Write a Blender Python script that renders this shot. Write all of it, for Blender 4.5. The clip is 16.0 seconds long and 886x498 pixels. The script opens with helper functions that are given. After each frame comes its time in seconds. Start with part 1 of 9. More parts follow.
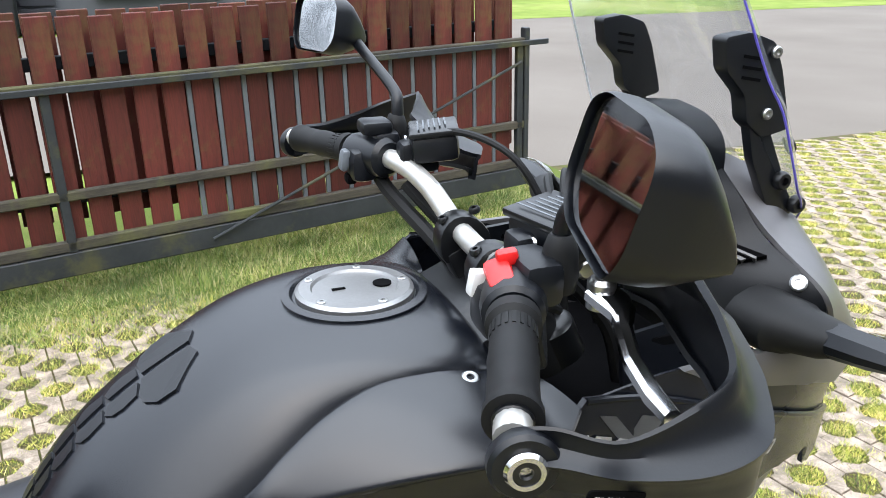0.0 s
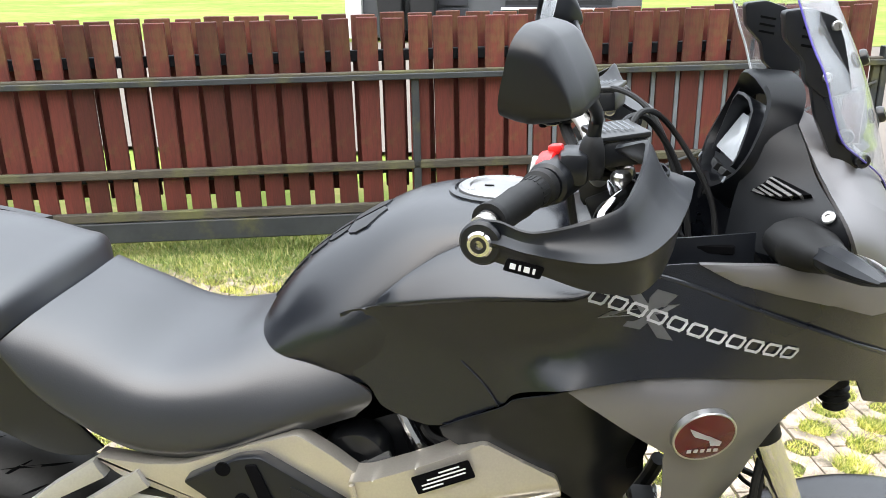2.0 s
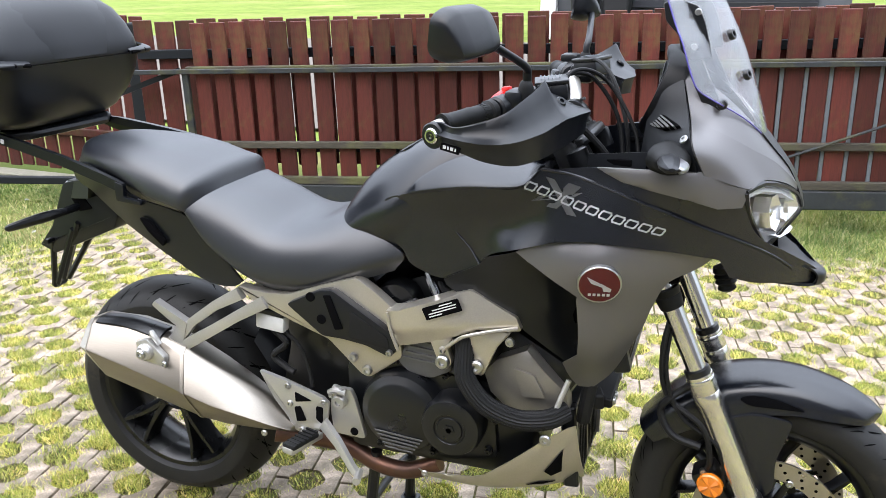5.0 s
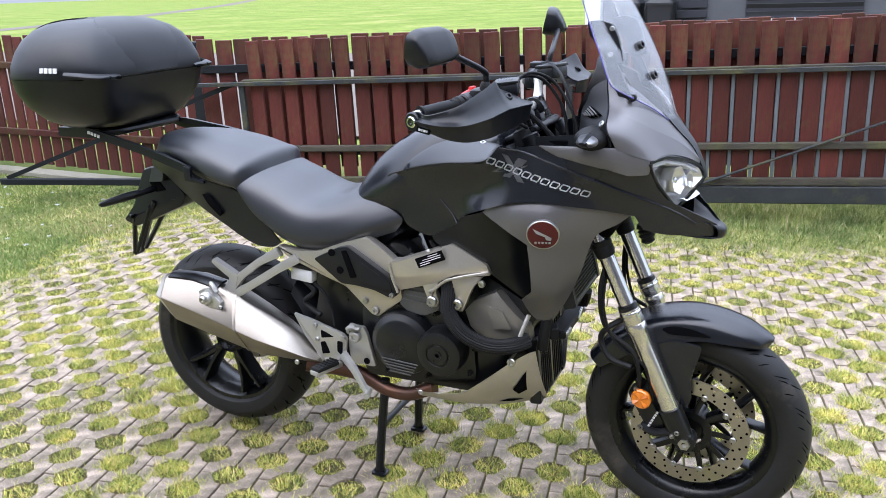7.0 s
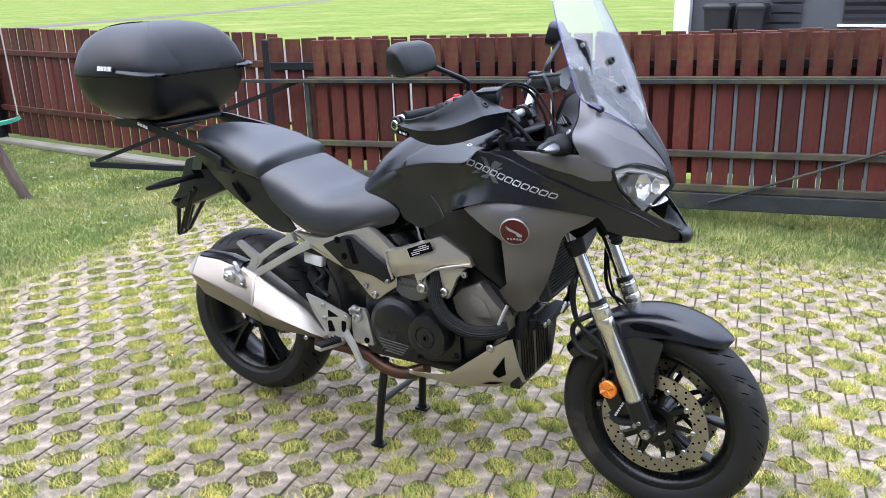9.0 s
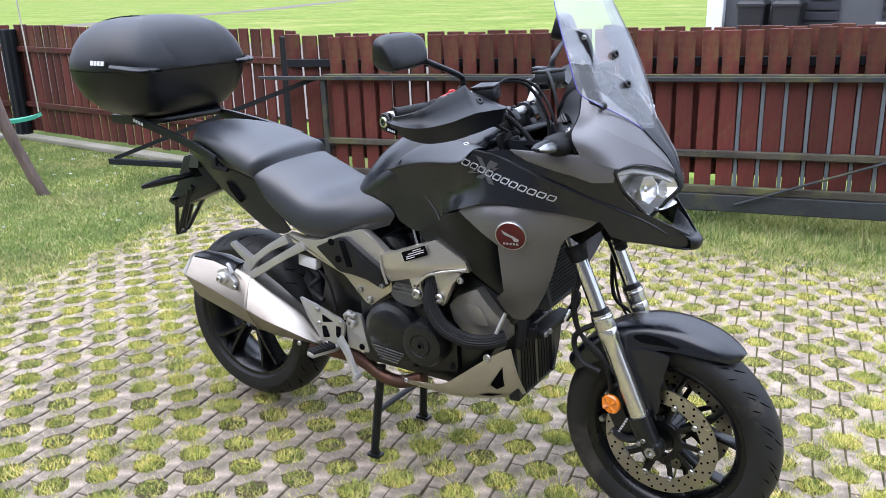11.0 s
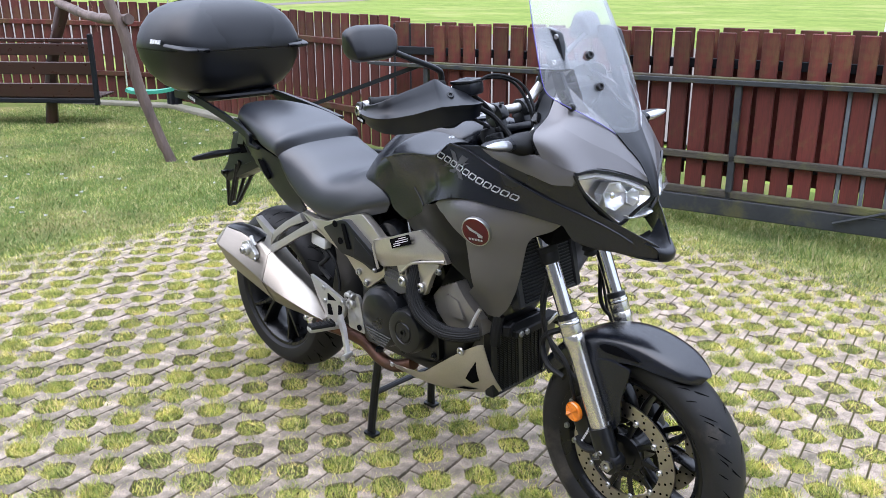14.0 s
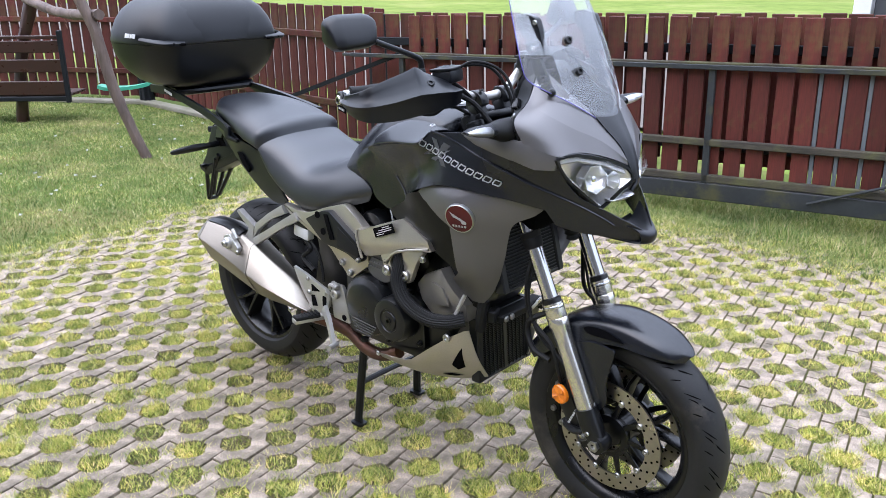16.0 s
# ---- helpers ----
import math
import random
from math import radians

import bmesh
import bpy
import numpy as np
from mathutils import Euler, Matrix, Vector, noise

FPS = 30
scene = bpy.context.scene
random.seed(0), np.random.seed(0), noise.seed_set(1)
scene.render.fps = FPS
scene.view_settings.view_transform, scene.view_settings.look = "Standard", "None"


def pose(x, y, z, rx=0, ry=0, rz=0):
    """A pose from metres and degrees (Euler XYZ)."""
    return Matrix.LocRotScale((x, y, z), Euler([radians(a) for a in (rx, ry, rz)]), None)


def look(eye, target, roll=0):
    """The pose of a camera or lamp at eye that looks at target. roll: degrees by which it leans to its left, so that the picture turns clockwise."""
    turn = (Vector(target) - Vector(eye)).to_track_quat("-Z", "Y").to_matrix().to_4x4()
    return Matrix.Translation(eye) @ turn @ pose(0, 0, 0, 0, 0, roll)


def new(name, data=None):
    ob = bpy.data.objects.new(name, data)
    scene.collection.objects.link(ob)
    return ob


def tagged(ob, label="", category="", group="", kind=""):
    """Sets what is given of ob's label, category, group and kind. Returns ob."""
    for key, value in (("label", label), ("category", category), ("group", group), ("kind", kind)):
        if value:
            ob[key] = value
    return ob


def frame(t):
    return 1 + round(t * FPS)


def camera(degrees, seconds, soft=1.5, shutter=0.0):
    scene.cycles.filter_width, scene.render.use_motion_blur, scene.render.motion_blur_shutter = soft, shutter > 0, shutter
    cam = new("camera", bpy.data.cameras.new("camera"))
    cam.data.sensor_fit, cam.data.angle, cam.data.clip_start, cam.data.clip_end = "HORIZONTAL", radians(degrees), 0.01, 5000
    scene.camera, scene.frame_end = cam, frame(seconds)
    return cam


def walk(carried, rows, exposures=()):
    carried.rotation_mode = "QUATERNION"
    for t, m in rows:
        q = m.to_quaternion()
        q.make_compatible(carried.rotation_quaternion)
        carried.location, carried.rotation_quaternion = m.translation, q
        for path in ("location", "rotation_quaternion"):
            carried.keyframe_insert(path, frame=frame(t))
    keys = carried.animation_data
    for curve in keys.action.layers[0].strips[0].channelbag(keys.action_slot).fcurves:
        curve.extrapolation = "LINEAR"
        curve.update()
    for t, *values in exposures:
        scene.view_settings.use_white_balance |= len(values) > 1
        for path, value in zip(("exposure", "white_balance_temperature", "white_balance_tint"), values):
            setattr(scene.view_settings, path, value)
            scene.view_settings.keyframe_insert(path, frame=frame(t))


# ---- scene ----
cam = camera(57.0, 16.0, soft=0.45)
PATH = [
    (0, (0.71, -0.767, 1.447), (1.382, 0.984, 0.754), -0.3),
    (0.5, (0.826, -0.857, 1.422), (1.255, 0.981, 0.759), -0.1),
    (1, (0.871, -0.933, 1.409), (1.067, 0.949, 0.758), -0.1),
    (1.5, (0.884, -1.071, 1.406), (0.867, 0.822, 0.761), -0.3),
    (2, (0.936, -1.158, 1.415), (0.747, 0.724, 0.764), -0.0),
    (2.5, (1.047, -1.236, 1.412), (0.703, 0.626, 0.767), 0.0),
    (3, (1.172, -1.316, 1.418), (0.694, 0.515, 0.772), -0.4),
    (3.5, (1.214, -1.376, 1.411), (0.652, 0.431, 0.764), -0.6),
    (4, (1.26, -1.507, 1.392), (0.663, 0.288, 0.744), -0.8),
    (4.5, (1.324, -1.628, 1.41), (0.706, 0.161, 0.762), -0.8),
    (5, (1.374, -1.675, 1.422), (0.727, 0.105, 0.779), -0.6),
    (5.2, (1.431, -1.701, 1.426), (0.769, 0.074, 0.786), -0.5),
    (7.3, (1.762, -2.131, 1.472), (0.963, -0.401, 0.864), -1.8),
    (7.5, (1.804, -2.141, 1.484), (0.986, -0.42, 0.876), -1.7),
    (8, (1.937, -2.137, 1.491), (1.073, -0.439, 0.883), -1.3),
    (8.5, (2.03, -2.129, 1.489), (1.108, -0.464, 0.875), -1.0),
    (9, (2.052, -2.149, 1.499), (1.088, -0.507, 0.886), -1.0),
    (9.2, (2.05, -2.146, 1.497), (1.076, -0.509, 0.886), -1.0),
    (11.3, (2.091, -1.913, 1.474), (1.047, -0.324, 0.853), -0.8),
    (11.5, (2.108, -1.841, 1.479), (1.049, -0.264, 0.852), -0.5),
    (12, (2.171, -1.743, 1.488), (1.056, -0.211, 0.848), 0.1),
    (12.5, (2.286, -1.709, 1.486), (1.103, -0.231, 0.843), 0.4),
    (13, (2.42, -1.717, 1.486), (1.173, -0.293, 0.842), 0.5),
    (13.5, (2.454, -1.724, 1.482), (1.158, -0.341, 0.842), 0.6),
    (14, (2.463, -1.729, 1.484), (1.147, -0.363, 0.849), 0.5),
    (14.5, (2.468, -1.733, 1.487), (1.148, -0.369, 0.858), 0.5),
    (15, (2.472, -1.725, 1.485), (1.153, -0.359, 0.856), 0.3),
    (15.5, (2.468, -1.727, 1.48), (1.164, -0.351, 0.841), 0.1),
    (16, (2.462, -1.751, 1.478), (1.19, -0.353, 0.823), -0.4),
]
walk(cam, [(t, look(eye, target, roll)) for t, eye, target, roll in PATH],
     exposures=[(0, 0.72, 6600, 12), (0.5, 0.88, 6550, 12), (1.5, 1.10, 6950, 12), (3.5, 1.03, 7050, 13), (5.0, 0.86, 6600, 15), (7.5, 0.60, 6100, 19), (16, 0.54, 6100, 19)])

# ---- light: a bright overcast sky with a soft high sun ----
world = bpy.data.worlds.new("sky")
scene.world = world
world.use_nodes = True
wn = world.node_tree.nodes
wn.clear()
sky = wn.new("ShaderNodeTexSky")
sky.sky_type, sky.sun_disc = "NISHITA", False
sky.sun_elevation, sky.sun_rotation = radians(52), radians(205)
sky.air_density, sky.dust_density, sky.ozone_density = 1.0, 6.0, 1.0
grey = wn.new("ShaderNodeMix")
grey.data_type = "RGBA"
grey.inputs["Factor"].default_value = 0.80
# cloud cover: brighter overhead than at the horizon
place = wn.new("ShaderNodeTexCoord")
height = wn.new("ShaderNodeSeparateXYZ")
world.node_tree.links.new(place.outputs["Generated"], height.inputs[0])
cloud = wn.new("ShaderNodeValToRGB")
cloud.color_ramp.elements[0].position, cloud.color_ramp.elements[0].color = 0.0, (0.21, 0.24, 0.28, 1)
cloud.color_ramp.elements[1].position, cloud.color_ramp.elements[1].color = 1.0, (1.70, 1.92, 2.17, 1)
overhead = cloud.color_ramp.elements.new(0.6)
overhead.color = (0.82, 0.93, 1.06, 1)
world.node_tree.links.new(height.outputs["Z"], cloud.inputs[0])
scale = wn.new("ShaderNodeVectorMath")
scale.operation = "SCALE"
scale.inputs["Scale"].default_value = 15.3
world.node_tree.links.new(cloud.outputs[0], scale.inputs[0])
world.node_tree.links.new(scale.outputs[0], grey.inputs["B"])
bg = wn.new("ShaderNodeBackground")
bg.inputs["Strength"].default_value = 0.15
wo = wn.new("ShaderNodeOutputWorld")
world.node_tree.links.new(sky.outputs[0], grey.inputs["A"])
world.node_tree.links.new(grey.outputs["Result"], bg.inputs["Color"])
world.node_tree.links.new(bg.outputs[0], wo.inputs["Surface"])
sun = new("sun", bpy.data.lights.new("sun", "SUN"))
sun.data.energy, sun.data.angle, sun.data.color = 1.1, radians(85), (1.0, 0.97, 0.92)
sun.matrix_world = look((-6, -10, 16), (0, 0, 0))

# ---- materials ----
def linked(nt, a, b):
    nt.links.new(a, b)


def material(name, colour, rough=0.5, metal=0.0, colour2=None, grain=40.0, spots=6.0, bump=0.1, bump_scale=None, vary=0.0,
             coat=0.0, rough_vary=0.08, dirt=None, dirt_amount=0.0, stretch=(1, 1, 1), specular=0.5, relief=0.004, speckle=0.6):
    """A surface with fine grain, larger blotches, a little relief and, if wished, dirt and a change from piece to piece."""
    m = bpy.data.materials.new(name)
    m.use_nodes = True
    nt = m.node_tree
    n = nt.nodes
    p = n["Principled BSDF"]
    co = n.new("ShaderNodeTexCoord")
    mp = n.new("ShaderNodeMapping")
    mp.inputs["Scale"].default_value = stretch
    linked(nt, co.outputs["Object"], mp.inputs["Vector"])
    fine = n.new("ShaderNodeTexNoise")
    fine.inputs["Scale"].default_value, fine.inputs["Detail"].default_value = grain, 4
    linked(nt, mp.outputs[0], fine.inputs["Vector"])
    big = n.new("ShaderNodeTexNoise")
    big.inputs["Scale"].default_value, big.inputs["Detail"].default_value = spots, 5
    linked(nt, mp.outputs[0], big.inputs["Vector"])
    c2 = colour2 or tuple(v * 0.72 for v in colour)
    mix = n.new("ShaderNodeMix")
    mix.data_type = "RGBA"
    mix.inputs["A"].default_value = (*colour, 1)
    mix.inputs["B"].default_value = (*c2, 1)
    add = n.new("ShaderNodeMath")
    add.operation = "MULTIPLY_ADD"
    linked(nt, fine.outputs[0], add.inputs[0])
    add.inputs[1].default_value = speckle
    add2 = n.new("ShaderNodeMath")
    add2.operation = "MULTIPLY_ADD"
    linked(nt, big.outputs[0], add2.inputs[0])
    add2.inputs[1].default_value, add2.inputs[2].default_value = 1.6, -0.3 - speckle * 0.5
    linked(nt, add2.outputs[0], add.inputs[2])
    add.use_clamp = True
    linked(nt, add.outputs[0], mix.inputs["Factor"])
    last = mix.outputs["Result"]
    if dirt:
        dn = n.new("ShaderNodeTexNoise")
        dn.inputs["Scale"].default_value, dn.inputs["Detail"].default_value = spots * 0.7, 8
        dn.inputs["Roughness"].default_value = 0.65
        linked(nt, co.outputs["Object"], dn.inputs["Vector"])
        ramp = n.new("ShaderNodeMapRange")
        ramp.inputs["From Min"].default_value, ramp.inputs["From Max"].default_value = 0.62 - dirt_amount * 0.35, 0.78 - dirt_amount * 0.2
        linked(nt, dn.outputs[0], ramp.inputs["Value"])
        md = n.new("ShaderNodeMix")
        md.data_type = "RGBA"
        linked(nt, ramp.outputs[0], md.inputs["Factor"])
        linked(nt, last, md.inputs["A"])
        md.inputs["B"].default_value = (*dirt, 1)
        last = md.outputs["Result"]
    if vary:
        oi = n.new("ShaderNodeObjectInfo")
        hs = n.new("ShaderNodeHueSaturation")
        mr = n.new("ShaderNodeMapRange")
        mr.inputs["To Min"].default_value, mr.inputs["To Max"].default_value = 1 - vary, 1 + vary
        linked(nt, oi.outputs["Random"], mr.inputs["Value"])
        linked(nt, mr.outputs[0], hs.inputs["Value"])
        linked(nt, last, hs.inputs["Color"])
        last = hs.outputs[0]
    linked(nt, last, p.inputs["Base Color"])
    rr = n.new("ShaderNodeMapRange")
    rr.inputs["To Min"].default_value, rr.inputs["To Max"].default_value = max(0.02, rough - rough_vary), min(1, rough + rough_vary)
    linked(nt, big.outputs[0], rr.inputs["Value"])
    linked(nt, rr.outputs[0], p.inputs["Roughness"])
    p.inputs["Metallic"].default_value = metal
    p.inputs["Coat Weight"].default_value = coat
    p.inputs["Specular IOR Level"].default_value = specular
    if bump:
        bp = n.new("ShaderNodeBump")
        bp.inputs["Strength"].default_value = bump
        bp.inputs["Distance"].default_value = relief
        if bump_scale:
            bn = n.new("ShaderNodeTexNoise")
            bn.inputs["Scale"].default_value, bn.inputs["Detail"].default_value = bump_scale, 3
            linked(nt, mp.outputs[0], bn.inputs["Vector"])
            linked(nt, bn.outputs[0], bp.inputs["Height"])
        else:
            linked(nt, fine.outputs[0], bp.inputs["Height"])
        linked(nt, bp.outputs[0], p.inputs["Normal"])
    return m


def clear_sheet(name, tint, gloss=0.12, haze=0.0):
    """Thin clear plastic: straight view through, with a mirror-like gloss and a pale veil that imitates reflected sky.
    """
    m = bpy.data.materials.new(name)
    m.use_nodes = True
    nt = m.node_tree
    nt.nodes.clear()
    out = nt.nodes.new("ShaderNodeOutputMaterial")
    mix = nt.nodes.new("ShaderNodeMixShader")
    tr = nt.nodes.new("ShaderNodeBsdfTransparent")
    tr.inputs[0].default_value = (*tint, 1)
    gl = nt.nodes.new("ShaderNodeBsdfGlossy")
    gl.inputs["Roughness"].default_value = 0.04
    fr = nt.nodes.new("ShaderNodeLayerWeight")
    fr.inputs["Blend"].default_value = 0.5
    steep = nt.nodes.new("ShaderNodeMath")
    steep.operation = "POWER"
    steep.inputs[1].default_value = 4.0
    linked(nt, fr.outputs["Facing"], steep.inputs[0])
    mr = nt.nodes.new("ShaderNodeMath")
    mr.operation = "MULTIPLY_ADD"
    mr.inputs[1].default_value, mr.inputs[2].default_value = 0.55, gloss
    linked(nt, steep.outputs[0], mr.inputs[0])
    linked(nt, mr.outputs[0], mix.inputs[0])
    linked(nt, tr.outputs[0], mix.inputs[1])
    linked(nt, gl.outputs[0], mix.inputs[2])
    # pale diffuse share that stands in for the sky's haze on the sheet
    veil = nt.nodes.new("ShaderNodeBsdfDiffuse")
    veil.inputs[0].default_value = (0.8, 0.84, 0.9, 1)
    veiled = nt.nodes.new("ShaderNodeMixShader")
    veiled.inputs[0].default_value = haze
    linked(nt, mix.outputs[0], veiled.inputs[1])
    linked(nt, veil.outputs[0], veiled.inputs[2])
    linked(nt, veiled.outputs[0], out.inputs[0])
    return m


def blades(name, colours, clump):
    """Grass: every blade takes its own colour between those given; whole clumps differ in hue and depth."""
    m = bpy.data.materials.new(name)
    m.use_nodes = True
    nt = m.node_tree
    p = nt.nodes["Principled BSDF"]
    g = nt.nodes.new("ShaderNodeNewGeometry")
    ramp = nt.nodes.new("ShaderNodeValToRGB")
    while len(ramp.color_ramp.elements) < len(colours):
        ramp.color_ramp.elements.new(0.5)
    for k, c in enumerate(colours):
        ramp.color_ramp.elements[k].position = k / (len(colours) - 1)
        ramp.color_ramp.elements[k].color = (*c, 1)
    linked(nt, g.outputs["Random Per Island"], ramp.inputs[0])
    co = nt.nodes.new("ShaderNodeTexCoord")
    big = nt.nodes.new("ShaderNodeTexNoise")
    big.inputs["Scale"].default_value = clump
    linked(nt, co.outputs["Object"], big.inputs["Vector"])
    hs = nt.nodes.new("ShaderNodeHueSaturation")
    mr = nt.nodes.new("ShaderNodeMapRange")
    mr.inputs["From Min"].default_value, mr.inputs["From Max"].default_value = 0.3, 0.7
    mr.inputs["To Min"].default_value, mr.inputs["To Max"].default_value = 0.55, 1.35
    linked(nt, big.outputs[0], mr.inputs["Value"])
    linked(nt, mr.outputs[0], hs.inputs["Value"])
    hue = nt.nodes.new("ShaderNodeMapRange")
    hue.inputs["From Min"].default_value, hue.inputs["From Max"].default_value = 0.3, 0.7
    hue.inputs["To Min"].default_value, hue.inputs["To Max"].default_value = 0.535, 0.485
    linked(nt, big.outputs[0], hue.inputs["Value"])
    linked(nt, hue.outputs[0], hs.inputs["Hue"])
    linked(nt, ramp.outputs[0], hs.inputs["Color"])
    linked(nt, hs.outputs[0], p.inputs["Base Color"])
    p.inputs["Roughness"].default_value = 0.6
    p.inputs["Specular IOR Level"].default_value = 0.25
    return m


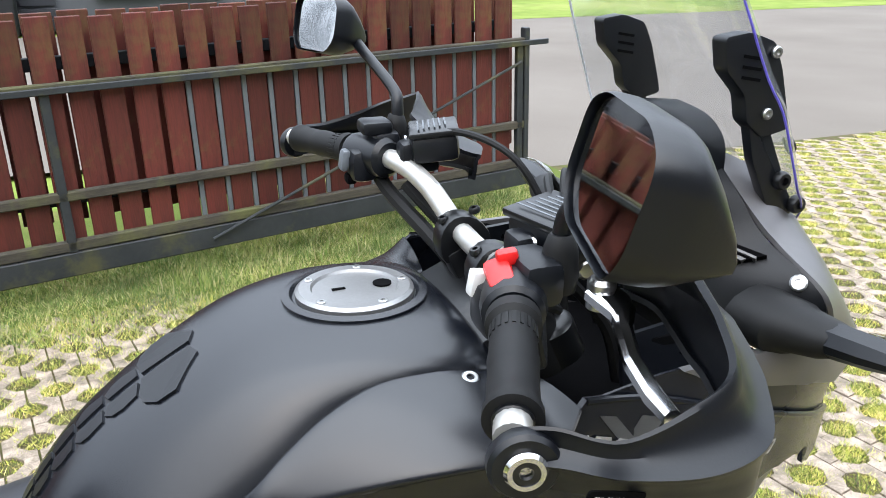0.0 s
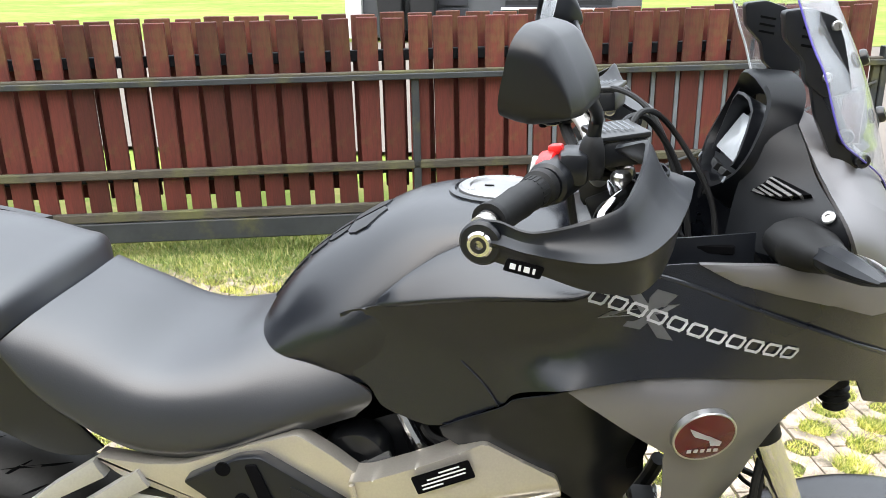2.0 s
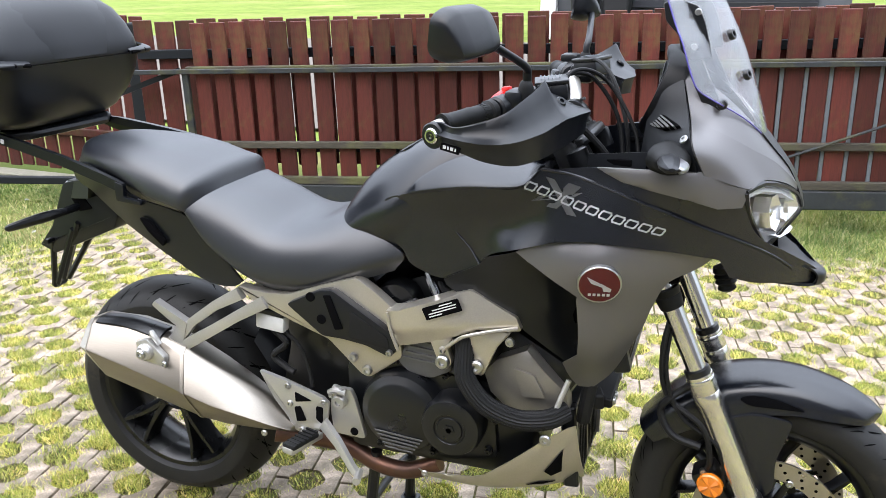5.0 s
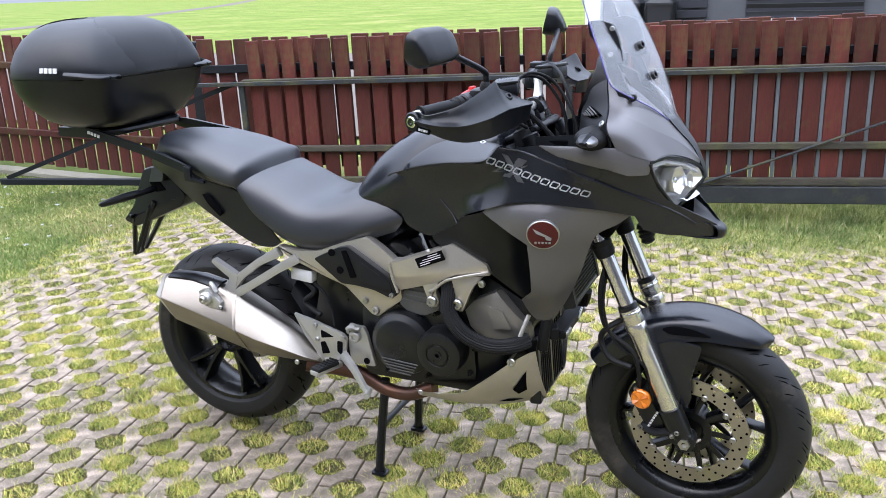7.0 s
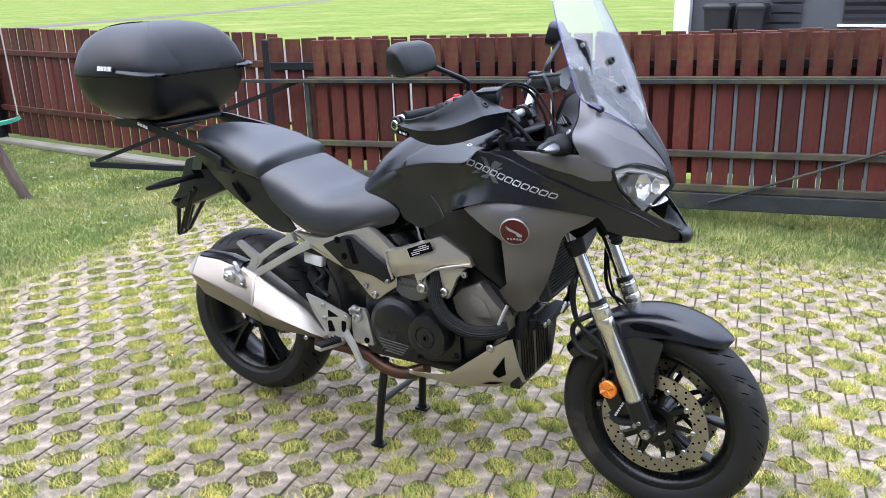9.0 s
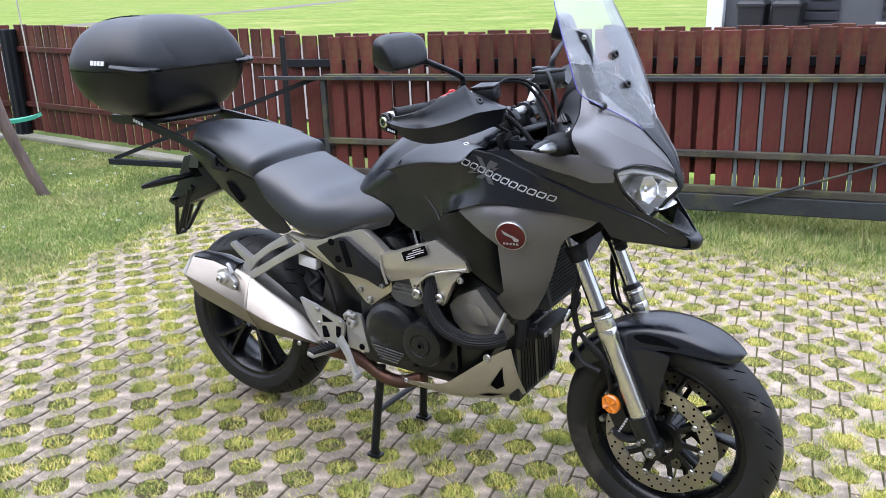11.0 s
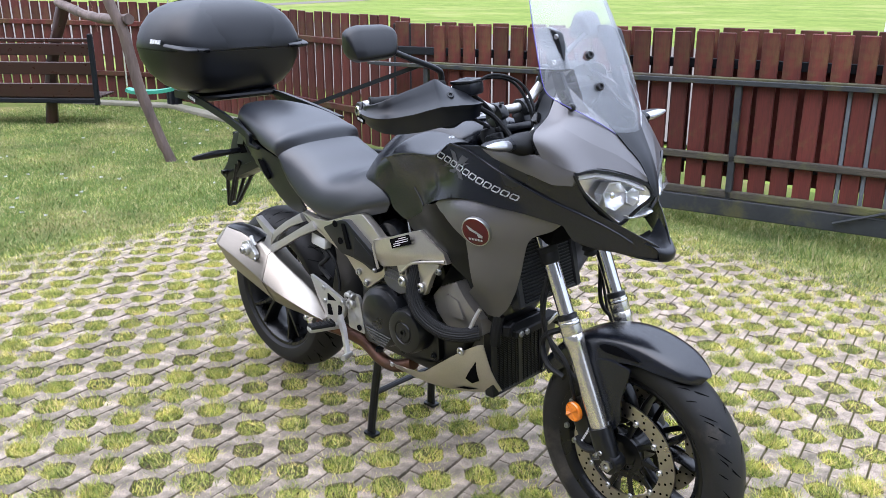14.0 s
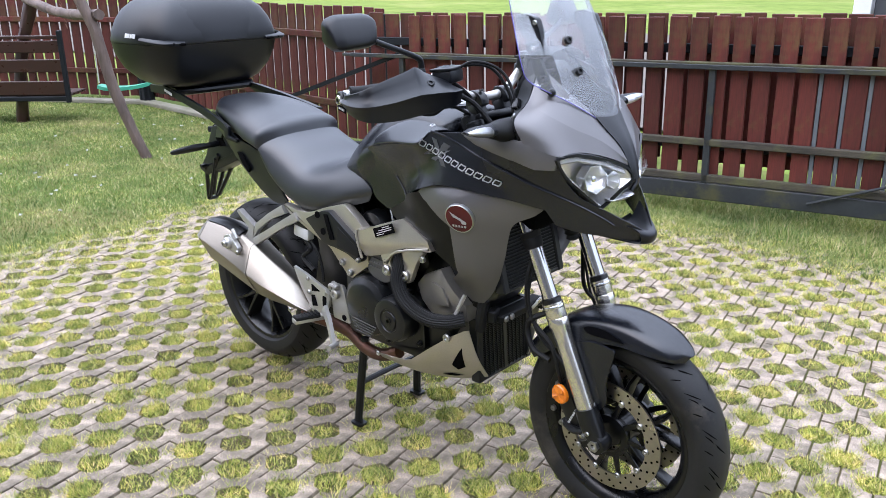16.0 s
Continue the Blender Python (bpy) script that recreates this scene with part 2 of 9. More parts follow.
M = dict(
    grass=blades("grass blades", [(0.10, 0.155, 0.030), (0.30, 0.34, 0.058), (0.50, 0.50, 0.100), (0.66, 0.58, 0.185), (0.71, 0.53, 0.27)], 10.0),
    short_grass=blades("lawn blades", [(0.090, 0.145, 0.036), (0.17, 0.23, 0.055), (0.25, 0.295, 0.078), (0.37, 0.36, 0.14), (0.50, 0.42, 0.24)], 2.2),
    soil=material("soil", (0.11, 0.085, 0.045), 0.95, colour2=(0.035, 0.036, 0.016), grain=170, spots=14, bump=0.8, specular=0.1, speckle=2.2, dirt=(0.075, 0.09, 0.022), dirt_amount=0.5),
    lawn=material("lawn", (0.105, 0.125, 0.032), 0.95, colour2=(0.05, 0.082, 0.017), grain=90, spots=1.3, bump=0.8, specular=0.05, dirt=(0.19, 0.15, 0.07), dirt_amount=0.35),
    field=material("meadow", (0.185, 0.235, 0.055), 0.95, colour2=(0.10, 0.145, 0.028), grain=2.2, spots=0.35, bump=0.5, specular=0.05, speckle=1.6, dirt=(0.25, 0.245, 0.09), dirt_amount=0.30),
    concrete=material("paver concrete", (0.49, 0.395, 0.312), 0.92, colour2=(0.205, 0.168, 0.136), grain=230, spots=18, bump=0.5, vary=0.17, dirt=(0.122, 0.103, 0.075), dirt_amount=0.57, specular=0.2, speckle=2.2),
    road=material("road surface", (0.150, 0.132, 0.114), 0.92, colour2=(0.112, 0.097, 0.083), grain=80, spots=0.5, bump=0.2, specular=0.2),
    kerb=material("kerb concrete", (0.26, 0.24, 0.20), 0.9, colour2=(0.14, 0.135, 0.09), grain=60, spots=3, bump=0.3),
    plank=material("red-brown wood stain", (0.112, 0.023, 0.018), 0.55, colour2=(0.044, 0.014, 0.011), grain=34, spots=3.5, bump=0.3, vary=0.34, stretch=(5, 5, 0.5), dirt=(0.085, 0.072, 0.024), dirt_amount=0.34, speckle=1.0, specular=0.28),
    rail=material("weathered rail wood", (0.068, 0.058, 0.040), 0.85, colour2=(0.020, 0.018, 0.015), grain=30, spots=4, bump=0.5, stretch=(0.6, 6, 6), dirt=(0.085, 0.088, 0.028), dirt_amount=0.36, speckle=1.2),
    gate_steel=material("gate steel", (0.036, 0.040, 0.043), 0.5, colour2=(0.018, 0.021, 0.024), grain=40, spots=6, bump=0.15, dirt=(0.075, 0.072, 0.03), dirt_amount=0.25, specular=0.3),
    strip=material("grey strip", (0.115, 0.128, 0.142), 0.6, colour2=(0.07, 0.08, 0.09), grain=40, spots=6, bump=0.1),
    black_wood=material("black painted post", (0.010, 0.012, 0.015), 0.6, grain=40, spots=6, bump=0.3, specular=0.2),
    bark=material("stripped log", (0.17, 0.12, 0.10), 0.7, colour2=(0.045, 0.030, 0.026), grain=18, spots=4, bump=0.8, stretch=(3, 3, 0.5)),
    bench=material("dark stained bench board", (0.040, 0.015, 0.012), 0.30, colour2=(0.03, 0.013, 0.011), grain=25, spots=4, bump=0.2, stretch=(0.6, 5, 5)),
    green=material("green plastic", (0.045, 0.33, 0.22), 0.45, grain=30, spots=4, bump=0.05),
    rope=material("rope", (0.5, 0.48, 0.42), 0.9, grain=200, bump=0.4),
    rust=material("rusty chain", (0.16, 0.055, 0.03), 0.8, colour2=(0.07, 0.04, 0.03), grain=120, bump=0.4),
    render=material("house render", (0.075, 0.08, 0.09), 0.85, grain=60, spots=1.5, bump=0.2),
    house_wall=material("unseen wall", (0.22, 0.215, 0.21), 0.9, colour2=(0.18, 0.176, 0.17), grain=60, spots=1.2, bump=0.2),
    white_wall=material("white render", (0.72, 0.73, 0.74), 0.85, grain=60, spots=1.5, bump=0.1),
    bin=material("bin plastic", (0.010, 0.011, 0.013), 0.5, grain=60, spots=3, bump=0.05),
    shutter=material("dark slat", (0.02, 0.022, 0.03), 0.4, grain=60, spots=3, bump=0.05),
    # motorcycle
    black=material("satin black paint", (0.0042, 0.0053, 0.0082), 0.26, colour2=(0.0038, 0.0048, 0.0076), grain=900, spots=3, bump=0.03, rough_vary=0.05, relief=0.0004, specular=0.54),
    grey=material("matt grey metallic paint", (0.140, 0.135, 0.138), 0.36, colour2=(0.130, 0.126, 0.128), metal=0.55, grain=900, spots=3, bump=0.03, rough_vary=0.04, relief=0.0004),
    plastic=material("grained black plastic", (0.0040, 0.0050, 0.0074), 0.36, specular=0.38, grain=500, spots=8, bump=0.12, rough_vary=0.06, relief=0.0004),
    seat=material("seat vinyl", (0.0090, 0.0108, 0.0150), 0.38, colour2=(0.0078, 0.0095, 0.0134), grain=420, spots=6, bump=0.28, rough_vary=0.07, relief=0.0004, specular=0.78),
    rubber=material("rubber", (0.0055, 0.0058, 0.0065), 0.55, colour2=(0.010, 0.010, 0.010), specular=0.2, grain=120, spots=12, bump=0.15, relief=0.0004),
    tyre=material("tyre rubber", (0.010, 0.0102, 0.0108), 0.5, colour2=(0.019, 0.0185, 0.018), specular=0.24, grain=160, spots=9, bump=0.12, dirt=(0.06, 0.052, 0.042), dirt_amount=0.10, relief=0.0004),
    # near-black for grooves and dark parts, and for painted shade in holes
    tread=material("tread groove", (0.002, 0.002, 0.0025), 0.95, grain=100, bump=0.1, relief=0.0004, specular=0.06),
    wheel=material("wheel black", (0.003, 0.0033, 0.004), 0.28, grain=300, spots=9, bump=0.05, relief=0.0004, specular=0.4),
    engine=material("engine black", (0.0045, 0.005, 0.006), 0.3, specular=0.45, grain=260, spots=12, bump=0.12, dirt=(0.05, 0.045, 0.04), dirt_amount=0.03, relief=0.0004),
    engine_grey=material("engine grey casting", (0.10, 0.10, 0.10), 0.5, metal=0.3, grain=260, spots=12, bump=0.15, relief=0.0004),
    alu=material("painted silver frame", (0.52, 0.51, 0.49), 0.38, metal=0.75, grain=300, spots=6, bump=0.06, rough_vary=0.08, relief=0.0004),
    casting=material("raw grey casting", (0.215, 0.200, 0.178), 0.42, metal=0.55, colour2=(0.165, 0.155, 0.14), grain=260, spots=12, bump=0.15, relief=0.0004),
    cockpit=material("matt cockpit plastic", (0.0048, 0.0056, 0.0072), 0.46, specular=0.26, grain=420, spots=8, bump=0.2, rough_vary=0.06, relief=0.0004),
    frame_gold=material("champagne frame", (0.53, 0.495, 0.435), 0.33, metal=0.8, grain=300, spots=6, bump=0.05, rough_vary=0.06, relief=0.0004),
    chrome=material("chrome", (0.75, 0.75, 0.76), 0.10, metal=1.0, grain=200, spots=9, bump=0.0, rough_vary=0.03, relief=0.0004),
    steel=material("bolt steel", (0.5, 0.5, 0.5), 0.3, metal=1.0, grain=200, spots=20, bump=0.05, relief=0.0004),
    fork=material("fork leg", (0.80, 0.77, 0.71), 0.20, metal=0.95, grain=200, spots=6, bump=0.03, relief=0.0004),
    exhaust=material("brushed steel", (0.315, 0.285, 0.245), 0.36, metal=1.0, grain=180, spots=5, bump=0.05, rough_vary=0.08, stretch=(0.15, 2, 2), relief=0.0004),
    pipe=material("heated header", (0.16, 0.075, 0.05), 0.4, metal=0.8, colour2=(0.08, 0.05, 0.04), grain=80, spots=14, bump=0.08, relief=0.0004),
    disc=material("brake disc", (0.50, 0.465, 0.43), 0.30, metal=1.0, grain=120, spots=12, bump=0.08, relief=0.0004),
    bar=material("handlebar silver", (0.62, 0.61, 0.58), 0.35, metal=0.7, grain=200, spots=8, bump=0.02, relief=0.0004),
    red=material("red switch", (0.62, 0.012, 0.012), 0.35, grain=100, bump=0.02, relief=0.0004),
    badge=material("badge red", (0.075, 0.002, 0.006), 0.2, colour2=(0.045, 0.002, 0.004), grain=60, bump=0.0, coat=0.3, relief=0.0004, specular=0.3),
    white=material("white lettering", (0.62, 0.62, 0.62), 0.5, grain=60, bump=0.0, relief=0.0004),
    decal=material("dark decal", (0.14, 0.14, 0.14), 0.4, grain=60, bump=0.0, relief=0.0004),
    amber=material("amber reflector", (0.75, 0.20, 0.01), 0.18, grain=300, bump=0.3, coat=0.8, relief=0.0004),
    red_lens=material("red lens", (0.35, 0.012, 0.015), 0.15, grain=60, bump=0.0, coat=0.8, relief=0.0004),
    mirror=material("mirror glass", (0.82, 0.84, 0.86), 0.03, metal=1.0, grain=60, bump=0.0, rough_vary=0.01, relief=0.0004),
    reflector=material("lamp reflector", (0.88, 0.88, 0.9), 0.30, metal=1.0, grain=60, bump=0.0, relief=0.0004),
    cap=material("brushed cap", (0.30, 0.30, 0.30), 0.35, metal=0.8, grain=300, spots=9, bump=0.05, relief=0.0004),
    dash=material("display panel", (0.30, 0.32, 0.34), 0.12, grain=40, spots=10, bump=0.0, relief=0.0004),
    core=material("radiator core", (0.003, 0.003, 0.0034), 0.7, grain=400, spots=40, bump=0.6, relief=0.0004, specular=0.2),
    clear_edge=material("painted edge highlight", (0.55, 0.57, 0.60), 0.2, grain=60, bump=0.0, relief=0.0004),
    blue=material("blue film", (0.10, 0.08, 0.42), 0.4, grain=60, bump=0.0, relief=0.0004),
    screen=clear_sheet("clear screen", (0.97, 0.975, 0.98), 0.09, 0.055),
    lens=clear_sheet("lamp lens", (0.97, 0.975, 0.98), 0.03),
)


# ---- building tools ----
def loose_pieces(bm):
    """One bmesh for each piece that hangs together."""
    bm.verts.index_update()
    seen, out = set(), []
    for start in bm.verts:
        if start.index in seen:
            continue
        todo, mine = [start], []
        seen.add(start.index)
        while todo:
            v = todo.pop()
            mine.append(v)
            for e in v.link_edges:
                w = e.other_vert(v)
                if w.index not in seen:
                    seen.add(w.index)
                    todo.append(w)
        one = bmesh.new()
        new_of = {v.index: one.verts.new(v.co) for v in mine}
        for f in {f for v in mine for f in v.link_faces}:
            one.faces.new([new_of[v.index] for v in f.verts])
        out.append(one)
    bm.free()
    return out


def pieces(name, bm, mat, parent=None, label="", **more):
    """Links every loose piece of a bmesh as a part of its own."""
    return [part(name, one, mat, parent, label, **more) for one in loose_pieces(bm)]


def flow(me, surface):
    """Shades the outer face of a panel by the true slope of its surface y = surface(x, z)."""
    normals = [c.vector.copy() for c in me.corner_normals]
    known = {}
    e = 0.005
    for p in me.polygons:
        for k in p.loop_indices:
            v = me.loops[k].vertex_index
            if v not in known:
                co = me.vertices[v].co
                x, z, s = co.x, co.z, (1 if co.y < 0 else -1)
                known[v] = Vector(((surface(x + e, z) - surface(x - e, z)) / (2 * e), -s, (surface(x, z + e) - surface(x, z - e)) / (2 * e))).normalized()
            if p.normal.dot(known[v]) > 0.5:
                normals[k] = known[v]
    me.normals_split_custom_set(normals)


def fair(outline, step=0.010, corner=38):
    """Refines a closed flat outline with smooth runs between its true corners."""
    pts = [Vector(p) for p in outline]
    n = len(pts)
    bend = []
    for i in range(n):
        a, b = pts[i] - pts[i - 1], pts[(i + 1) % n] - pts[i]
        bend.append(abs(math.degrees(a.angle_signed(b, 0))) > corner)
    out = []
    for i in range(n):
        b, c = pts[i], pts[(i + 1) % n]
        a = b * 2 - c if bend[i] else pts[i - 1]
        d = c * 2 - b if bend[(i + 1) % n] else pts[(i + 2) % n]
        count = max(1, round((c - b).length / step))
        for k in range(count):
            t = k / count
            q = 0.5 * ((2 * b) + (c - a) * t + (2 * a - 5 * b + 4 * c - d) * t * t + (3 * b - a - 3 * c + d) * t ** 3)
            out.append((q.x, q.y))
    return out


def part(name, bm, mat, parent=None, label="", sharp=35, smooth=True, surface=None):
    """Links a bmesh as one mesh object under a thing or a part."""
    bmesh.ops.recalc_face_normals(bm, faces=bm.faces)
    limit = radians(sharp)
    for f in bm.faces:
        f.smooth = smooth
    for e in bm.edges:
        if len(e.link_faces) == 2 and e.calc_face_angle(0) > limit:
            e.smooth = False
    me = bpy.data.meshes.new(name)
    bm.to_mesh(me)
    bm.free()
    if surface:
        flow(me, surface)
    for one in (mat if isinstance(mat, (list, tuple)) else [mat]):
        me.materials.append(M[one] if isinstance(one, str) else one)
    ob = new(name, me)
    if parent is not None:
        while parent.parent is not None and parent.parent.parent is not None:
            parent = parent.parent
        ob.parent = parent
    if label:
        ob["label"] = label
    return ob


def thing(name, label, category, m=None, group="", kind=""):
    ob = new(name)
    ob.empty_display_size = 0.1
    if m is not None:
        ob.matrix_world = m
    return tagged(ob, label, category, group, kind)


def turned(bm, verts, m):
    bmesh.ops.transform(bm, matrix=m, verts=verts)


def box(bm, centre, size, m=None, bevel=0.0, segments=1):
    made = bmesh.ops.create_cube(bm, size=1.0)["verts"]
    bmesh.ops.scale(bm, vec=size, verts=made)
    if bevel:
        edges = list({e for v in made for e in v.link_edges})
        res = bmesh.ops.bevel(bm, geom=edges, offset=bevel, segments=segments, affect="EDGES", profile=0.5)
        made = list({v for f in res["faces"] for v in f.verts} | {v for v in made if v.is_valid})
    mat = Matrix.Translation(centre)
    if m is not None:
        mat = mat @ m
    turned(bm, made, mat)
    return made


def loft(bm, rings, closed=True, caps=True):
    """Skins rings of equally many points."""
    rows = [[bm.verts.new(p) for p in ring] for ring in rings]
    n = len(rows[0])
    for a, b in zip(rows, rows[1:]):
        for i in range(n if closed else n - 1):
            j = (i + 1) % n
            try:
                bm.faces.new((a[i], a[j], b[j], b[i]))
            except ValueError:
                pass
    if caps and closed:
        bm.faces.new(rows[0][::-1])
        bm.faces.new(rows[-1])
    return [v for r in rows for v in r]


def curve_points(points, per=6):
    """Points of a smooth line through the given ones."""
    pts = [Vector(p) for p in points]
    if len(pts) < 3:
        return pts
    pad = [pts[0] * 2 - pts[1], *pts, pts[-1] * 2 - pts[-2]]
    out = []
    for a, b, c, d in zip(pad, pad[1:], pad[2:], pad[3:]):
        for k in range(per):
            t = k / per
            out.append(0.5 * ((2 * b) + (c - a) * t + (2 * a - 5 * b + 4 * c - d) * t * t + (3 * b - a - 3 * c + d) * t ** 3))
    out.append(pts[-1])
    return out


def tube(bm, points, radius, sides=10, per=6, flat=1.0):
    """A round bar along a smooth line; radius is a number or one for each given point."""
    radii = radius if isinstance(radius, (list, tuple)) else [radius] * len(points)
    line = curve_points(points, per)
    full = curve_points([(r, 0, 0) for r in radii], per)
    side = None
    rings = []
    for i, p in enumerate(line):
        ahead = (line[min(i + 1, len(line) - 1)] - line[max(i - 1, 0)]).normalized()
        if side is None:
            side = ahead.orthogonal().normalized()
        side = (side - ahead * side.dot(ahead)).normalized()
        up = ahead.cross(side)
        r = full[i].x
        rings.append([p + side * (math.cos(a) * r) + up * (math.sin(a) * r * flat) for a in [2 * math.pi * k / sides for k in range(sides)]])
    return loft(bm, rings)


def lathe(bm, profile, m=None, segments=32, closed=False):
    """Turns (radius, height) pairs about z. closed: the profile is a ring (a tyre, a washer)."""
    rings = []
    for k in range(segments):
        a = 2 * math.pi * k / segments
        rings.append([bm.verts.new((r * math.cos(a), r * math.sin(a), h)) for r, h in profile])
    made = [v for r in rings for v in r]
    count = len(profile)
    for k in range(segments):
        a, b = rings[k], rings[(k + 1) % segments]
        for i in range(count if closed else count - 1):
            j = (i + 1) % count
            bm.faces.new((a[i], b[i], b[j], a[j]))
    if not closed:
        for i, flip in ((0, True), (count - 1, False)):
            if profile[i][0] > 1e-5:
                loop = [r[i] for r in rings]
                bm.faces.new(loop[::-1] if flip else loop)
    bmesh.ops.remove_doubles(bm, verts=[v for v in made if abs(v.co.x) < 1e-6 and abs(v.co.y) < 1e-6], dist=1e-6)
    made = [v for v in made if v.is_valid]
    if m is not None:
        turned(bm, made, m)
    return made


ACROSS = pose(0, 0, 0, 90, 0, 0)      # turns z into -y: discs that face the right side


def slab(bm, outline, depth, m=None, bevel=0.0):
    """A plate: a flat outline (x, y) with a depth along z, centred."""
    low = [bm.verts.new((x, y, -depth / 2)) for x, y in outline]
    face = bm.faces.new(low)
    up = bmesh.ops.extrude_face_region(bm, geom=[face])
    top = [v for v in up["geom"] if isinstance(v, bmesh.types.BMVert)]
    bmesh.ops.translate(bm, vec=(0, 0, depth), verts=top)
    made = low + top
    if bevel:
        rim = [e for e in {e for v in made for e in v.link_edges} if abs(e.verts[0].co.z - e.verts[1].co.z) < 1e-6]
        res = bmesh.ops.bevel(bm, geom=rim, offset=bevel, segments=2, affect="EDGES", profile=0.6)
        made = list({v for v in made if v.is_valid} | {v for f in res["faces"] for v in f.verts})
    if m is not None:
        turned(bm, made, m)
    return made


def rounded(outline, radius, steps=4):
    """Rounds the corners of a flat outline."""
    out = []
    n = len(outline)
    for i in range(n):
        p, a, b = Vector(outline[i]), Vector(outline[i - 1]), Vector(outline[(i + 1) % n])
        da, db = (a - p), (b - p)
        r = min(radius, da.length * 0.45, db.length * 0.45)
        s, e = p + da.normalized() * r, p + db.normalized() * r
        for k in range(steps + 1):
            t = k / steps
            q = s * (1 - t) ** 2 + p * 2 * t * (1 - t) + e * t * t
            out.append((q.x, q.y))
    return out


def shell(bm, outline, surface, thick=0.004, cell=0.03, rim=0.0):
    """A curved panel: an outline in side view (x, z), laid on the surface y = surface(x, z), with its thickness inwards.
    rim: how far the edge rolls inwards."""
    verts = [bm.verts.new((x, 0, z)) for x, z in outline]
    face = bm.faces.new(verts)
    geom = [face, *face.edges, *verts]
    for axis in (0, 2):
        values = [v.co[axis] for v in verts]
        low, high = min(values), max(values)
        k = math.floor(low / cell) + 1
        while k * cell < high - 1e-4:
            at, no = [0, 0, 0], [0, 0, 0]
            at[axis], no[axis] = k * cell, 1
            geom = bmesh.ops.bisect_plane(bm, geom=list({g for g in geom if g.is_valid}), plane_co=at, plane_no=no, dist=1e-5)["geom"]
            k += 1
    faces = [g for g in geom if isinstance(g, bmesh.types.BMFace) and g.is_valid]
    mine = list({v for f in faces for v in f.verts})
    edge = {v for f in faces for e in f.edges if sum(1 for g in e.link_faces if g in set(f2 for f2 in e.link_faces)) == 1 for v in e.verts}
    for v in mine:
        v.co.y = surface(v.co.x, v.co.z)
    sign = -1 if sum(v.co.y for v in mine) < 0 else 1
    res = bmesh.ops.extrude_face_region(bm, geom=faces)
    back = [g for g in res["geom"] if isinstance(g, bmesh.types.BMVert)]
    for v in back:
        v.co.y -= sign * thick
    if rim:
        for v in edge:
            if v.is_valid:
                v.co.y -= sign * rim
    return mine + back


def mirror_y(bm):
    """Adds the mirror image across the middle plane."""
    geom = list(bm.faces) + list(bm.edges) + list(bm.verts)
    copy = bmesh.ops.duplicate(bm, geom=geom)["geom"]
    vs = [g for g in copy if isinstance(g, bmesh.types.BMVert)]
    for v in vs:
        v.co.y = -v.co.y
    bmesh.ops.reverse_faces(bm, faces=[g for g in copy if isinstance(g, bmesh.types.BMFace)])


def bolt(bm, at, direction, r=0.008, h=0.006, socket=True):
    """A round-headed screw that points along a direction."""
    q = Vector(direction).normalized().to_track_quat("Z", "Y").to_matrix().to_4x4()
    m = Matrix.Translation(at) @ q
    prof = [(r, 0), (r, h * 0.6), (r * 0.8, h), (r * 0.45, h), (r * 0.45, h * 0.35), (0, h * 0.35)] if socket else [(r, 0), (r, h * 0.6), (r * 0.75, h), (0, h)]
    lathe(bm, prof, m, segments=12)


def spline_grid(grid, per=4):
    rows = [curve_points(r, per) for r in grid]
    cols = [curve_points(c, per) for c in zip(*rows)]
    return [list(r) for r in zip(*cols)]


def patch(bm, grid, per=4, thick=0.004, both=False):
    """A smooth sheet through a grid of points. both: the first column lies on the middle plane and the sheet goes on beyond it."""
    grid = [[Vector(p) for p in row] for row in grid]
    if both:
        grid = [[Vector((p.x, -p.y, p.z)) for p in row[:0:-1]] + row for row in grid]
    fine = spline_grid(grid, per)
    verts = [[bm.verts.new(p) for p in row] for row in fine]
    faces = [bm.faces.new((a[i], a[i + 1], b[i + 1], b[i])) for a, b in zip(verts, verts[1:]) for i in range(len(a) - 1)]
    made = [v for row in verts for v in row]
    if thick:
        bmesh.ops.recalc_face_normals(bm, faces=faces)
        made = [g for g in bmesh.ops.solidify(bm, geom=faces, thickness=thick)["geom"] if isinstance(g, bmesh.types.BMVert)]
    return made


def surface_through(points, stiff=0.0):
    """The smooth surface y = f(x, z) through (x, z, y) points (a thin plate)."""
    p = np.array(points, float)
    n = len(p)
    d = np.hypot(p[:, None, 0] - p[None, :, 0], p[:, None, 1] - p[None, :, 1])
    k = np.where(d > 1e-9, d * d * np.log(np.maximum(d, 1e-9)), 0) + stiff * np.eye(n)
    q = np.c_[np.ones(n), p[:, :2]]
    a = np.block([[k, q], [q.T, np.zeros((3, 3))]])
    w = np.linalg.solve(a, np.r_[p[:, 2], 0, 0, 0])

    def at(x, z):
        r = np.hypot(p[:, 0] - x, p[:, 1] - z)
        return float((w[:n] * np.where(r > 1e-9, r * r * np.log(np.maximum(r, 1e-9)), 0)).sum() + w[n] + w[n + 1] * x + w[n + 2] * z)
    return at


def smooth_outline(points, per=4):
    """A closed smooth outline through flat points."""
    pts = [Vector((p[0], p[1], 0)) for p in points]
    n = len(pts)
    out = []
    for i in range(n):
        a, b, c, d = pts[i - 1], pts[i], pts[(i + 1) % n], pts[(i + 2) % n]
        for k in range(per):
            t = k / per
            v = 0.5 * ((2 * b) + (c - a) * t + (2 * a - 5 * b + 4 * c - d) * t * t + (3 * b - a - 3 * c + d) * t ** 3)
            out.append((v.x, v.y))
    return out


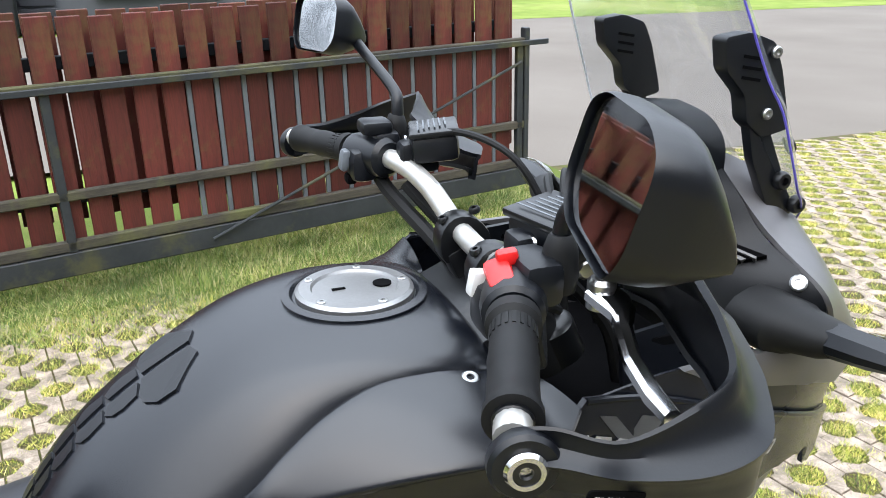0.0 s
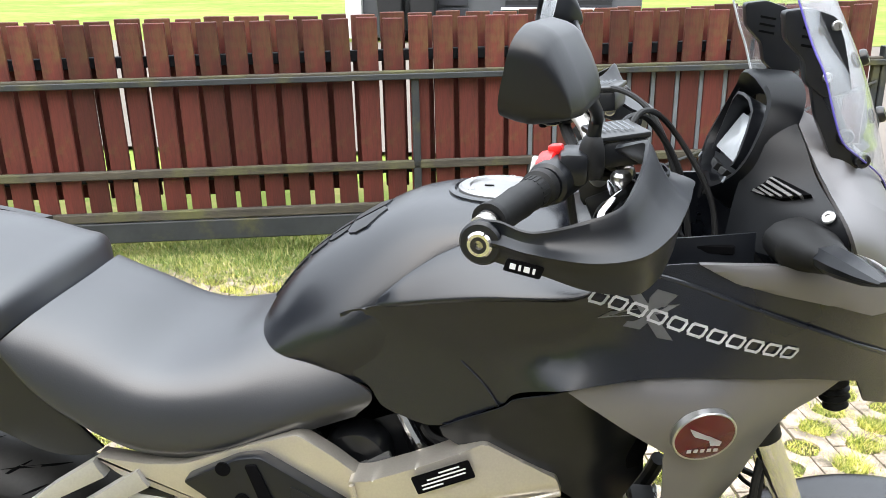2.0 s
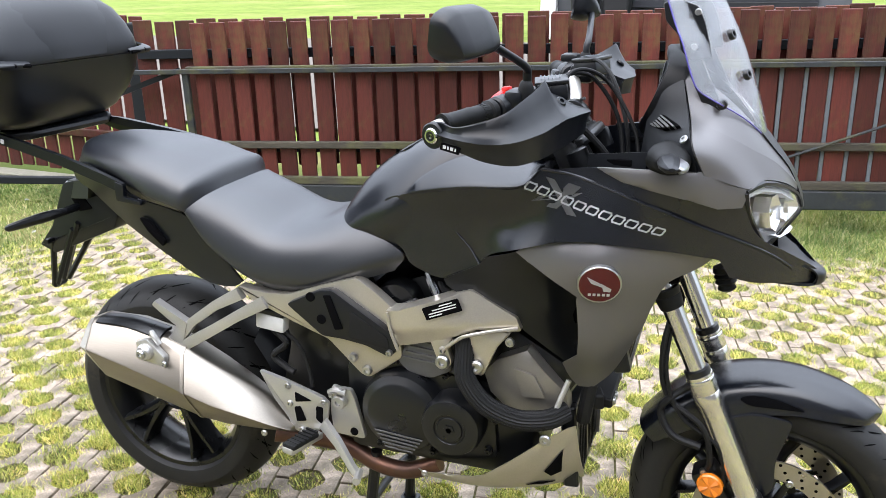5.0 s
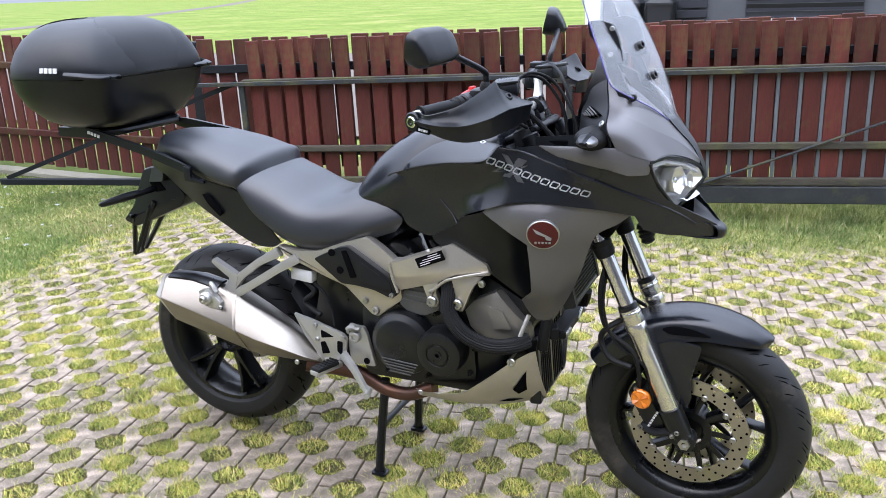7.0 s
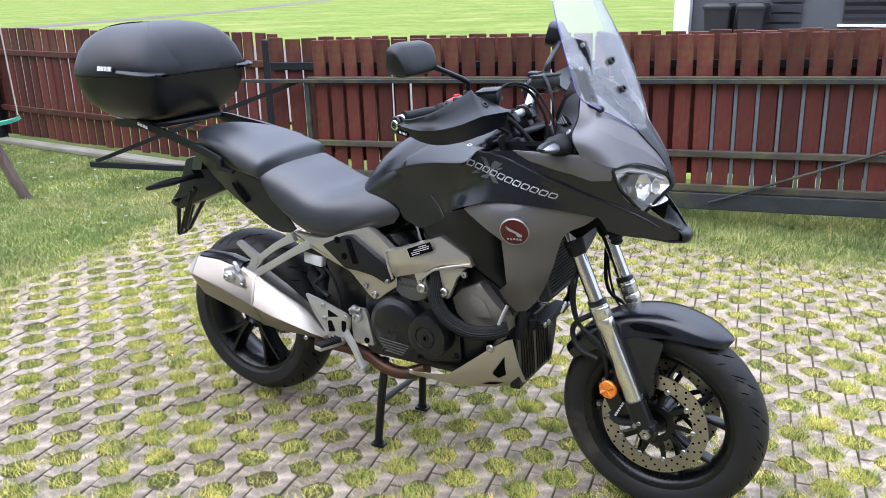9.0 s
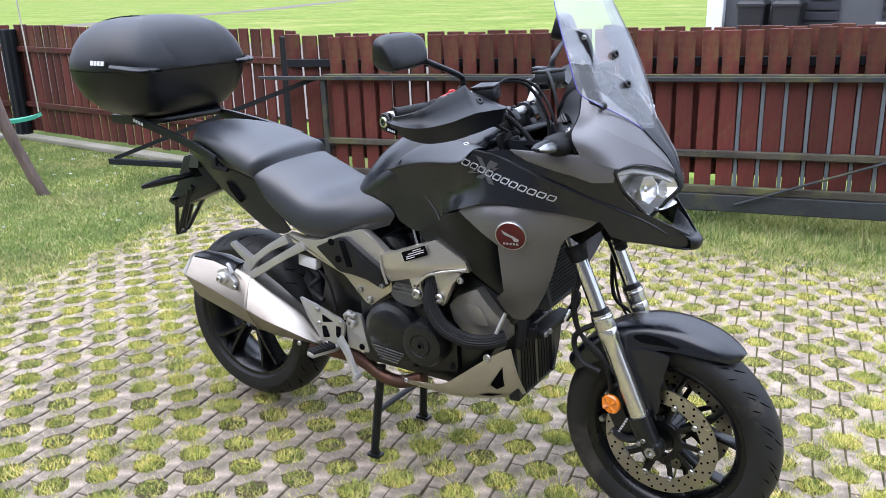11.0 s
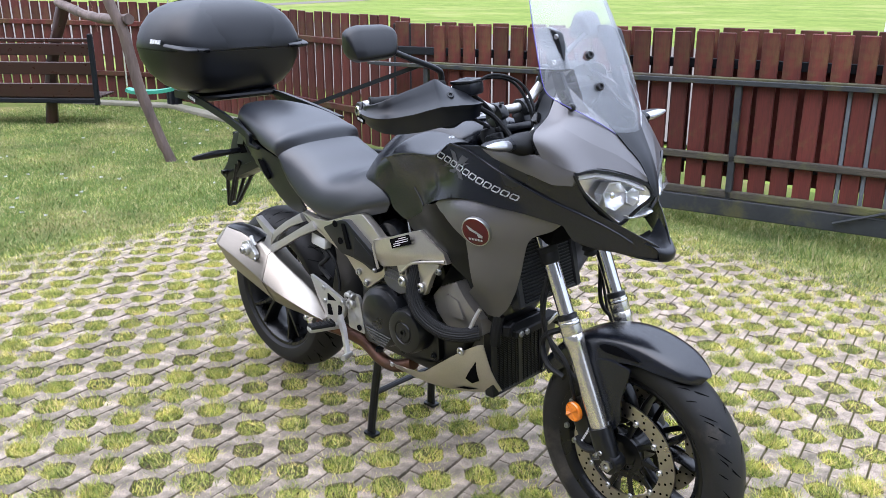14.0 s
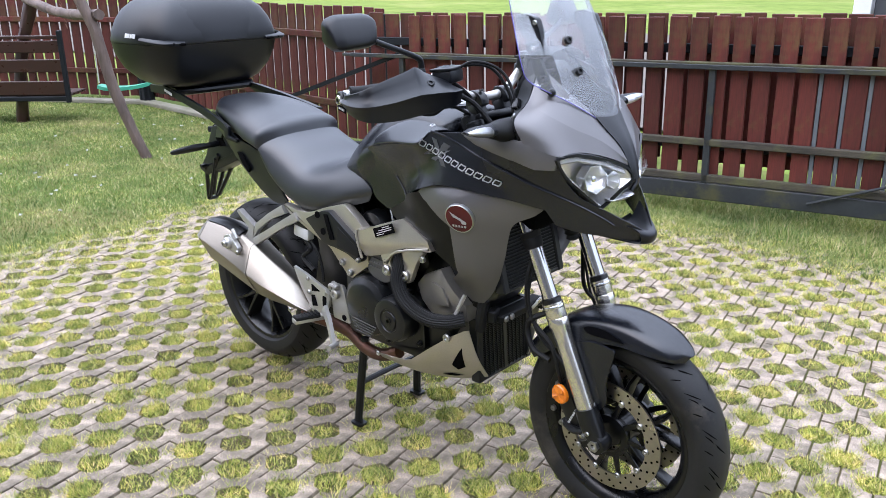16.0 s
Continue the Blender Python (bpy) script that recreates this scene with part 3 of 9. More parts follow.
def side_slab(bm, outline, y, depth, bevel=0.003):
    """A plate in the side view: outline (x, z) at y, with a depth along y."""
    return slab(bm, outline, depth, pose(0, y, 0, 90, 0, 0), bevel)


# ---- ground ----
def sheet(name, x0, y0, x1, y1, z, mat, label, category, cells=1, rough=0.0):
    bm = bmesh.new()
    nx = max(1, int((x1 - x0) / cells))
    ny = max(1, int((y1 - y0) / cells))
    grid = [[bm.verts.new((x0 + (x1 - x0) * i / nx, y0 + (y1 - y0) * j / ny, z + rough * noise.noise((i * 0.7, j * 0.7, 3)))) for j in range(ny + 1)] for i in range(nx + 1)]
    for i in range(nx):
        for j in range(ny):
            bm.faces.new((grid[i][j], grid[i + 1][j], grid[i + 1][j + 1], grid[i][j + 1]))
    return tagged(part(name, bm, mat), label, category, kind="structure")


sheet("ground", -400, -400, 400, 400, -0.06, "field", "bright green meadow reaching to the horizon", "ground", 400)
sheet("soil_bed", -2.6, -7.05, 7.25, 4.2, -0.008, "soil", "dark soil under the grass pavers", "soil", 10)

FENCE = pose(0, 3.20, 0, 0, -1.15, 10.2) @ pose(0.06, -0.38, 0.116) @ Matrix.Scale(0.92, 4)      # u along the fence, v away from the yard, w up
ALONG = pose(0, -0.022, 0, 0, 0, 9.9)
ANG = radians(9.9)
CU, SU = math.cos(ANG), math.sin(ANG)


def lawn_edge(x):
    return 2.60 + 0.07 * x + 0.06 * math.sin(3.1 * x) + 0.03 * math.sin(9 * x + 1)


def lawn_side(y):
    return -2.1 - 0.05 * y + 0.05 * math.sin(3.7 * y)


def build_lawn():
    bm = bmesh.new()
    for k in range(60):                                  # strip along the gate
        xa, xb = -3 + 6.4 * k / 60, -3 + 6.4 * (k + 1) / 60
        bm.faces.new([bm.verts.new(p) for p in ((xa, lawn_edge(xa) - 0.02, -0.020), (xb, lawn_edge(xb) - 0.02, -0.020), (xb, lawn_edge(xb) + 0.07, 0.004), (xa, lawn_edge(xa) + 0.07, 0.004))])
        bm.faces.new([bm.verts.new(p) for p in ((xa, lawn_edge(xa) + 0.07, 0.004), (xb, lawn_edge(xb) + 0.07, 0.004), (xb, 4.3, 0.01), (xa, 4.3, 0.01))])
    for k in range(60):                                  # the garden behind the yard
        ya, yb = -6 + 10.3 * k / 60, -6 + 10.3 * (k + 1) / 60
        bm.faces.new([bm.verts.new(p) for p in ((lawn_side(ya), ya, -0.005), (lawn_side(yb), yb, -0.005), (-14, yb, -0.005), (-14, ya, -0.005))])
    tagged(part("lawn", bm, "lawn", smooth=False), "mown lawn with dry yellow patches beside the pavers", "lawn", kind="structure")


build_lawn()
sheet("street", -60, 5.4, 3.3, 15.8, -0.02, "road", "pale dusty street behind the fence", "road", 60)
sheet("road", 3.3, 4.15, 60, 15.8, -0.02, "road", "pale dusty grey asphalt road", "road", 60)
sheet("verge", 3.3, 15.8, 60, 40, -0.015, "field", "grass verge across the road", "verge", 60)


# ---- gate and fence ----
def plank_mesh(height, width=0.108, thick=0.018):
    bm = bmesh.new()
    box(bm, (0, 0, height / 2), (width, thick, height), bevel=0.004)
    bmesh.ops.recalc_face_normals(bm, faces=bm.faces)
    me = bpy.data.meshes.new("plank")
    bm.to_mesh(me)
    bm.free()
    me.materials.append(M["plank"])
    return me


rnd = random.Random(4)


def build_gate():
    gate = thing("sliding_gate", "red-brown plank sliding gate on a mossy steel frame", "gate", FENCE)
    tall = plank_mesh(1.04)
    u = -1.9665
    while u < 2.84:
        ob = new("plank", tall)
        ob.parent = gate
        ob.matrix_local = pose(u, 0.0, 0.128 + rnd.uniform(-0.006, 0.006), rnd.uniform(-0.25, 0.25), rnd.uniform(-0.35, 0.35), rnd.uniform(-0.6, 0.6)) @ Matrix.Diagonal((rnd.uniform(0.94, 1.03), 1, 1, 1))
        u += 0.1352
    for name, w, h, v, mat in (("top_rail", 0.872, 0.045, -0.030, "rail"), ("mid_rail", 0.385, 0.045, -0.030, "rail"), ("bottom_rail", 0.150, 0.05, -0.030, "rail")):
        bm = bmesh.new()
        box(bm, (0.43, v, w), (4.98, 0.04, h), bevel=0.005)
        part(name, bm, mat, gate)
    bm = bmesh.new()
    box(bm, (0.25, -0.058, 0.865), (5.6, 0.022, 0.03), bevel=0.003)
    part("steel_rail", bm, "gate_steel", gate, "dark steel top rail")
    bm = bmesh.new()
    box(bm, (0.43, -0.012, 0.062), (5.05, 0.075, 0.115), bevel=0.006)
    part("bottom_beam", bm, "gate_steel", gate, "dark steel bottom beam")
    for u in (-2.07, 0.31, 2.86):
        bm = bmesh.new()
        box(bm, (u, -0.032, 0.50), (0.042, 0.036, 0.76), bevel=0.004)
        part("post", bm, "gate_steel", gate)
    bm = bmesh.new()
    box(bm, (2.905, -0.03, 0.50), (0.035, 0.05, 0.90), bevel=0.004)
    part("end_post", bm, "gate_steel", gate)
    for k in range(14):
        bm = bmesh.new()
        box(bm, (0.940 + 0.1352 * k, -0.003, 0.53), (0.023, 0.016, 0.72), bevel=0.002)
        part("strip", bm, "strip", gate)
    bm = bmesh.new()
    tube(bm, [(0.95, -0.07, 0.06), (2.86, -0.06, 0.76)], 0.009, 8)
    part("brace_rod", bm, "gate_steel", gate)
    bm = bmesh.new()                                   # tail of the cantilever gate
    tube(bm, [(-4.28, 0.0, 0.15), (-2.12, -0.01, 0.87)], 0.024, 4)
    part("tail_brace", bm, "black_wood", gate)
    bm = bmesh.new()
    box(bm, (-3.2, 0.0, 0.120), (2.3, 0.05, 0.05), bevel=0.004)
    part("tail_beam", bm, "black_wood", gate)
    bm = bmesh.new()
    box(bm, (-2.35, -0.02, 0.862), (0.62, 0.03, 0.022), bevel=0.003)
    part("tail_rail", bm, "gate_steel", gate)


build_gate()


def build_fence():
    fence = thing("fence", "long red-brown wooden plank fence", "fence", FENCE @ pose(0, 0.12, 0))
    tall = plank_mesh(1.10, 0.106)
    short = plank_mesh(0.955, 0.131)
    u = 0.960 + 0.1352 * 14
    while u > -2.46:
        ob = new("plank", short)
        ob.parent = fence
        ob.matrix_local = pose(u, 0.0, 0.225 + rnd.uniform(-0.008, 0.008), 0, rnd.uniform(-0.4, 0.4), rnd.uniform(-0.8, 0.8))
        u -= 0.1352 if u > 0.962 else 0.1436 if u > 0.9 else 0.1538
    for w in (0.965, 0.345):
        bm = bmesh.new()
        box(bm, (0.2, -0.03, w), (5.3, 0.035, 0.06), bevel=0.004)
        part("rail", bm, "black_wood", fence)
    # the stretches beside the garden, with a corner
    for name, m, length in (("garden_fence", pose(-2.35, 2.91, 0.0, 0, 0, -2.0), 4.1), ("corner_fence", pose(-6.45, 3.06, 0.0, 0, 0, 31.0), 5.0)):
        side = thing(name, "red-brown wooden plank fence behind the lawn", "fence", m)
        u = -0.1
        while u > -length:
            ob = new("plank", tall)
            ob.parent = side
            ob.matrix_local = pose(u, 0.0, 0.07 + rnd.uniform(-0.008, 0.008), 0, rnd.uniform(-0.4, 0.4), rnd.uniform(-0.8, 0.8))
            u -= 0.131
        for w in (0.93, 0.36):
            bm = bmesh.new()
            box(bm, (-length / 2, -0.03, w), (length, 0.035, 0.055), None, 0.004)
            part("rail", bm, "plank", side)
        bm = bmesh.new()
        box(bm, (-length / 2, -0.10, 0.02), (length, 0.14, 0.05), None, 0.01)
        part("kerb", bm, "kerb", side, "mossy concrete kerb")
        for u in (-0.02, -length + 0.02):
            bm = bmesh.new()
            box(bm, (u, -0.09, 0.56), (0.13, 0.11, 1.14), None, 0.008)
            part("fence_post", bm, "black_wood", side, "black painted square fence post")


build_fence()


# ---- swing frame and bench in the garden ----
def knotty(bm, pts, r):
    """A crooked log."""
    line = curve_points(pts, 8)
    rings = []
    side = Vector((1, 0, 0))
    for i, q in enumerate(line):
        ahead = (line[min(i + 1, len(line) - 1)] - line[max(i - 1, 0)]).normalized()
        side = (side - ahead * side.dot(ahead)).normalized()
        up = ahead.cross(side)
        rings.append([q + (side * math.cos(a) + up * math.sin(a)) * r * (1 + 0.18 * noise.noise((i * 0.5, k * 0.8, 2.0))) for k, a in enumerate([2 * math.pi * k / 12 for k in range(12)])])
    loft(bm, rings)


frame_ = thing("swing_frame", "rustic swing frame of crooked stripped logs", "swing frame")
for name, pts, r in (("leg", [(-3.82, 1.52, -0.02), (-3.89, 1.45, 0.25), (-3.97, 1.37, 0.62), (-4.02, 1.32, 1.02), (-4.11, 1.24, 1.35), (-4.25, 1.12, 2.0)], 0.043),
                     ("back_leg", [(-6.36, 1.54, -0.02), (-6.30, 1.60, 0.6), (-6.12, 1.76, 1.3), (-5.9, 1.9, 2.0)], 0.06),
                     ("cross_log", [(-6.2, 1.70, 1.20), (-5.2, 1.55, 1.12), (-4.4, 1.40, 1.12), (-3.95, 1.34, 1.14)], 0.042),
                     ("top_beam", [(-5.9, 1.9, 2.0), (-5.0, 1.5, 2.05), (-4.2, 1.12, 2.02)], 0.06)):
    bm = bmesh.new()
    knotty(bm, pts, r)
    part(name, bm, "bench" if name == "back_leg" else "bark", frame_)
swing = thing("child_swing", "green plastic swing seat on pale ropes", "swing")
bm = bmesh.new()
patch(bm, [[(-4.84, 1.66, 0.485), (-4.76, 1.70, 0.468), (-4.64, 1.82, 0.470), (-4.54, 1.93, 0.492), (-4.50, 1.98, 0.512)], [(-4.92, 1.74, 0.485), (-4.84, 1.80, 0.468), (-4.72, 1.92, 0.470), (-4.62, 2.02, 0.492), (-4.58, 2.06, 0.512)]], 4, 0.03)
part("seat", bm, "green", swing)
for a, b in (((-4.88, 1.70, 0.50), (-4.85, 1.69, 2.0)), ((-4.54, 2.02, 0.52), (-4.55, 1.98, 2.0))):
    bm = bmesh.new()
    tube(bm, [a, b], 0.006, 6)
    part("rope", bm, "rope", swing)
bench = thing("hanging_bench", "dark-stained wooden bench hanging from chains", "bench")
BD = Vector((0.72, 0.69, 0)).normalized()
R0 = Vector((-5.87, 1.845, 0))
BM = Matrix.Translation(R0) @ pose(0, 0, 0, 0, 0, math.degrees(math.atan2(BD.y, BD.x)))
for z, h in ((0.845, 0.035), (0.755, 0.115), (0.570, 0.125), (0.350, 0.140)):
    bm = bmesh.new()
    box(bm, BM @ Vector((-0.75, 0, z)), (1.5, 0.03, h), BM.to_3x3().to_4x4(), 0.006)
    part("back_board", bm, "bench", bench)
bm = bmesh.new()
for u in (0.0, -1.48):
    box(bm, BM @ Vector((u, -0.03, 0.56)), (0.045, 0.045, 0.70), BM.to_3x3().to_4x4(), 0.006)
pieces("back_post", bm, "black_wood", bench)
bm = bmesh.new()
box(bm, BM @ Vector((-0.75, 0.0, 0.245)), (1.5, 0.045, 0.045), BM.to_3x3().to_4x4(), 0.006)
part("bottom_bar", bm, "black_wood", bench)
for k in range(4):
    bm = bmesh.new()
    box(bm, BM @ Vector((-0.75, 0.10 + 0.11 * k, 0.27)), (1.46, 0.09, 0.025), BM.to_3x3().to_4x4(), 0.005)
    part("seat_board", bm, "bench", bench)


def chain(a, b, r=0.012):
    a, b = Vector(a), Vector(b)
    n = int((b - a).length / (r * 2.6))
    bm = bmesh.new()
    q = (b - a).normalized().to_track_quat("Z", "Y").to_matrix().to_4x4()
    for k in range(n):
        m = Matrix.Translation(a.lerp(b, (k + 0.5) / n)) @ q @ pose(0, 0, 0, 0, 0, 90 * (k % 2))
        tube(bm, [m @ Vector((r * 0.75 * math.sin(t), 0, r * 1.7 * math.cos(t))) for t in [2 * math.pi * j / 8 for j in range(9)]], r * 0.28, 4, 1)
    return bm


for a, b in (((-6.22, 1.68, 0.30), (-6.16, 1.70, 1.9)), ((-5.93, 1.95, 0.92), (-6.02, 1.85, 1.9)), ((-7.02, 0.9, 0.92), (-6.9, 1.0, 1.9))):
    tagged(part("chain", chain(a, b), "rust", bench), kind="stuff")

# ---- house across the street ----
house = thing("house", "dark grey rendered house with white corner", "house")
bm = bmesh.new()
box(bm, (0.35, 18.6, 1.6), (5.8, 4.0, 3.2), None, 0.02)
part("wall", bm, "render", house)
bm = bmesh.new()
box(bm, (-2.72, 18.5, 1.6), (0.34, 4.2, 3.2), None, 0.01)
part("corner_wall", bm, "white_wall", house, "white corner wall")
bm = bmesh.new()
loft(bm, [[(-3.1, 16.2, 3.2), (3.5, 16.2, 3.2), (3.5, 20.9, 3.2), (-3.1, 20.9, 3.2)], [(-1.5, 18.0, 4.3), (2.0, 18.0, 4.3), (2.0, 19.0, 4.3), (-1.5, 19.0, 4.3)]])
part("roof", bm, "shutter", house)
win = new("window")
win.parent = house
bm = bmesh.new()
box(bm, (1.55, 16.57, 1.25), (2.2, 0.06, 1.2), None, 0.004)
part("pane", bm, "shutter", win, "dark window with slatted blind")
for k in range(8):
    bm = bmesh.new()
    box(bm, (1.55, 16.53, 0.74 + 0.15 * k), (2.16, 0.02, 0.10), pose(0, 0, 0, 25, 0, 0), 0.003)
    part("slat", bm, "bin", win)
bm = bmesh.new()
box(bm, (1.55, 16.50, 0.62), (2.35, 0.18, 0.05), None, 0.006)
part("sill", bm, "white_wall", win, "white sill")
door_ = new("side_gate")
door_.parent = house
for k in range(9):
    bm = bmesh.new()
    box(bm, (-0.62, 16.52, 0.15 + 0.2 * k), (0.62, 0.03, 0.15), None, 0.004)
    part("slat", bm, "shutter", door_)


def build_bin(x):
    b = thing("wheelie_bin", "black plastic wheeled rubbish bin by the house wall", "bin", pose(x, 16.15, -0.02), group="bins by the house")
    bm = bmesh.new()
    loft(bm, [rounded_ring(0.44, 0.50, 0.06, 0), rounded_ring(0.48, 0.54, 0.07, 0.45), rounded_ring(0.56, 0.62, 0.08, 0.98)])
    part("body", bm, "bin", b)
    bm = bmesh.new()
    loft(bm, [rounded_ring(0.60, 0.68, 0.08, 0.98), rounded_ring(0.60, 0.68, 0.08, 1.03), rounded_ring(0.50, 0.58, 0.08, 1.09)])
    part("lid", bm, "bin", b)
    bm = bmesh.new()
    tube(bm, [(-0.24, 0.36, 0.97), (0.24, 0.36, 0.97)], 0.018, 8)
    part("handle", bm, "bin", b)
    for s in (-1, 1):
        bm = bmesh.new()
        lathe(bm, [(0.10, -0.025), (0.10, 0.025), (0, 0.025)], pose(s * 0.25, 0.27, 0.10, 0, 90, 0), 16)
        part("wheel", bm, "rubber", b)


def rounded_ring(w, d, r, z):
    return [(x, y, z) for x, y in rounded([(-w / 2, -d / 2), (w / 2, -d / 2), (w / 2, d / 2), (-w / 2, d / 2)], r, 3)]


build_bin(-1.87)
build_bin(-1.20)

# the far path across the meadow
bm = bmesh.new()
loft(bm, [[(x - 0.6, y - 1.1, -0.05), (x + 0.6, y + 1.1, -0.05)] for x, y in ((-75, 14), (-35, 22), (-46, 48), (-70, 90), (-125, 175))][1:], closed=False)
tagged(part("meadow_path", bm, "road"), "pale gravel path across the meadow", "path", kind="structure")


# unseen walls behind the camera, added to darken what the bike reflects
bm = bmesh.new()
box(bm, (7.4, -4.15, 2.4), (0.30, 5.7, 5.0))
tagged(part("wall_east", bm, "house_wall", None, smooth=False), "unseen plain wall added east of the yard to darken reflections", "wall", kind="structure")
bm = bmesh.new()
box(bm, (1.5, -7.2, 2.7), (17.0, 0.30, 5.6))
tagged(part("wall_south", bm, "house_wall", None, smooth=False), "unseen plain wall added south of the yard to darken reflections", "wall", kind="structure")


# ---- motorcycle: rear axle over the origin, forward along x, its right side at negative y ----
FAX, RZ, FZ = 1.52, 0.342, 0.300
RAKE = radians(25)
STEER_POINT = Vector((1.615, 0, 0))
STEER_AXIS = Vector((-math.sin(RAKE), 0, math.cos(RAKE)))
STEER = Matrix.Translation(STEER_POINT) @ Matrix.Rotation(radians(-2.5), 4, STEER_AXIS) @ Matrix.Translation(-STEER_POINT)
bike = thing("motorcycle", "satin black and grey adventure touring motorcycle on its centre stand", "motorcycle")


def steered(name, bm, mat, parent, label="", **more):
    """A part that turns with the handlebar."""
    turned(bm, bm.verts, STEER)
    if more.pop("split", False):
        return pieces(name, bm, mat, parent, label, **more)[0]
    return part(name, bm, mat, parent, label, **more)


def tyre_profile(r, half, rim):
    pts = [(rim, -half * 0.72), (rim + 0.012, -half * 0.92), (rim + (r - rim) * 0.45, -half)]
    for k in range(9):
        a = -1 + 2 * k / 8
        pts.append((r - half * (1 - math.cos(a * 1.15)) * 0.95, half * 0.99 * math.sin(a * 1.15) / math.sin(1.15)))
    pts += [(rim + (r - rim) * 0.45, half), (rim + 0.012, half * 0.92), (rim, half * 0.72)]
    return pts


def tread_point(r, half, a, s):
    """A point on the tread at the angle a, s from -1 to 1 across."""
    b = s * 1.15
    rr = r - half * (1 - math.cos(b)) * 0.95
    return rr + 0.0006, half * 0.99 * math.sin(b) / math.sin(1.15), a


def grooves(bm, r, half, m, count, shapes):
    """Dark tread grooves, laid flush on the tyre: each shape is a line of (turn, across, width)."""
    for k in range(count):
        for side in (-1, 1):
            base = 2 * math.pi * (k + (0.5 if side > 0 else 0)) / count
            for shape in shapes:
                rows = []
                for turn, s, w in shape:
                    ring = []
                    for off in (-w, w):
                        rr, h, a = tread_point(r, half, base + turn + off / r, side * s)
                        ring.append(m @ Vector((rr * math.cos(a), rr * math.sin(a), h)))
                    rows.append([bm.verts.new(p) for p in ring])
                for p, q in zip(rows, rows[1:]):
                    bm.faces.new((p[0], p[1], q[1], q[0]))


def ring_cut(bm, m, r0, r1, depth, y, segments=60):
    """A flat ring, as of a brake disc."""
    prof = [(r0, -depth / 2), (r1, -depth / 2), (r1, depth / 2), (r0, depth / 2)]
    lathe(bm, prof, m @ pose(0, 0, y), segments, True)


def spoke(bm, r0, r1, a0, a1, w0, w1, y0, y1, depth, m):
    """A tapered spoke from the hub to the rim."""
    rings = []
    for t in (0, 0.33, 0.66, 1):
        r, a = r0 + (r1 - r0) * t, a0 + (a1 - a0) * t
        w, y = w0 + (w1 - w0) * t, y0 + (y1 - y0) * t
        along = Vector((math.cos(a), math.sin(a), 0))
        side = Vector((-math.sin(a), math.cos(a), 0))
        c = along * r + Vector((0, 0, y))
        d = depth * (1.0 if t < 0.9 else 1.15)
        ring = [c + side * (w * sx) + Vector((0, 0, d * sz)) for sx, sz in ((-0.5, -0.5), (0.5, -0.5), (0.5, 0.2), (0.22, 0.5), (-0.22, 0.5), (-0.5, 0.2))]
        rings.append([m @ p for p in ring])
    loft(bm, rings)


def build_wheel(name, m, tyre_r, half, rim_half, front):
    wheel = new(name)
    wheel.parent = bike
    wheel["label"] = "black cast wheel with Y-shaped spokes and sport tyre"
    bm = bmesh.new()
    lathe(bm, tyre_profile(tyre_r, half, 0.217), m, 96, True)
    tyre = part("tyre", bm, "tyre", wheel)
    bm = bmesh.new()
    if front:
        shapes = [[(0.00, 0.12, 0.001), (0.06, 0.34, 0.0035), (0.16, 0.62, 0.003), (0.21, 0.78, 0.001)],
                  [(0.15, 0.40, 0.001), (0.20, 0.58, 0.003), (0.27, 0.80, 0.001)], [(0.02, 0.62, 0.001), (0.05, 0.76, 0.0025), (0.08, 0.9, 0.001)]]
        grooves(bm, tyre_r, half, m, 18, shapes)
    else:
        shapes = [[(0.00, 0.08, 0.001), (0.07, 0.28, 0.004), (0.20, 0.52, 0.004), (0.30, 0.66, 0.001)],
                  [(0.18, 0.36, 0.001), (0.23, 0.58, 0.004), (0.30, 0.84, 0.001)], [(0.03, 0.58, 0.001), (0.07, 0.74, 0.003), (0.12, 0.9, 0.001)]]
        grooves(bm, tyre_r, half, m, 16, shapes)
    tagged(part("tread_groove", bm, "tread", tyre), kind="stuff")
    bm = bmesh.new()
    b = rim_half
    lathe(bm, [(0.221, -b), (0.224, -b + 0.004), (0.214, -b + 0.012), (0.198, -b * 0.5), (0.196, 0), (0.198, b * 0.5), (0.214, b - 0.012), (0.224, b - 0.004), (0.221, b), (0.210, b - 0.002),
               (0.190, b * 0.55), (0.185, 0), (0.190, -b * 0.55), (0.210, -b + 0.002)], m, 72, True)
    part("rim", bm, "wheel", wheel)
    bm = bmesh.new()
    if front:
        for k in range(5):
            a = 2 * math.pi * k / 5 + 0.35
            for d in (-1, 1):
                spoke(bm, 0.040, 0.196, a, a + d * 0.30, 0.020, 0.016, 0, 0, 0.032, m)
    else:
        for k in range(5):
            a = 2 * math.pi * k / 5 + 0.15
            for d in (-1, 1):
                spoke(bm, 0.05, 0.196, a + d * 0.04, a + d * 0.21, 0.030, 0.018, 0.035, 0.05, 0.05, m)
    pieces("spokes", bm, "wheel", wheel)
    bm = bmesh.new()
    if front:
        lathe(bm, [(0, -0.055), (0.032, -0.055), (0.045, -0.03), (0.040, 0), (0.045, 0.03), (0.032, 0.055), (0, 0.055)], m, 32)
    else:
        lathe(bm, [(0, -0.07), (0.07, -0.07), (0.075, -0.02), (0.06, 0.02), (0.055, 0.055), (0.040, 0.065), (0.032, 0.05), (0, 0.05)], m, 40)
    part("hub", bm, "wheel", wheel)
    return wheel


REAR = pose(0, 0, RZ) @ ACROSS
FRONT = STEER @ pose(FAX, 0, FZ) @ ACROSS
rear_wheel = build_wheel("rear_wheel", REAR, 0.315, 0.09, 0.072, False)
front_wheel = build_wheel("front_wheel", FRONT, 0.300, 0.06, 0.048, True)


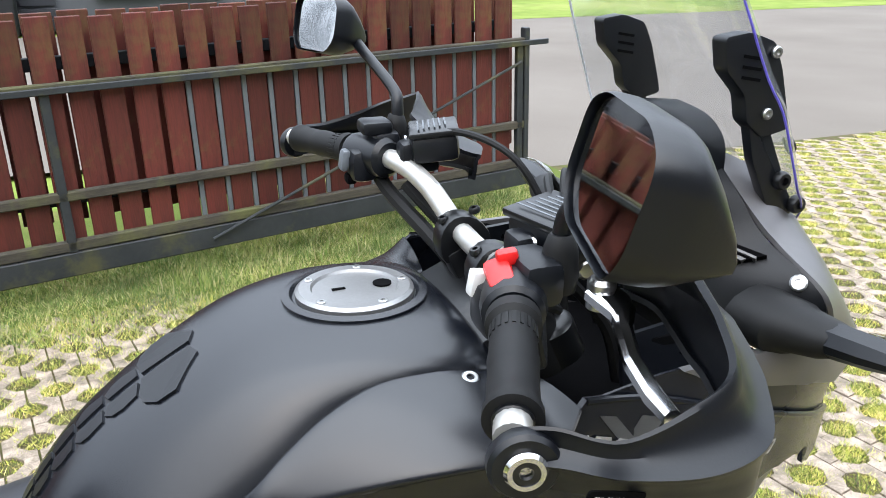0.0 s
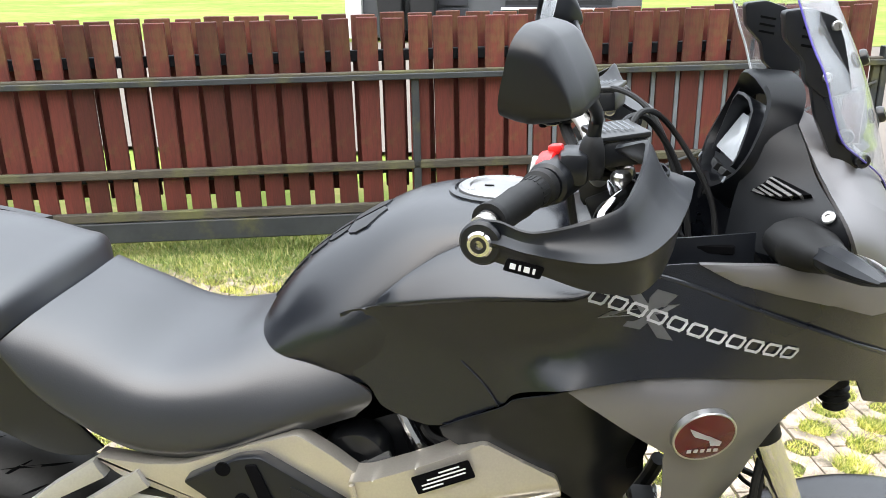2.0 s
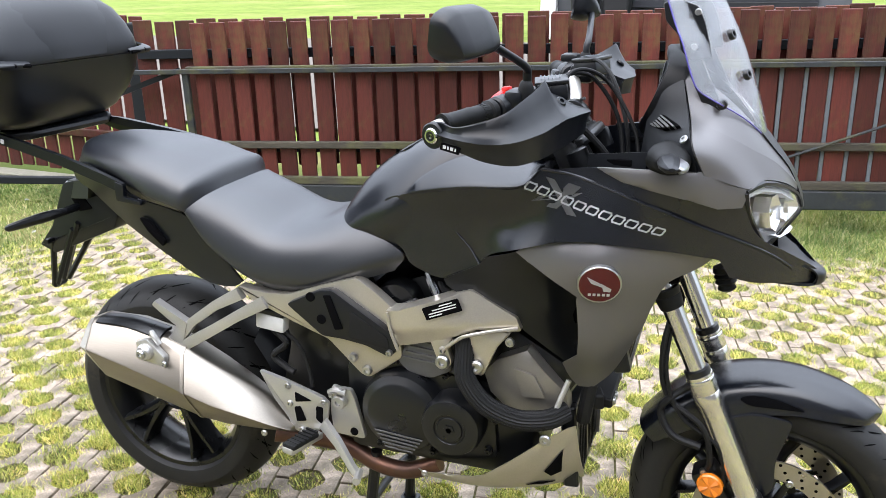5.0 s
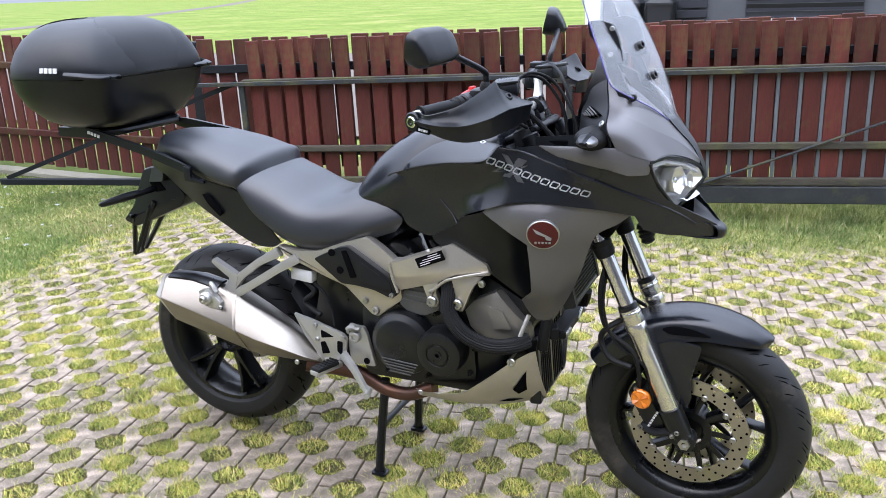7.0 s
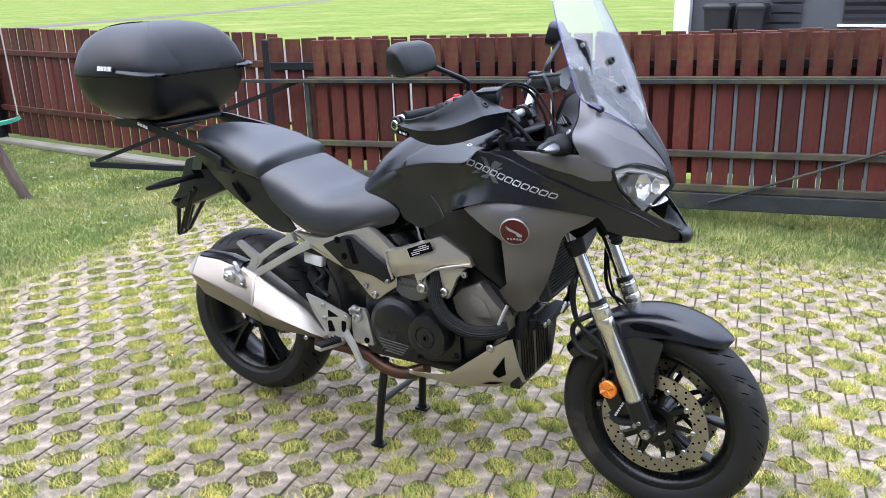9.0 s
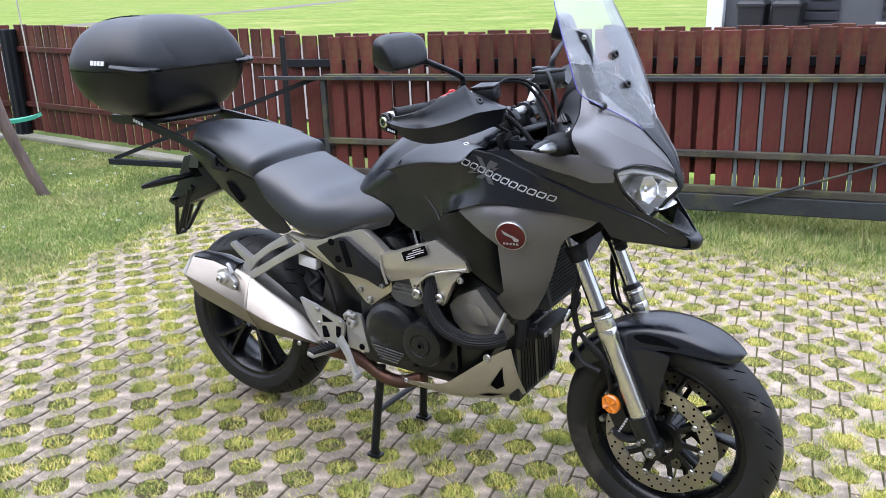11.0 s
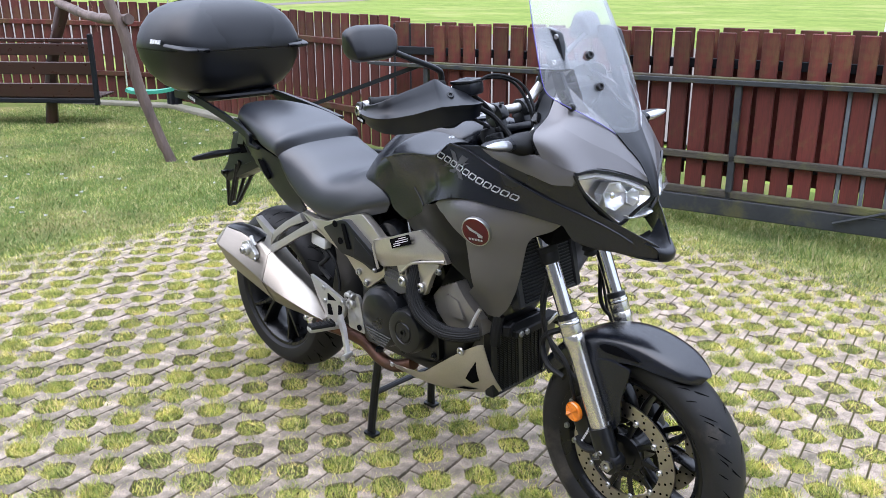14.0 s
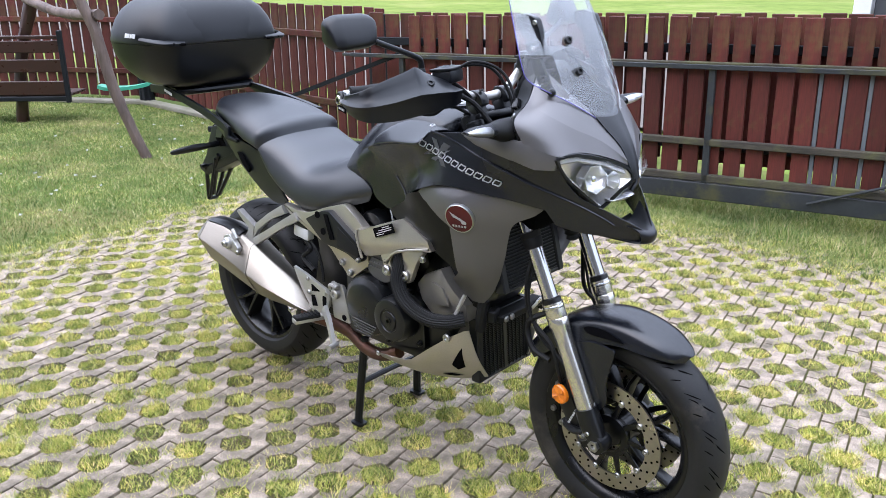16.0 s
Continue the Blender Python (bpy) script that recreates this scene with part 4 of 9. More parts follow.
def brake_disc(parent, m, r1, r0, y, rows, carrier=True):
    bm = bmesh.new()
    ring_cut(bm, m, r0, r1, 0.005, y)
    disc = part("brake_disc", bm, "disc", parent, "drilled steel brake disc")
    # drilled holes shown by small dark discs in place of their shade
    bm = bmesh.new()
    for row in range(rows):
        r = r0 + (r1 - r0) * (row + 0.5) / rows
        n = 24
        for k in range(n):
            a = 2 * math.pi * (k + 0.33 * row) / n
            for side in (-1, 1):
                lathe(bm, [(0.0036, 0), (0.0036, 0.0006), (0, 0.0006)], m @ pose(r * math.cos(a), r * math.sin(a), y + side * 0.0026, 0 if side > 0 else 180), 8)
    tagged(part("drilling", bm, "tread", disc), kind="stuff")
    if carrier:
        bm = bmesh.new()
        for k in range(10):
            a = 2 * math.pi * k / 10
            spoke(bm, 0.045, r0 + 0.006, a + 0.12, a, 0.016, 0.014, y, y, 0.005, m)
        lathe(bm, [(0.04, -0.004), (0.06, -0.004), (0.06, 0.004), (0.04, 0.004)], m @ pose(0, 0, y), 40, True)
        pieces("carrier", bm, "wheel", disc)
        bm = bmesh.new()
        for k in range(10):
            a = 2 * math.pi * k / 10
            sign = 1 if y > 0 else -1
            bolt(bm, m @ Vector(((r0 + 0.001) * math.cos(a), (r0 + 0.001) * math.sin(a), y + sign * 0.003)), m.to_3x3() @ Vector((0, 0, sign)), 0.0085, 0.005)
        pieces("rivet", bm, "steel", disc)


brake_disc(front_wheel, FRONT, 0.155, 0.112, 0.062, 3)
brake_disc(front_wheel, FRONT, 0.155, 0.112, -0.062, 3)
brake_disc(rear_wheel, REAR, 0.128, 0.085, -0.075, 3)


# ---- tank and body panels ----
def both_sides(build):
    bm = bmesh.new()
    build(bm)
    mirror_y(bm)
    return bm


TANK = [
    [(0.545, 0, 0.905), (0.545, -0.045, 0.90), (0.548, -0.08, 0.892), (0.552, -0.10, 0.885), (0.556, -0.105, 0.878), (0.56, -0.105, 0.868)],
    [(0.575, 0, 0.952), (0.575, -0.05, 0.947), (0.578, -0.092, 0.928), (0.582, -0.118, 0.905), (0.586, -0.128, 0.89), (0.59, -0.128, 0.878)],
    [(0.625, 0, 1.008), (0.625, -0.06, 1.0), (0.63, -0.108, 0.972), (0.635, -0.140, 0.935), (0.638, -0.148, 0.905), (0.64, -0.145, 0.885)],
    [(0.70, 0, 1.060), (0.70, -0.07, 1.052), (0.70, -0.122, 1.020), (0.70, -0.162, 0.968), (0.70, -0.167, 0.92), (0.70, -0.155, 0.87)],
    [(0.78, 0, 1.098), (0.78, -0.075, 1.092), (0.78, -0.128, 1.066), (0.78, -0.166, 1.010), (0.78, -0.168, 0.95), (0.78, -0.15, 0.86)],
    [(0.86, 0, 1.110), (0.86, -0.08, 1.106), (0.86, -0.132, 1.086), (0.86, -0.152, 1.040), (0.86, -0.158, 0.98), (0.86, -0.150, 0.87)],
    [(0.94, 0, 1.110), (0.94, -0.08, 1.106), (0.94, -0.136, 1.084), (0.94, -0.155, 1.042), (0.94, -0.165, 0.98), (0.94, -0.155, 0.87)],
    [(1.00, 0, 1.095), (1.00, -0.08, 1.090), (1.00, -0.136, 1.072), (1.00, -0.155, 1.036), (1.00, -0.178, 0.97), (1.00, -0.160, 0.88)],
    [(1.03, 0, 1.04), (1.03, -0.075, 1.04), (1.03, -0.130, 1.03), (1.03, -0.165, 0.99), (1.03, -0.17, 0.94), (1.03, -0.16, 0.88)],
]
bm = bmesh.new()
patch(bm, TANK, 5, 0.004, both=True)
tank = part("fuel_tank", bm, "black", bike, "satin black fuel tank")

BODY = surface_through([
    (0.66, 0.90, -0.152), (0.685, 0.965, -0.158), (0.745, 0.990, -0.174), (1.035, 1.074, -0.240),
    (1.146, 1.084, -0.238), (0.74, 0.86, -0.166), (0.832, 0.82, -0.180), (0.908, 0.867, -0.190), (0.82, 1.012, -0.200), (0.887, 1.027, -0.221), (0.955, 1.035, -0.238), (0.81, 0.95, -0.178), (0.87, 0.945, -0.188), (0.93, 0.94, -0.203), (0.85, 0.88, -0.181),
    (0.98, 0.95, -0.218), (1.02, 1.045, -0.254), (1.10, 1.01, -0.258), (1.03, 0.99, -0.240), (1.05, 0.945, -0.262), (1.00, 0.912, -0.258), (1.162, 0.955, -0.268), (1.27, 0.968, -0.226), (1.25, 0.942, -0.240),
    (1.37, 0.905, -0.180), (1.357, 1.033, -0.214), (1.408, 1.05, -0.192), (1.435, 0.955, -0.146), (1.546, 0.862, -0.034), (1.445, 0.878, -0.130), (1.50, 0.862, -0.078), (1.49, 0.915, -0.095), (1.53, 0.840, -0.042), (1.30, 1.02, -0.232)], 0.0004)
BODY_EDGE = [(0.662, 0.902), (0.672, 0.945), (0.695, 0.972), (0.742, 0.989), (0.80, 1.006), (0.85, 1.019), (0.90, 1.029), (0.955, 1.036), (1.0, 1.043), (1.022, 1.053), (1.038, 1.072), (1.146, 1.085),
             (1.189, 1.066), (1.239, 1.057), (1.308, 1.047), (1.357, 1.034), (1.385, 1.035), (1.405, 1.048), (1.412, 0.995), (1.436, 0.952), (1.474, 0.925), (1.520, 0.891), (1.549, 0.866), (1.554, 0.850), (1.545, 0.831), (1.438, 0.862),
             (1.389, 0.880), (1.369, 0.917), (1.311, 0.931), (1.252, 0.942), (1.161, 0.955), (1.099, 0.952), (1.046, 0.937), (0.989, 0.915), (0.936, 0.888), (0.912, 0.860), (0.832, 0.818), (0.775, 0.827), (0.748, 0.840), (0.738, 0.858), (0.722, 0.873)]
SEAM = [(1.046, 1.079), (1.097, 1.073), (1.146, 1.060), (1.194, 1.043), (1.242, 1.025), (1.292, 1.005), (1.345, 0.980), (1.393, 0.957), (1.44, 0.930), (1.475, 0.905), (1.50, 0.882)]
first, last = BODY_EDGE.index((1.038, 1.072)), BODY_EDGE.index((1.438, 0.862))
LOWER = BODY_EDGE[:first + 1] + SEAM + [(1.503, 0.850)] + BODY_EDGE[last:]
UPPER = [(1.042, 1.073)] + BODY_EDGE[first + 1:last] + [(1.450, 0.862), (1.450, 0.910)] + [(x, z - 0.022) for x, z in SEAM[-4::-1]]
bm = both_sides(lambda b: shell(b, fair(LOWER), BODY, 0.010, 0.012, 0.003))
pieces("side_fairing", bm, "black", bike, "satin black side fairings", surface=BODY)
bm = both_sides(lambda b: tube(b, [(x, BODY(x, z) + 0.003, z - 0.001) for x, z in SEAM], 0.0034, 8, 6))
pieces("rolled_edge", bm, "black", bike)
bm = both_sides(lambda b: shell(b, fair(UPPER), lambda x, z: BODY(x, z) + 0.007, 0.005, 0.012, 0.002))
pieces("upper_fairing", bm, "black", bike, "satin black upper fairing panels", surface=BODY)

DECK = []                    # the shoulder between the tank's seam and the crease of the side fairing
for crease, seam in (((0.738, -0.160, 0.984), (0.744, -0.154, 0.988)), ((0.770, -0.184, 0.998), (0.768, -0.166, 1.016)), ((0.80, -0.194, 1.007), (0.795, -0.160, 1.038)), ((0.85, -0.211, 1.020), (0.835, -0.150, 1.062)), ((0.90, -0.225, 1.030), (0.885, -0.140, 1.078)), ((0.955, -0.239, 1.037), (0.945, -0.134, 1.079)),
                     ((1.00, -0.249, 1.044), (0.990, -0.132, 1.071)), ((1.022, -0.251, 1.054), (1.015, -0.135, 1.065)), ((1.038, -0.244, 1.073), (1.030, -0.140, 1.062))):
    c, q = Vector(crease), Vector(seam)
    low = Vector((c.x, c.y if c.x < 0.74 else BODY(c.x, c.z) - 0.001, c.z))
    DECK.append([low + Vector((0, 0.004, -0.006)), low, low.lerp(q, 0.10) + Vector((0, 0, 0.004)), low.lerp(q, 0.45) + Vector((0, 0, 0.007)), low.lerp(q, 0.8) + Vector((0, 0, 0.005)), q, q + Vector((0, 0.004, -0.008))])
bm = bmesh.new()
patch(bm, DECK, 4, 0.003)
mirror_y(bm)
pieces("fairing_shoulder", bm, "black", bike, "satin black shoulder beside the tank")

GREY = surface_through([
    (0.999, 0.906, -0.246), (1.047, 0.934, -0.250), (1.10, 0.952, -0.253), (1.162, 0.956, -0.255), (1.253, 0.944, -0.227), (1.369, 0.920, -0.167), (1.10, 0.930, -0.264), (1.162, 0.930, -0.268), (1.166, 0.876, -0.264), (1.12, 0.84, -0.256), (1.08, 0.70, -0.224),
    (1.125, 0.71, -0.226), (1.257, 0.812, -0.186), (1.22, 0.86, -0.235), (1.211, 0.693, -0.158), (1.185, 0.70, -0.195), (1.135, 0.60, -0.150), (1.19, 0.77, -0.222), (1.10, 0.64, -0.18)])
GREY_EDGE = [(1.001, 0.914), (1.047, 0.946), (1.10, 0.962), (1.162, 0.967), (1.253, 0.956), (1.311, 0.946), (1.369, 0.926), (1.331, 0.893), (1.293, 0.874), (1.274, 0.854), (1.257, 0.812), (1.239, 0.757), (1.211, 0.693), (1.182, 0.639),
             (1.146, 0.598), (1.118, 0.602), (1.102, 0.630), (1.092, 0.676), (1.124, 0.706), (1.127, 0.76), (1.122, 0.832), (1.112, 0.849)]
bm = both_sides(lambda b: shell(b, fair(GREY_EDGE), GREY, 0.006, 0.018, 0.003))
pieces("side_cowl", bm, "grey", bike, "matt grey metallic side cowls", surface=GREY)

INNER = surface_through([(0.832, 0.81, -0.186), (0.914, 0.858, -0.206), (0.999, 0.902, -0.236), (1.10, 0.852, -0.150), (1.12, 0.75, -0.105), (1.06, 0.78, -0.176), (0.972, 0.742, -0.185), (1.10, 0.625, -0.115), (1.005, 0.80, -0.200), (0.88, 0.80, -0.186)])
INNER_EDGE = [(0.834, 0.820), (0.912, 0.864), (0.938, 0.890), (0.999, 0.912), (1.108, 0.849), (1.118, 0.836), (1.128, 0.71), (1.098, 0.678), (1.112, 0.612), (1.060, 0.662), (1.005, 0.720), (0.972, 0.744), (0.852, 0.795)]
bm = both_sides(lambda b: shell(b, fair(INNER_EDGE), INNER, 0.005, 0.02, 0.002))
pieces("inner_panel", bm, "plastic", bike, "matt black inner panels", surface=INNER)

# nose cowl and its wings
NOSE = [
    [(1.418, -0.034, 1.132), (1.395, -0.070, 1.160), (1.355, -0.098, 1.200), (1.310, -0.100, 1.232), (1.270, -0.082, 1.252)],
    [(1.446, -0.030, 1.098), (1.420, -0.080, 1.118), (1.385, -0.125, 1.142), (1.340, -0.155, 1.162), (1.293, -0.157, 1.172)],
    [(1.472, -0.026, 1.062), (1.445, -0.080, 1.080), (1.408, -0.140, 1.096), (1.362, -0.192, 1.115), (1.306, -0.230, 1.133)],
    [(1.496, -0.020, 1.020), (1.470, -0.075, 1.045), (1.432, -0.138, 1.062), (1.408, -0.190, 1.056), (1.330, -0.228, 1.084)],
]
bm = bmesh.new()
FINE_NOSE = spline_grid([[Vector(p) for p in row] for row in NOSE], 12)


def on_nose(row, col):
    i, j = min(int(row * 12), 35), min(int(col * 12), 47)
    f, g = row * 12 - i, col * 12 - j
    a, b = FINE_NOSE[i], FINE_NOSE[i + 1]
    return a[j].lerp(a[j + 1], g).lerp(b[j].lerp(b[j + 1], g), f)


# a fold from the screen's corner to the headlight parts the cowl in two facets
FOLD = curve_points([(2.80, 0, 0), (1.92, 1, 0), (1.55, 2, 0), (1.30, 3, 0), (1.12, 4, 0)], 8)
for above in (True, False):
    rows = []
    for k in range(13):
        f = k / 12
        rows.append([on_nose(fold.x * f if above else fold.x + (3 - fold.x) * f, min(max(fold.y, 0), 4)) + Vector((0.6, -0.5, 0.62)) * (0.005 * (f if above else 1 - f)) for fold in FOLD])
    patch(bm, rows, 1, 0.005)
mirror_y(bm)
pieces("nose_cowl", bm, "grey", bike, "matt grey metallic nose cowl")
WING = surface_through([(1.144, 1.082, -0.240), (1.33, 1.084, -0.228), (1.41, 1.058, -0.191), (1.357, 1.034, -0.216), (1.25, 1.057, -0.238), (1.357, 1.015, -0.219), (1.395, 1.018, -0.197), (1.30, 1.03, -0.234)])
bm = both_sides(lambda b: shell(b, [(1.146, 1.087), (1.24, 1.088), (1.332, 1.088), (1.410, 1.058), (1.398, 1.022), (1.357, 1.022), (1.308, 1.038), (1.239, 1.052), (1.189, 1.065)], WING, 0.012, 0.02, 0.003))
pieces("cowl_wing", bm, "grey", bike)
# centre strip; its dark colour includes the shade under the screen
bm = bmesh.new()
patch(bm, [[(1.424, 0, 1.138), (1.406, -0.064, 1.152)], [(1.456, 0, 1.100), (1.443, -0.046, 1.106)], [(1.484, 0, 1.062), (1.476, -0.029, 1.066)], [(1.504, 0, 1.018), (1.499, -0.021, 1.020)], [(1.513, 0, 0.985), (1.509, -0.012, 0.985)]], 4, 0.006, both=True)
part("nose_spine", bm, "plastic", bike, "centre strip of the nose, darkened for the shade under the screen")

# beak that joins both arms
bm = bmesh.new()
patch(bm, [[(1.478, 0, 0.868), (1.480, -0.040, 0.874), (1.476, -0.084, 0.908)], [(1.512, 0, 0.861), (1.512, -0.030, 0.868), (1.510, -0.060, 0.888)], [(1.554, 0, 0.864), (1.550, -0.022, 0.866), (1.540, -0.042, 0.871)],
           [(1.570, 0, 0.852), (1.565, -0.021, 0.852), (1.552, -0.036, 0.853)], [(1.552, 0, 0.830), (1.549, -0.019, 0.830), (1.538, -0.036, 0.833)], [(1.44, 0, 0.852), (1.44, -0.06, 0.853), (1.44, -0.106, 0.858)]], 4, 0.004, both=True)
part("beak", bm, "plastic", bike, "black plastic beak under the headlight")
bm = bmesh.new()
loft(bm, [[(x, y, z + h), (x + 0.012, y, z), (x, y, z - h), (x - 0.03, y, z)] for x, y, z, h in ((1.462, -0.052, 0.932, 0.003), (1.478, -0.030, 0.937, 0.008), (1.486, 0, 0.940, 0.010), (1.478, 0.030, 0.937, 0.008), (1.462, 0.052, 0.932, 0.003))])
part("position_light", bm, "reflector", bike, "small chromed position light")


# headlights
def build_headlight(side):
    s = -1 if side == "right" else 1
    lamp = new("headlight")
    lamp.parent = bike
    lamp["label"] = "clear headlight with chromed reflectors"
    ring = [(1.404, 0.193, 1.050), (1.432, 0.150, 1.058), (1.468, 0.080, 1.040), (1.496, 0.022, 1.014), (1.508, 0.012, 0.985), (1.492, 0.030, 0.962), (1.455, 0.055, 0.915), (1.447, 0.075, 0.922), (1.428, 0.125, 0.965), (1.412, 0.165, 1.005)]
    bm = bmesh.new()
    centre = Vector((1.470, s * 0.095, 0.995))
    vs = [bm.verts.new((x, s * y, z)) for x, y, z in ring]
    mid = [bm.verts.new((Vector((x, s * y, z)) * 0.5 + centre * 0.5) + Vector((0.012, -0.004 * s, 0.002))) for x, y, z in ring]
    c = bm.verts.new(centre + Vector((0.016, 0, 0.002)))
    n = len(vs)
    for i in range(n):
        j = (i + 1) % n
        bm.faces.new((vs[i], vs[j], mid[j], mid[i]))
        bm.faces.new((mid[i], mid[j], c))
    bmesh.ops.solidify(bm, geom=list(bm.faces), thickness=0.003)
    glass = part("lens", bm, "lens", lamp)
    glass.visible_shadow = False
    bm = bmesh.new()
    back = Vector((-0.045, 0, 0.0))
    rim = [bm.verts.new(Vector((x, s * y, z)) * 0.97 + centre * 0.03 - Vector((0.004, 0, 0))) for x, y, z in ring]
    deep = [bm.verts.new(Vector((x, s * y, z)) * 0.72 + centre * 0.28 + back) for x, y, z in ring]
    for i in range(n):
        j = (i + 1) % n
        bm.faces.new((rim[i], rim[j], deep[j], deep[i]))
    bm.faces.new(deep)
    part("housing", bm, "reflector", lamp, sharp=10)
    for x, y, z, r in ((1.446, 0.098, 0.992, 0.034),):
        q = pose(x, s * y, z, 0, 82, -18 * (1 if s > 0 else -1) * -1)
        bm = bmesh.new()
        lathe(bm, [(0.006, -0.018), (r * 0.7, -0.006), (r, 0.012), (r + 0.002, 0.012), (r + 0.002, -0.02), (0.006, -0.022)], q, 7, True)
        pieces("bowl", bm, "reflector", lamp)
        bm = bmesh.new()
        lathe(bm, [(0, -0.012), (0.010, -0.012), (0.008, 0.004), (0, 0.008)], q, 12)
        part("projector", bm, "chrome", lamp)
    bm = bmesh.new()
    for run in (((1.405, 0.182, 1.042), (1.431, 0.145, 1.047), (1.464, 0.080, 1.030), (1.492, 0.026, 1.004)), ((1.405, 0.182, 1.040), (1.414, 0.160, 1.004), (1.428, 0.122, 0.970))):
        rows = []
        for x, y, z in run:
            rows.append([(x - 0.004, s * y, z + 0.004), (x + 0.001, s * y, z - 0.004), (x - 0.008, s * (y - 0.006), z - 0.010), (x - 0.016, s * (y - 0.004), z - 0.004)])
        loft(bm, rows)
    part("light_bar", bm, "white", lamp)
    bm = bmesh.new()                                     # second, smaller bowl beside the first
    lathe(bm, [(0.004, -0.012), (0.014, -0.004), (0.021, 0.010), (0.023, 0.010), (0.023, -0.014), (0.004, -0.016)], pose(1.468, s * 0.052, 0.986, 0, 82, 14 * s), 6, True)
    pieces("small_bowl", bm, "reflector", lamp)
    bm = bmesh.new()
    tube(bm, [(p[0] - 0.002, s * p[1], p[2]) for p in ring + ring[:1]], 0.0052, 6, 2)
    part("surround", bm, "plastic", lamp)


build_headlight("right")
build_headlight("left")

# windscreen
SCREEN = []
for zc, xc, half in ((1.096, 1.441, 0.012), (1.132, 1.430, 0.060), (1.165, 1.420, 0.110), (1.193, 1.411, 0.158), (1.212, 1.404, 0.180), (1.240, 1.394, 0.184), (1.29, 1.373, 0.181), (1.34, 1.348, 0.172), (1.41, 1.308, 0.160), (1.475, 1.267, 0.142), (1.515, 1.240, 0.105), (1.525, 1.232, 0.06)):
    SCREEN.append([(xc - 3.0 * (half * f) ** 2, -half * f, zc + (0.35 * (half * f) ** 2 if zc < 1.3 else -0.2 * (half * f) ** 2)) for f in (0, 0.35, 0.7, 1.0)])
bm = bmesh.new()
patch(bm, SCREEN, 5, 0.003, both=True)
ws = part("windscreen", bm, "screen", bike, "tall clear windscreen")
ws.visible_shadow = False
bm = bmesh.new()
tube(bm, [Vector(r[-1]) + Vector((-0.002, 0.001, 0)) for r in SCREEN[:10]], 0.0012, 6, 3)
part("film_edge", bm, "blue", ws, "blue film along the screen edge")
# the highlight along the other edge, put in as a pale line
bm = bmesh.new()
tube(bm, [Vector((r[-1][0] - 0.002, -r[-1][1] - 0.001, r[-1][2])) for r in SCREEN[:10]], 0.0016, 6, 3)
part("screen_edge", bm, "clear_edge", ws, "pale line for the highlight on the screen's edge")
bm = bmesh.new()
for x, y, z in ((1.347, -0.082, 1.310), (1.380, -0.079, 1.240)):
    bolt(bm, (x, y, z), (1, -0.45, 0.45), 0.0105, 0.008)
pieces("screw", bm, "engine", ws)


# seats, tail and rack
RIDER = [
    [(0.250, 0, 0.950), (0.243, -0.092, 0.946), (0.225, -0.150, 0.932), (0.200, -0.180, 0.906), (0.200, -0.160, 0.880)],
    [(0.330, 0, 0.922), (0.325, -0.100, 0.914), (0.300, -0.162, 0.890), (0.265, -0.185, 0.836), (0.275, -0.168, 0.800)],
    [(0.415, 0, 0.884), (0.410, -0.112, 0.874), (0.400, -0.172, 0.846), (0.385, -0.192, 0.776), (0.395, -0.172, 0.742)],
    [(0.490, 0, 0.888), (0.490, -0.110, 0.880), (0.508, -0.170, 0.850), (0.510, -0.190, 0.778), (0.512, -0.170, 0.744)],
    [(0.545, 0, 0.910), (0.555, -0.095, 0.904), (0.602, -0.150, 0.880), (0.625, -0.180, 0.820), (0.615, -0.162, 0.778)],
    [(0.575, 0, 0.925), (0.592, -0.080, 0.922), (0.650, -0.142, 0.895), (0.735, -0.166, 0.856), (0.710, -0.155, 0.812)],
]
bm = bmesh.new()
patch(bm, RIDER, 6, 0.012, both=True)
seat = part("rider_seat", bm, "seat", bike, "stepped black vinyl rider seat")
PILLION = [
    [(-0.200, 0, 0.990), (-0.192, -0.055, 0.986), (-0.170, -0.095, 0.980), (-0.115, -0.122, 0.972), (-0.105, -0.112, 0.956)],
    [(-0.165, 0, 1.034), (-0.155, -0.068, 1.030), (-0.115, -0.116, 1.010), (-0.050, -0.142, 0.984), (-0.04, -0.132, 0.958)],
    [(-0.040, 0, 1.040), (-0.030, -0.085, 1.034), (-0.005, -0.142, 1.008), (0.030, -0.162, 0.964), (0.035, -0.150, 0.938)],
    [(0.090, 0, 1.024), (0.090, -0.094, 1.018), (0.090, -0.158, 0.990), (0.092, -0.174, 0.938), (0.10, -0.158, 0.918)],
    [(0.185, 0, 0.998), (0.180, -0.098, 0.992), (0.162, -0.164, 0.970), (0.150, -0.180, 0.924), (0.155, -0.160, 0.905)],
    [(0.226, 0, 0.984), (0.218, -0.100, 0.978), (0.198, -0.166, 0.958), (0.184, -0.182, 0.916), (0.185, -0.158, 0.895)],
    [(0.242, 0, 0.944), (0.235, -0.092, 0.940), (0.214, -0.150, 0.926), (0.194, -0.174, 0.904), (0.20, -0.150, 0.885)],
]
bm = bmesh.new()
patch(bm, PILLION, 6, 0.012, both=True)
part("pillion_seat", bm, "seat", bike, "raised black vinyl pillion seat")

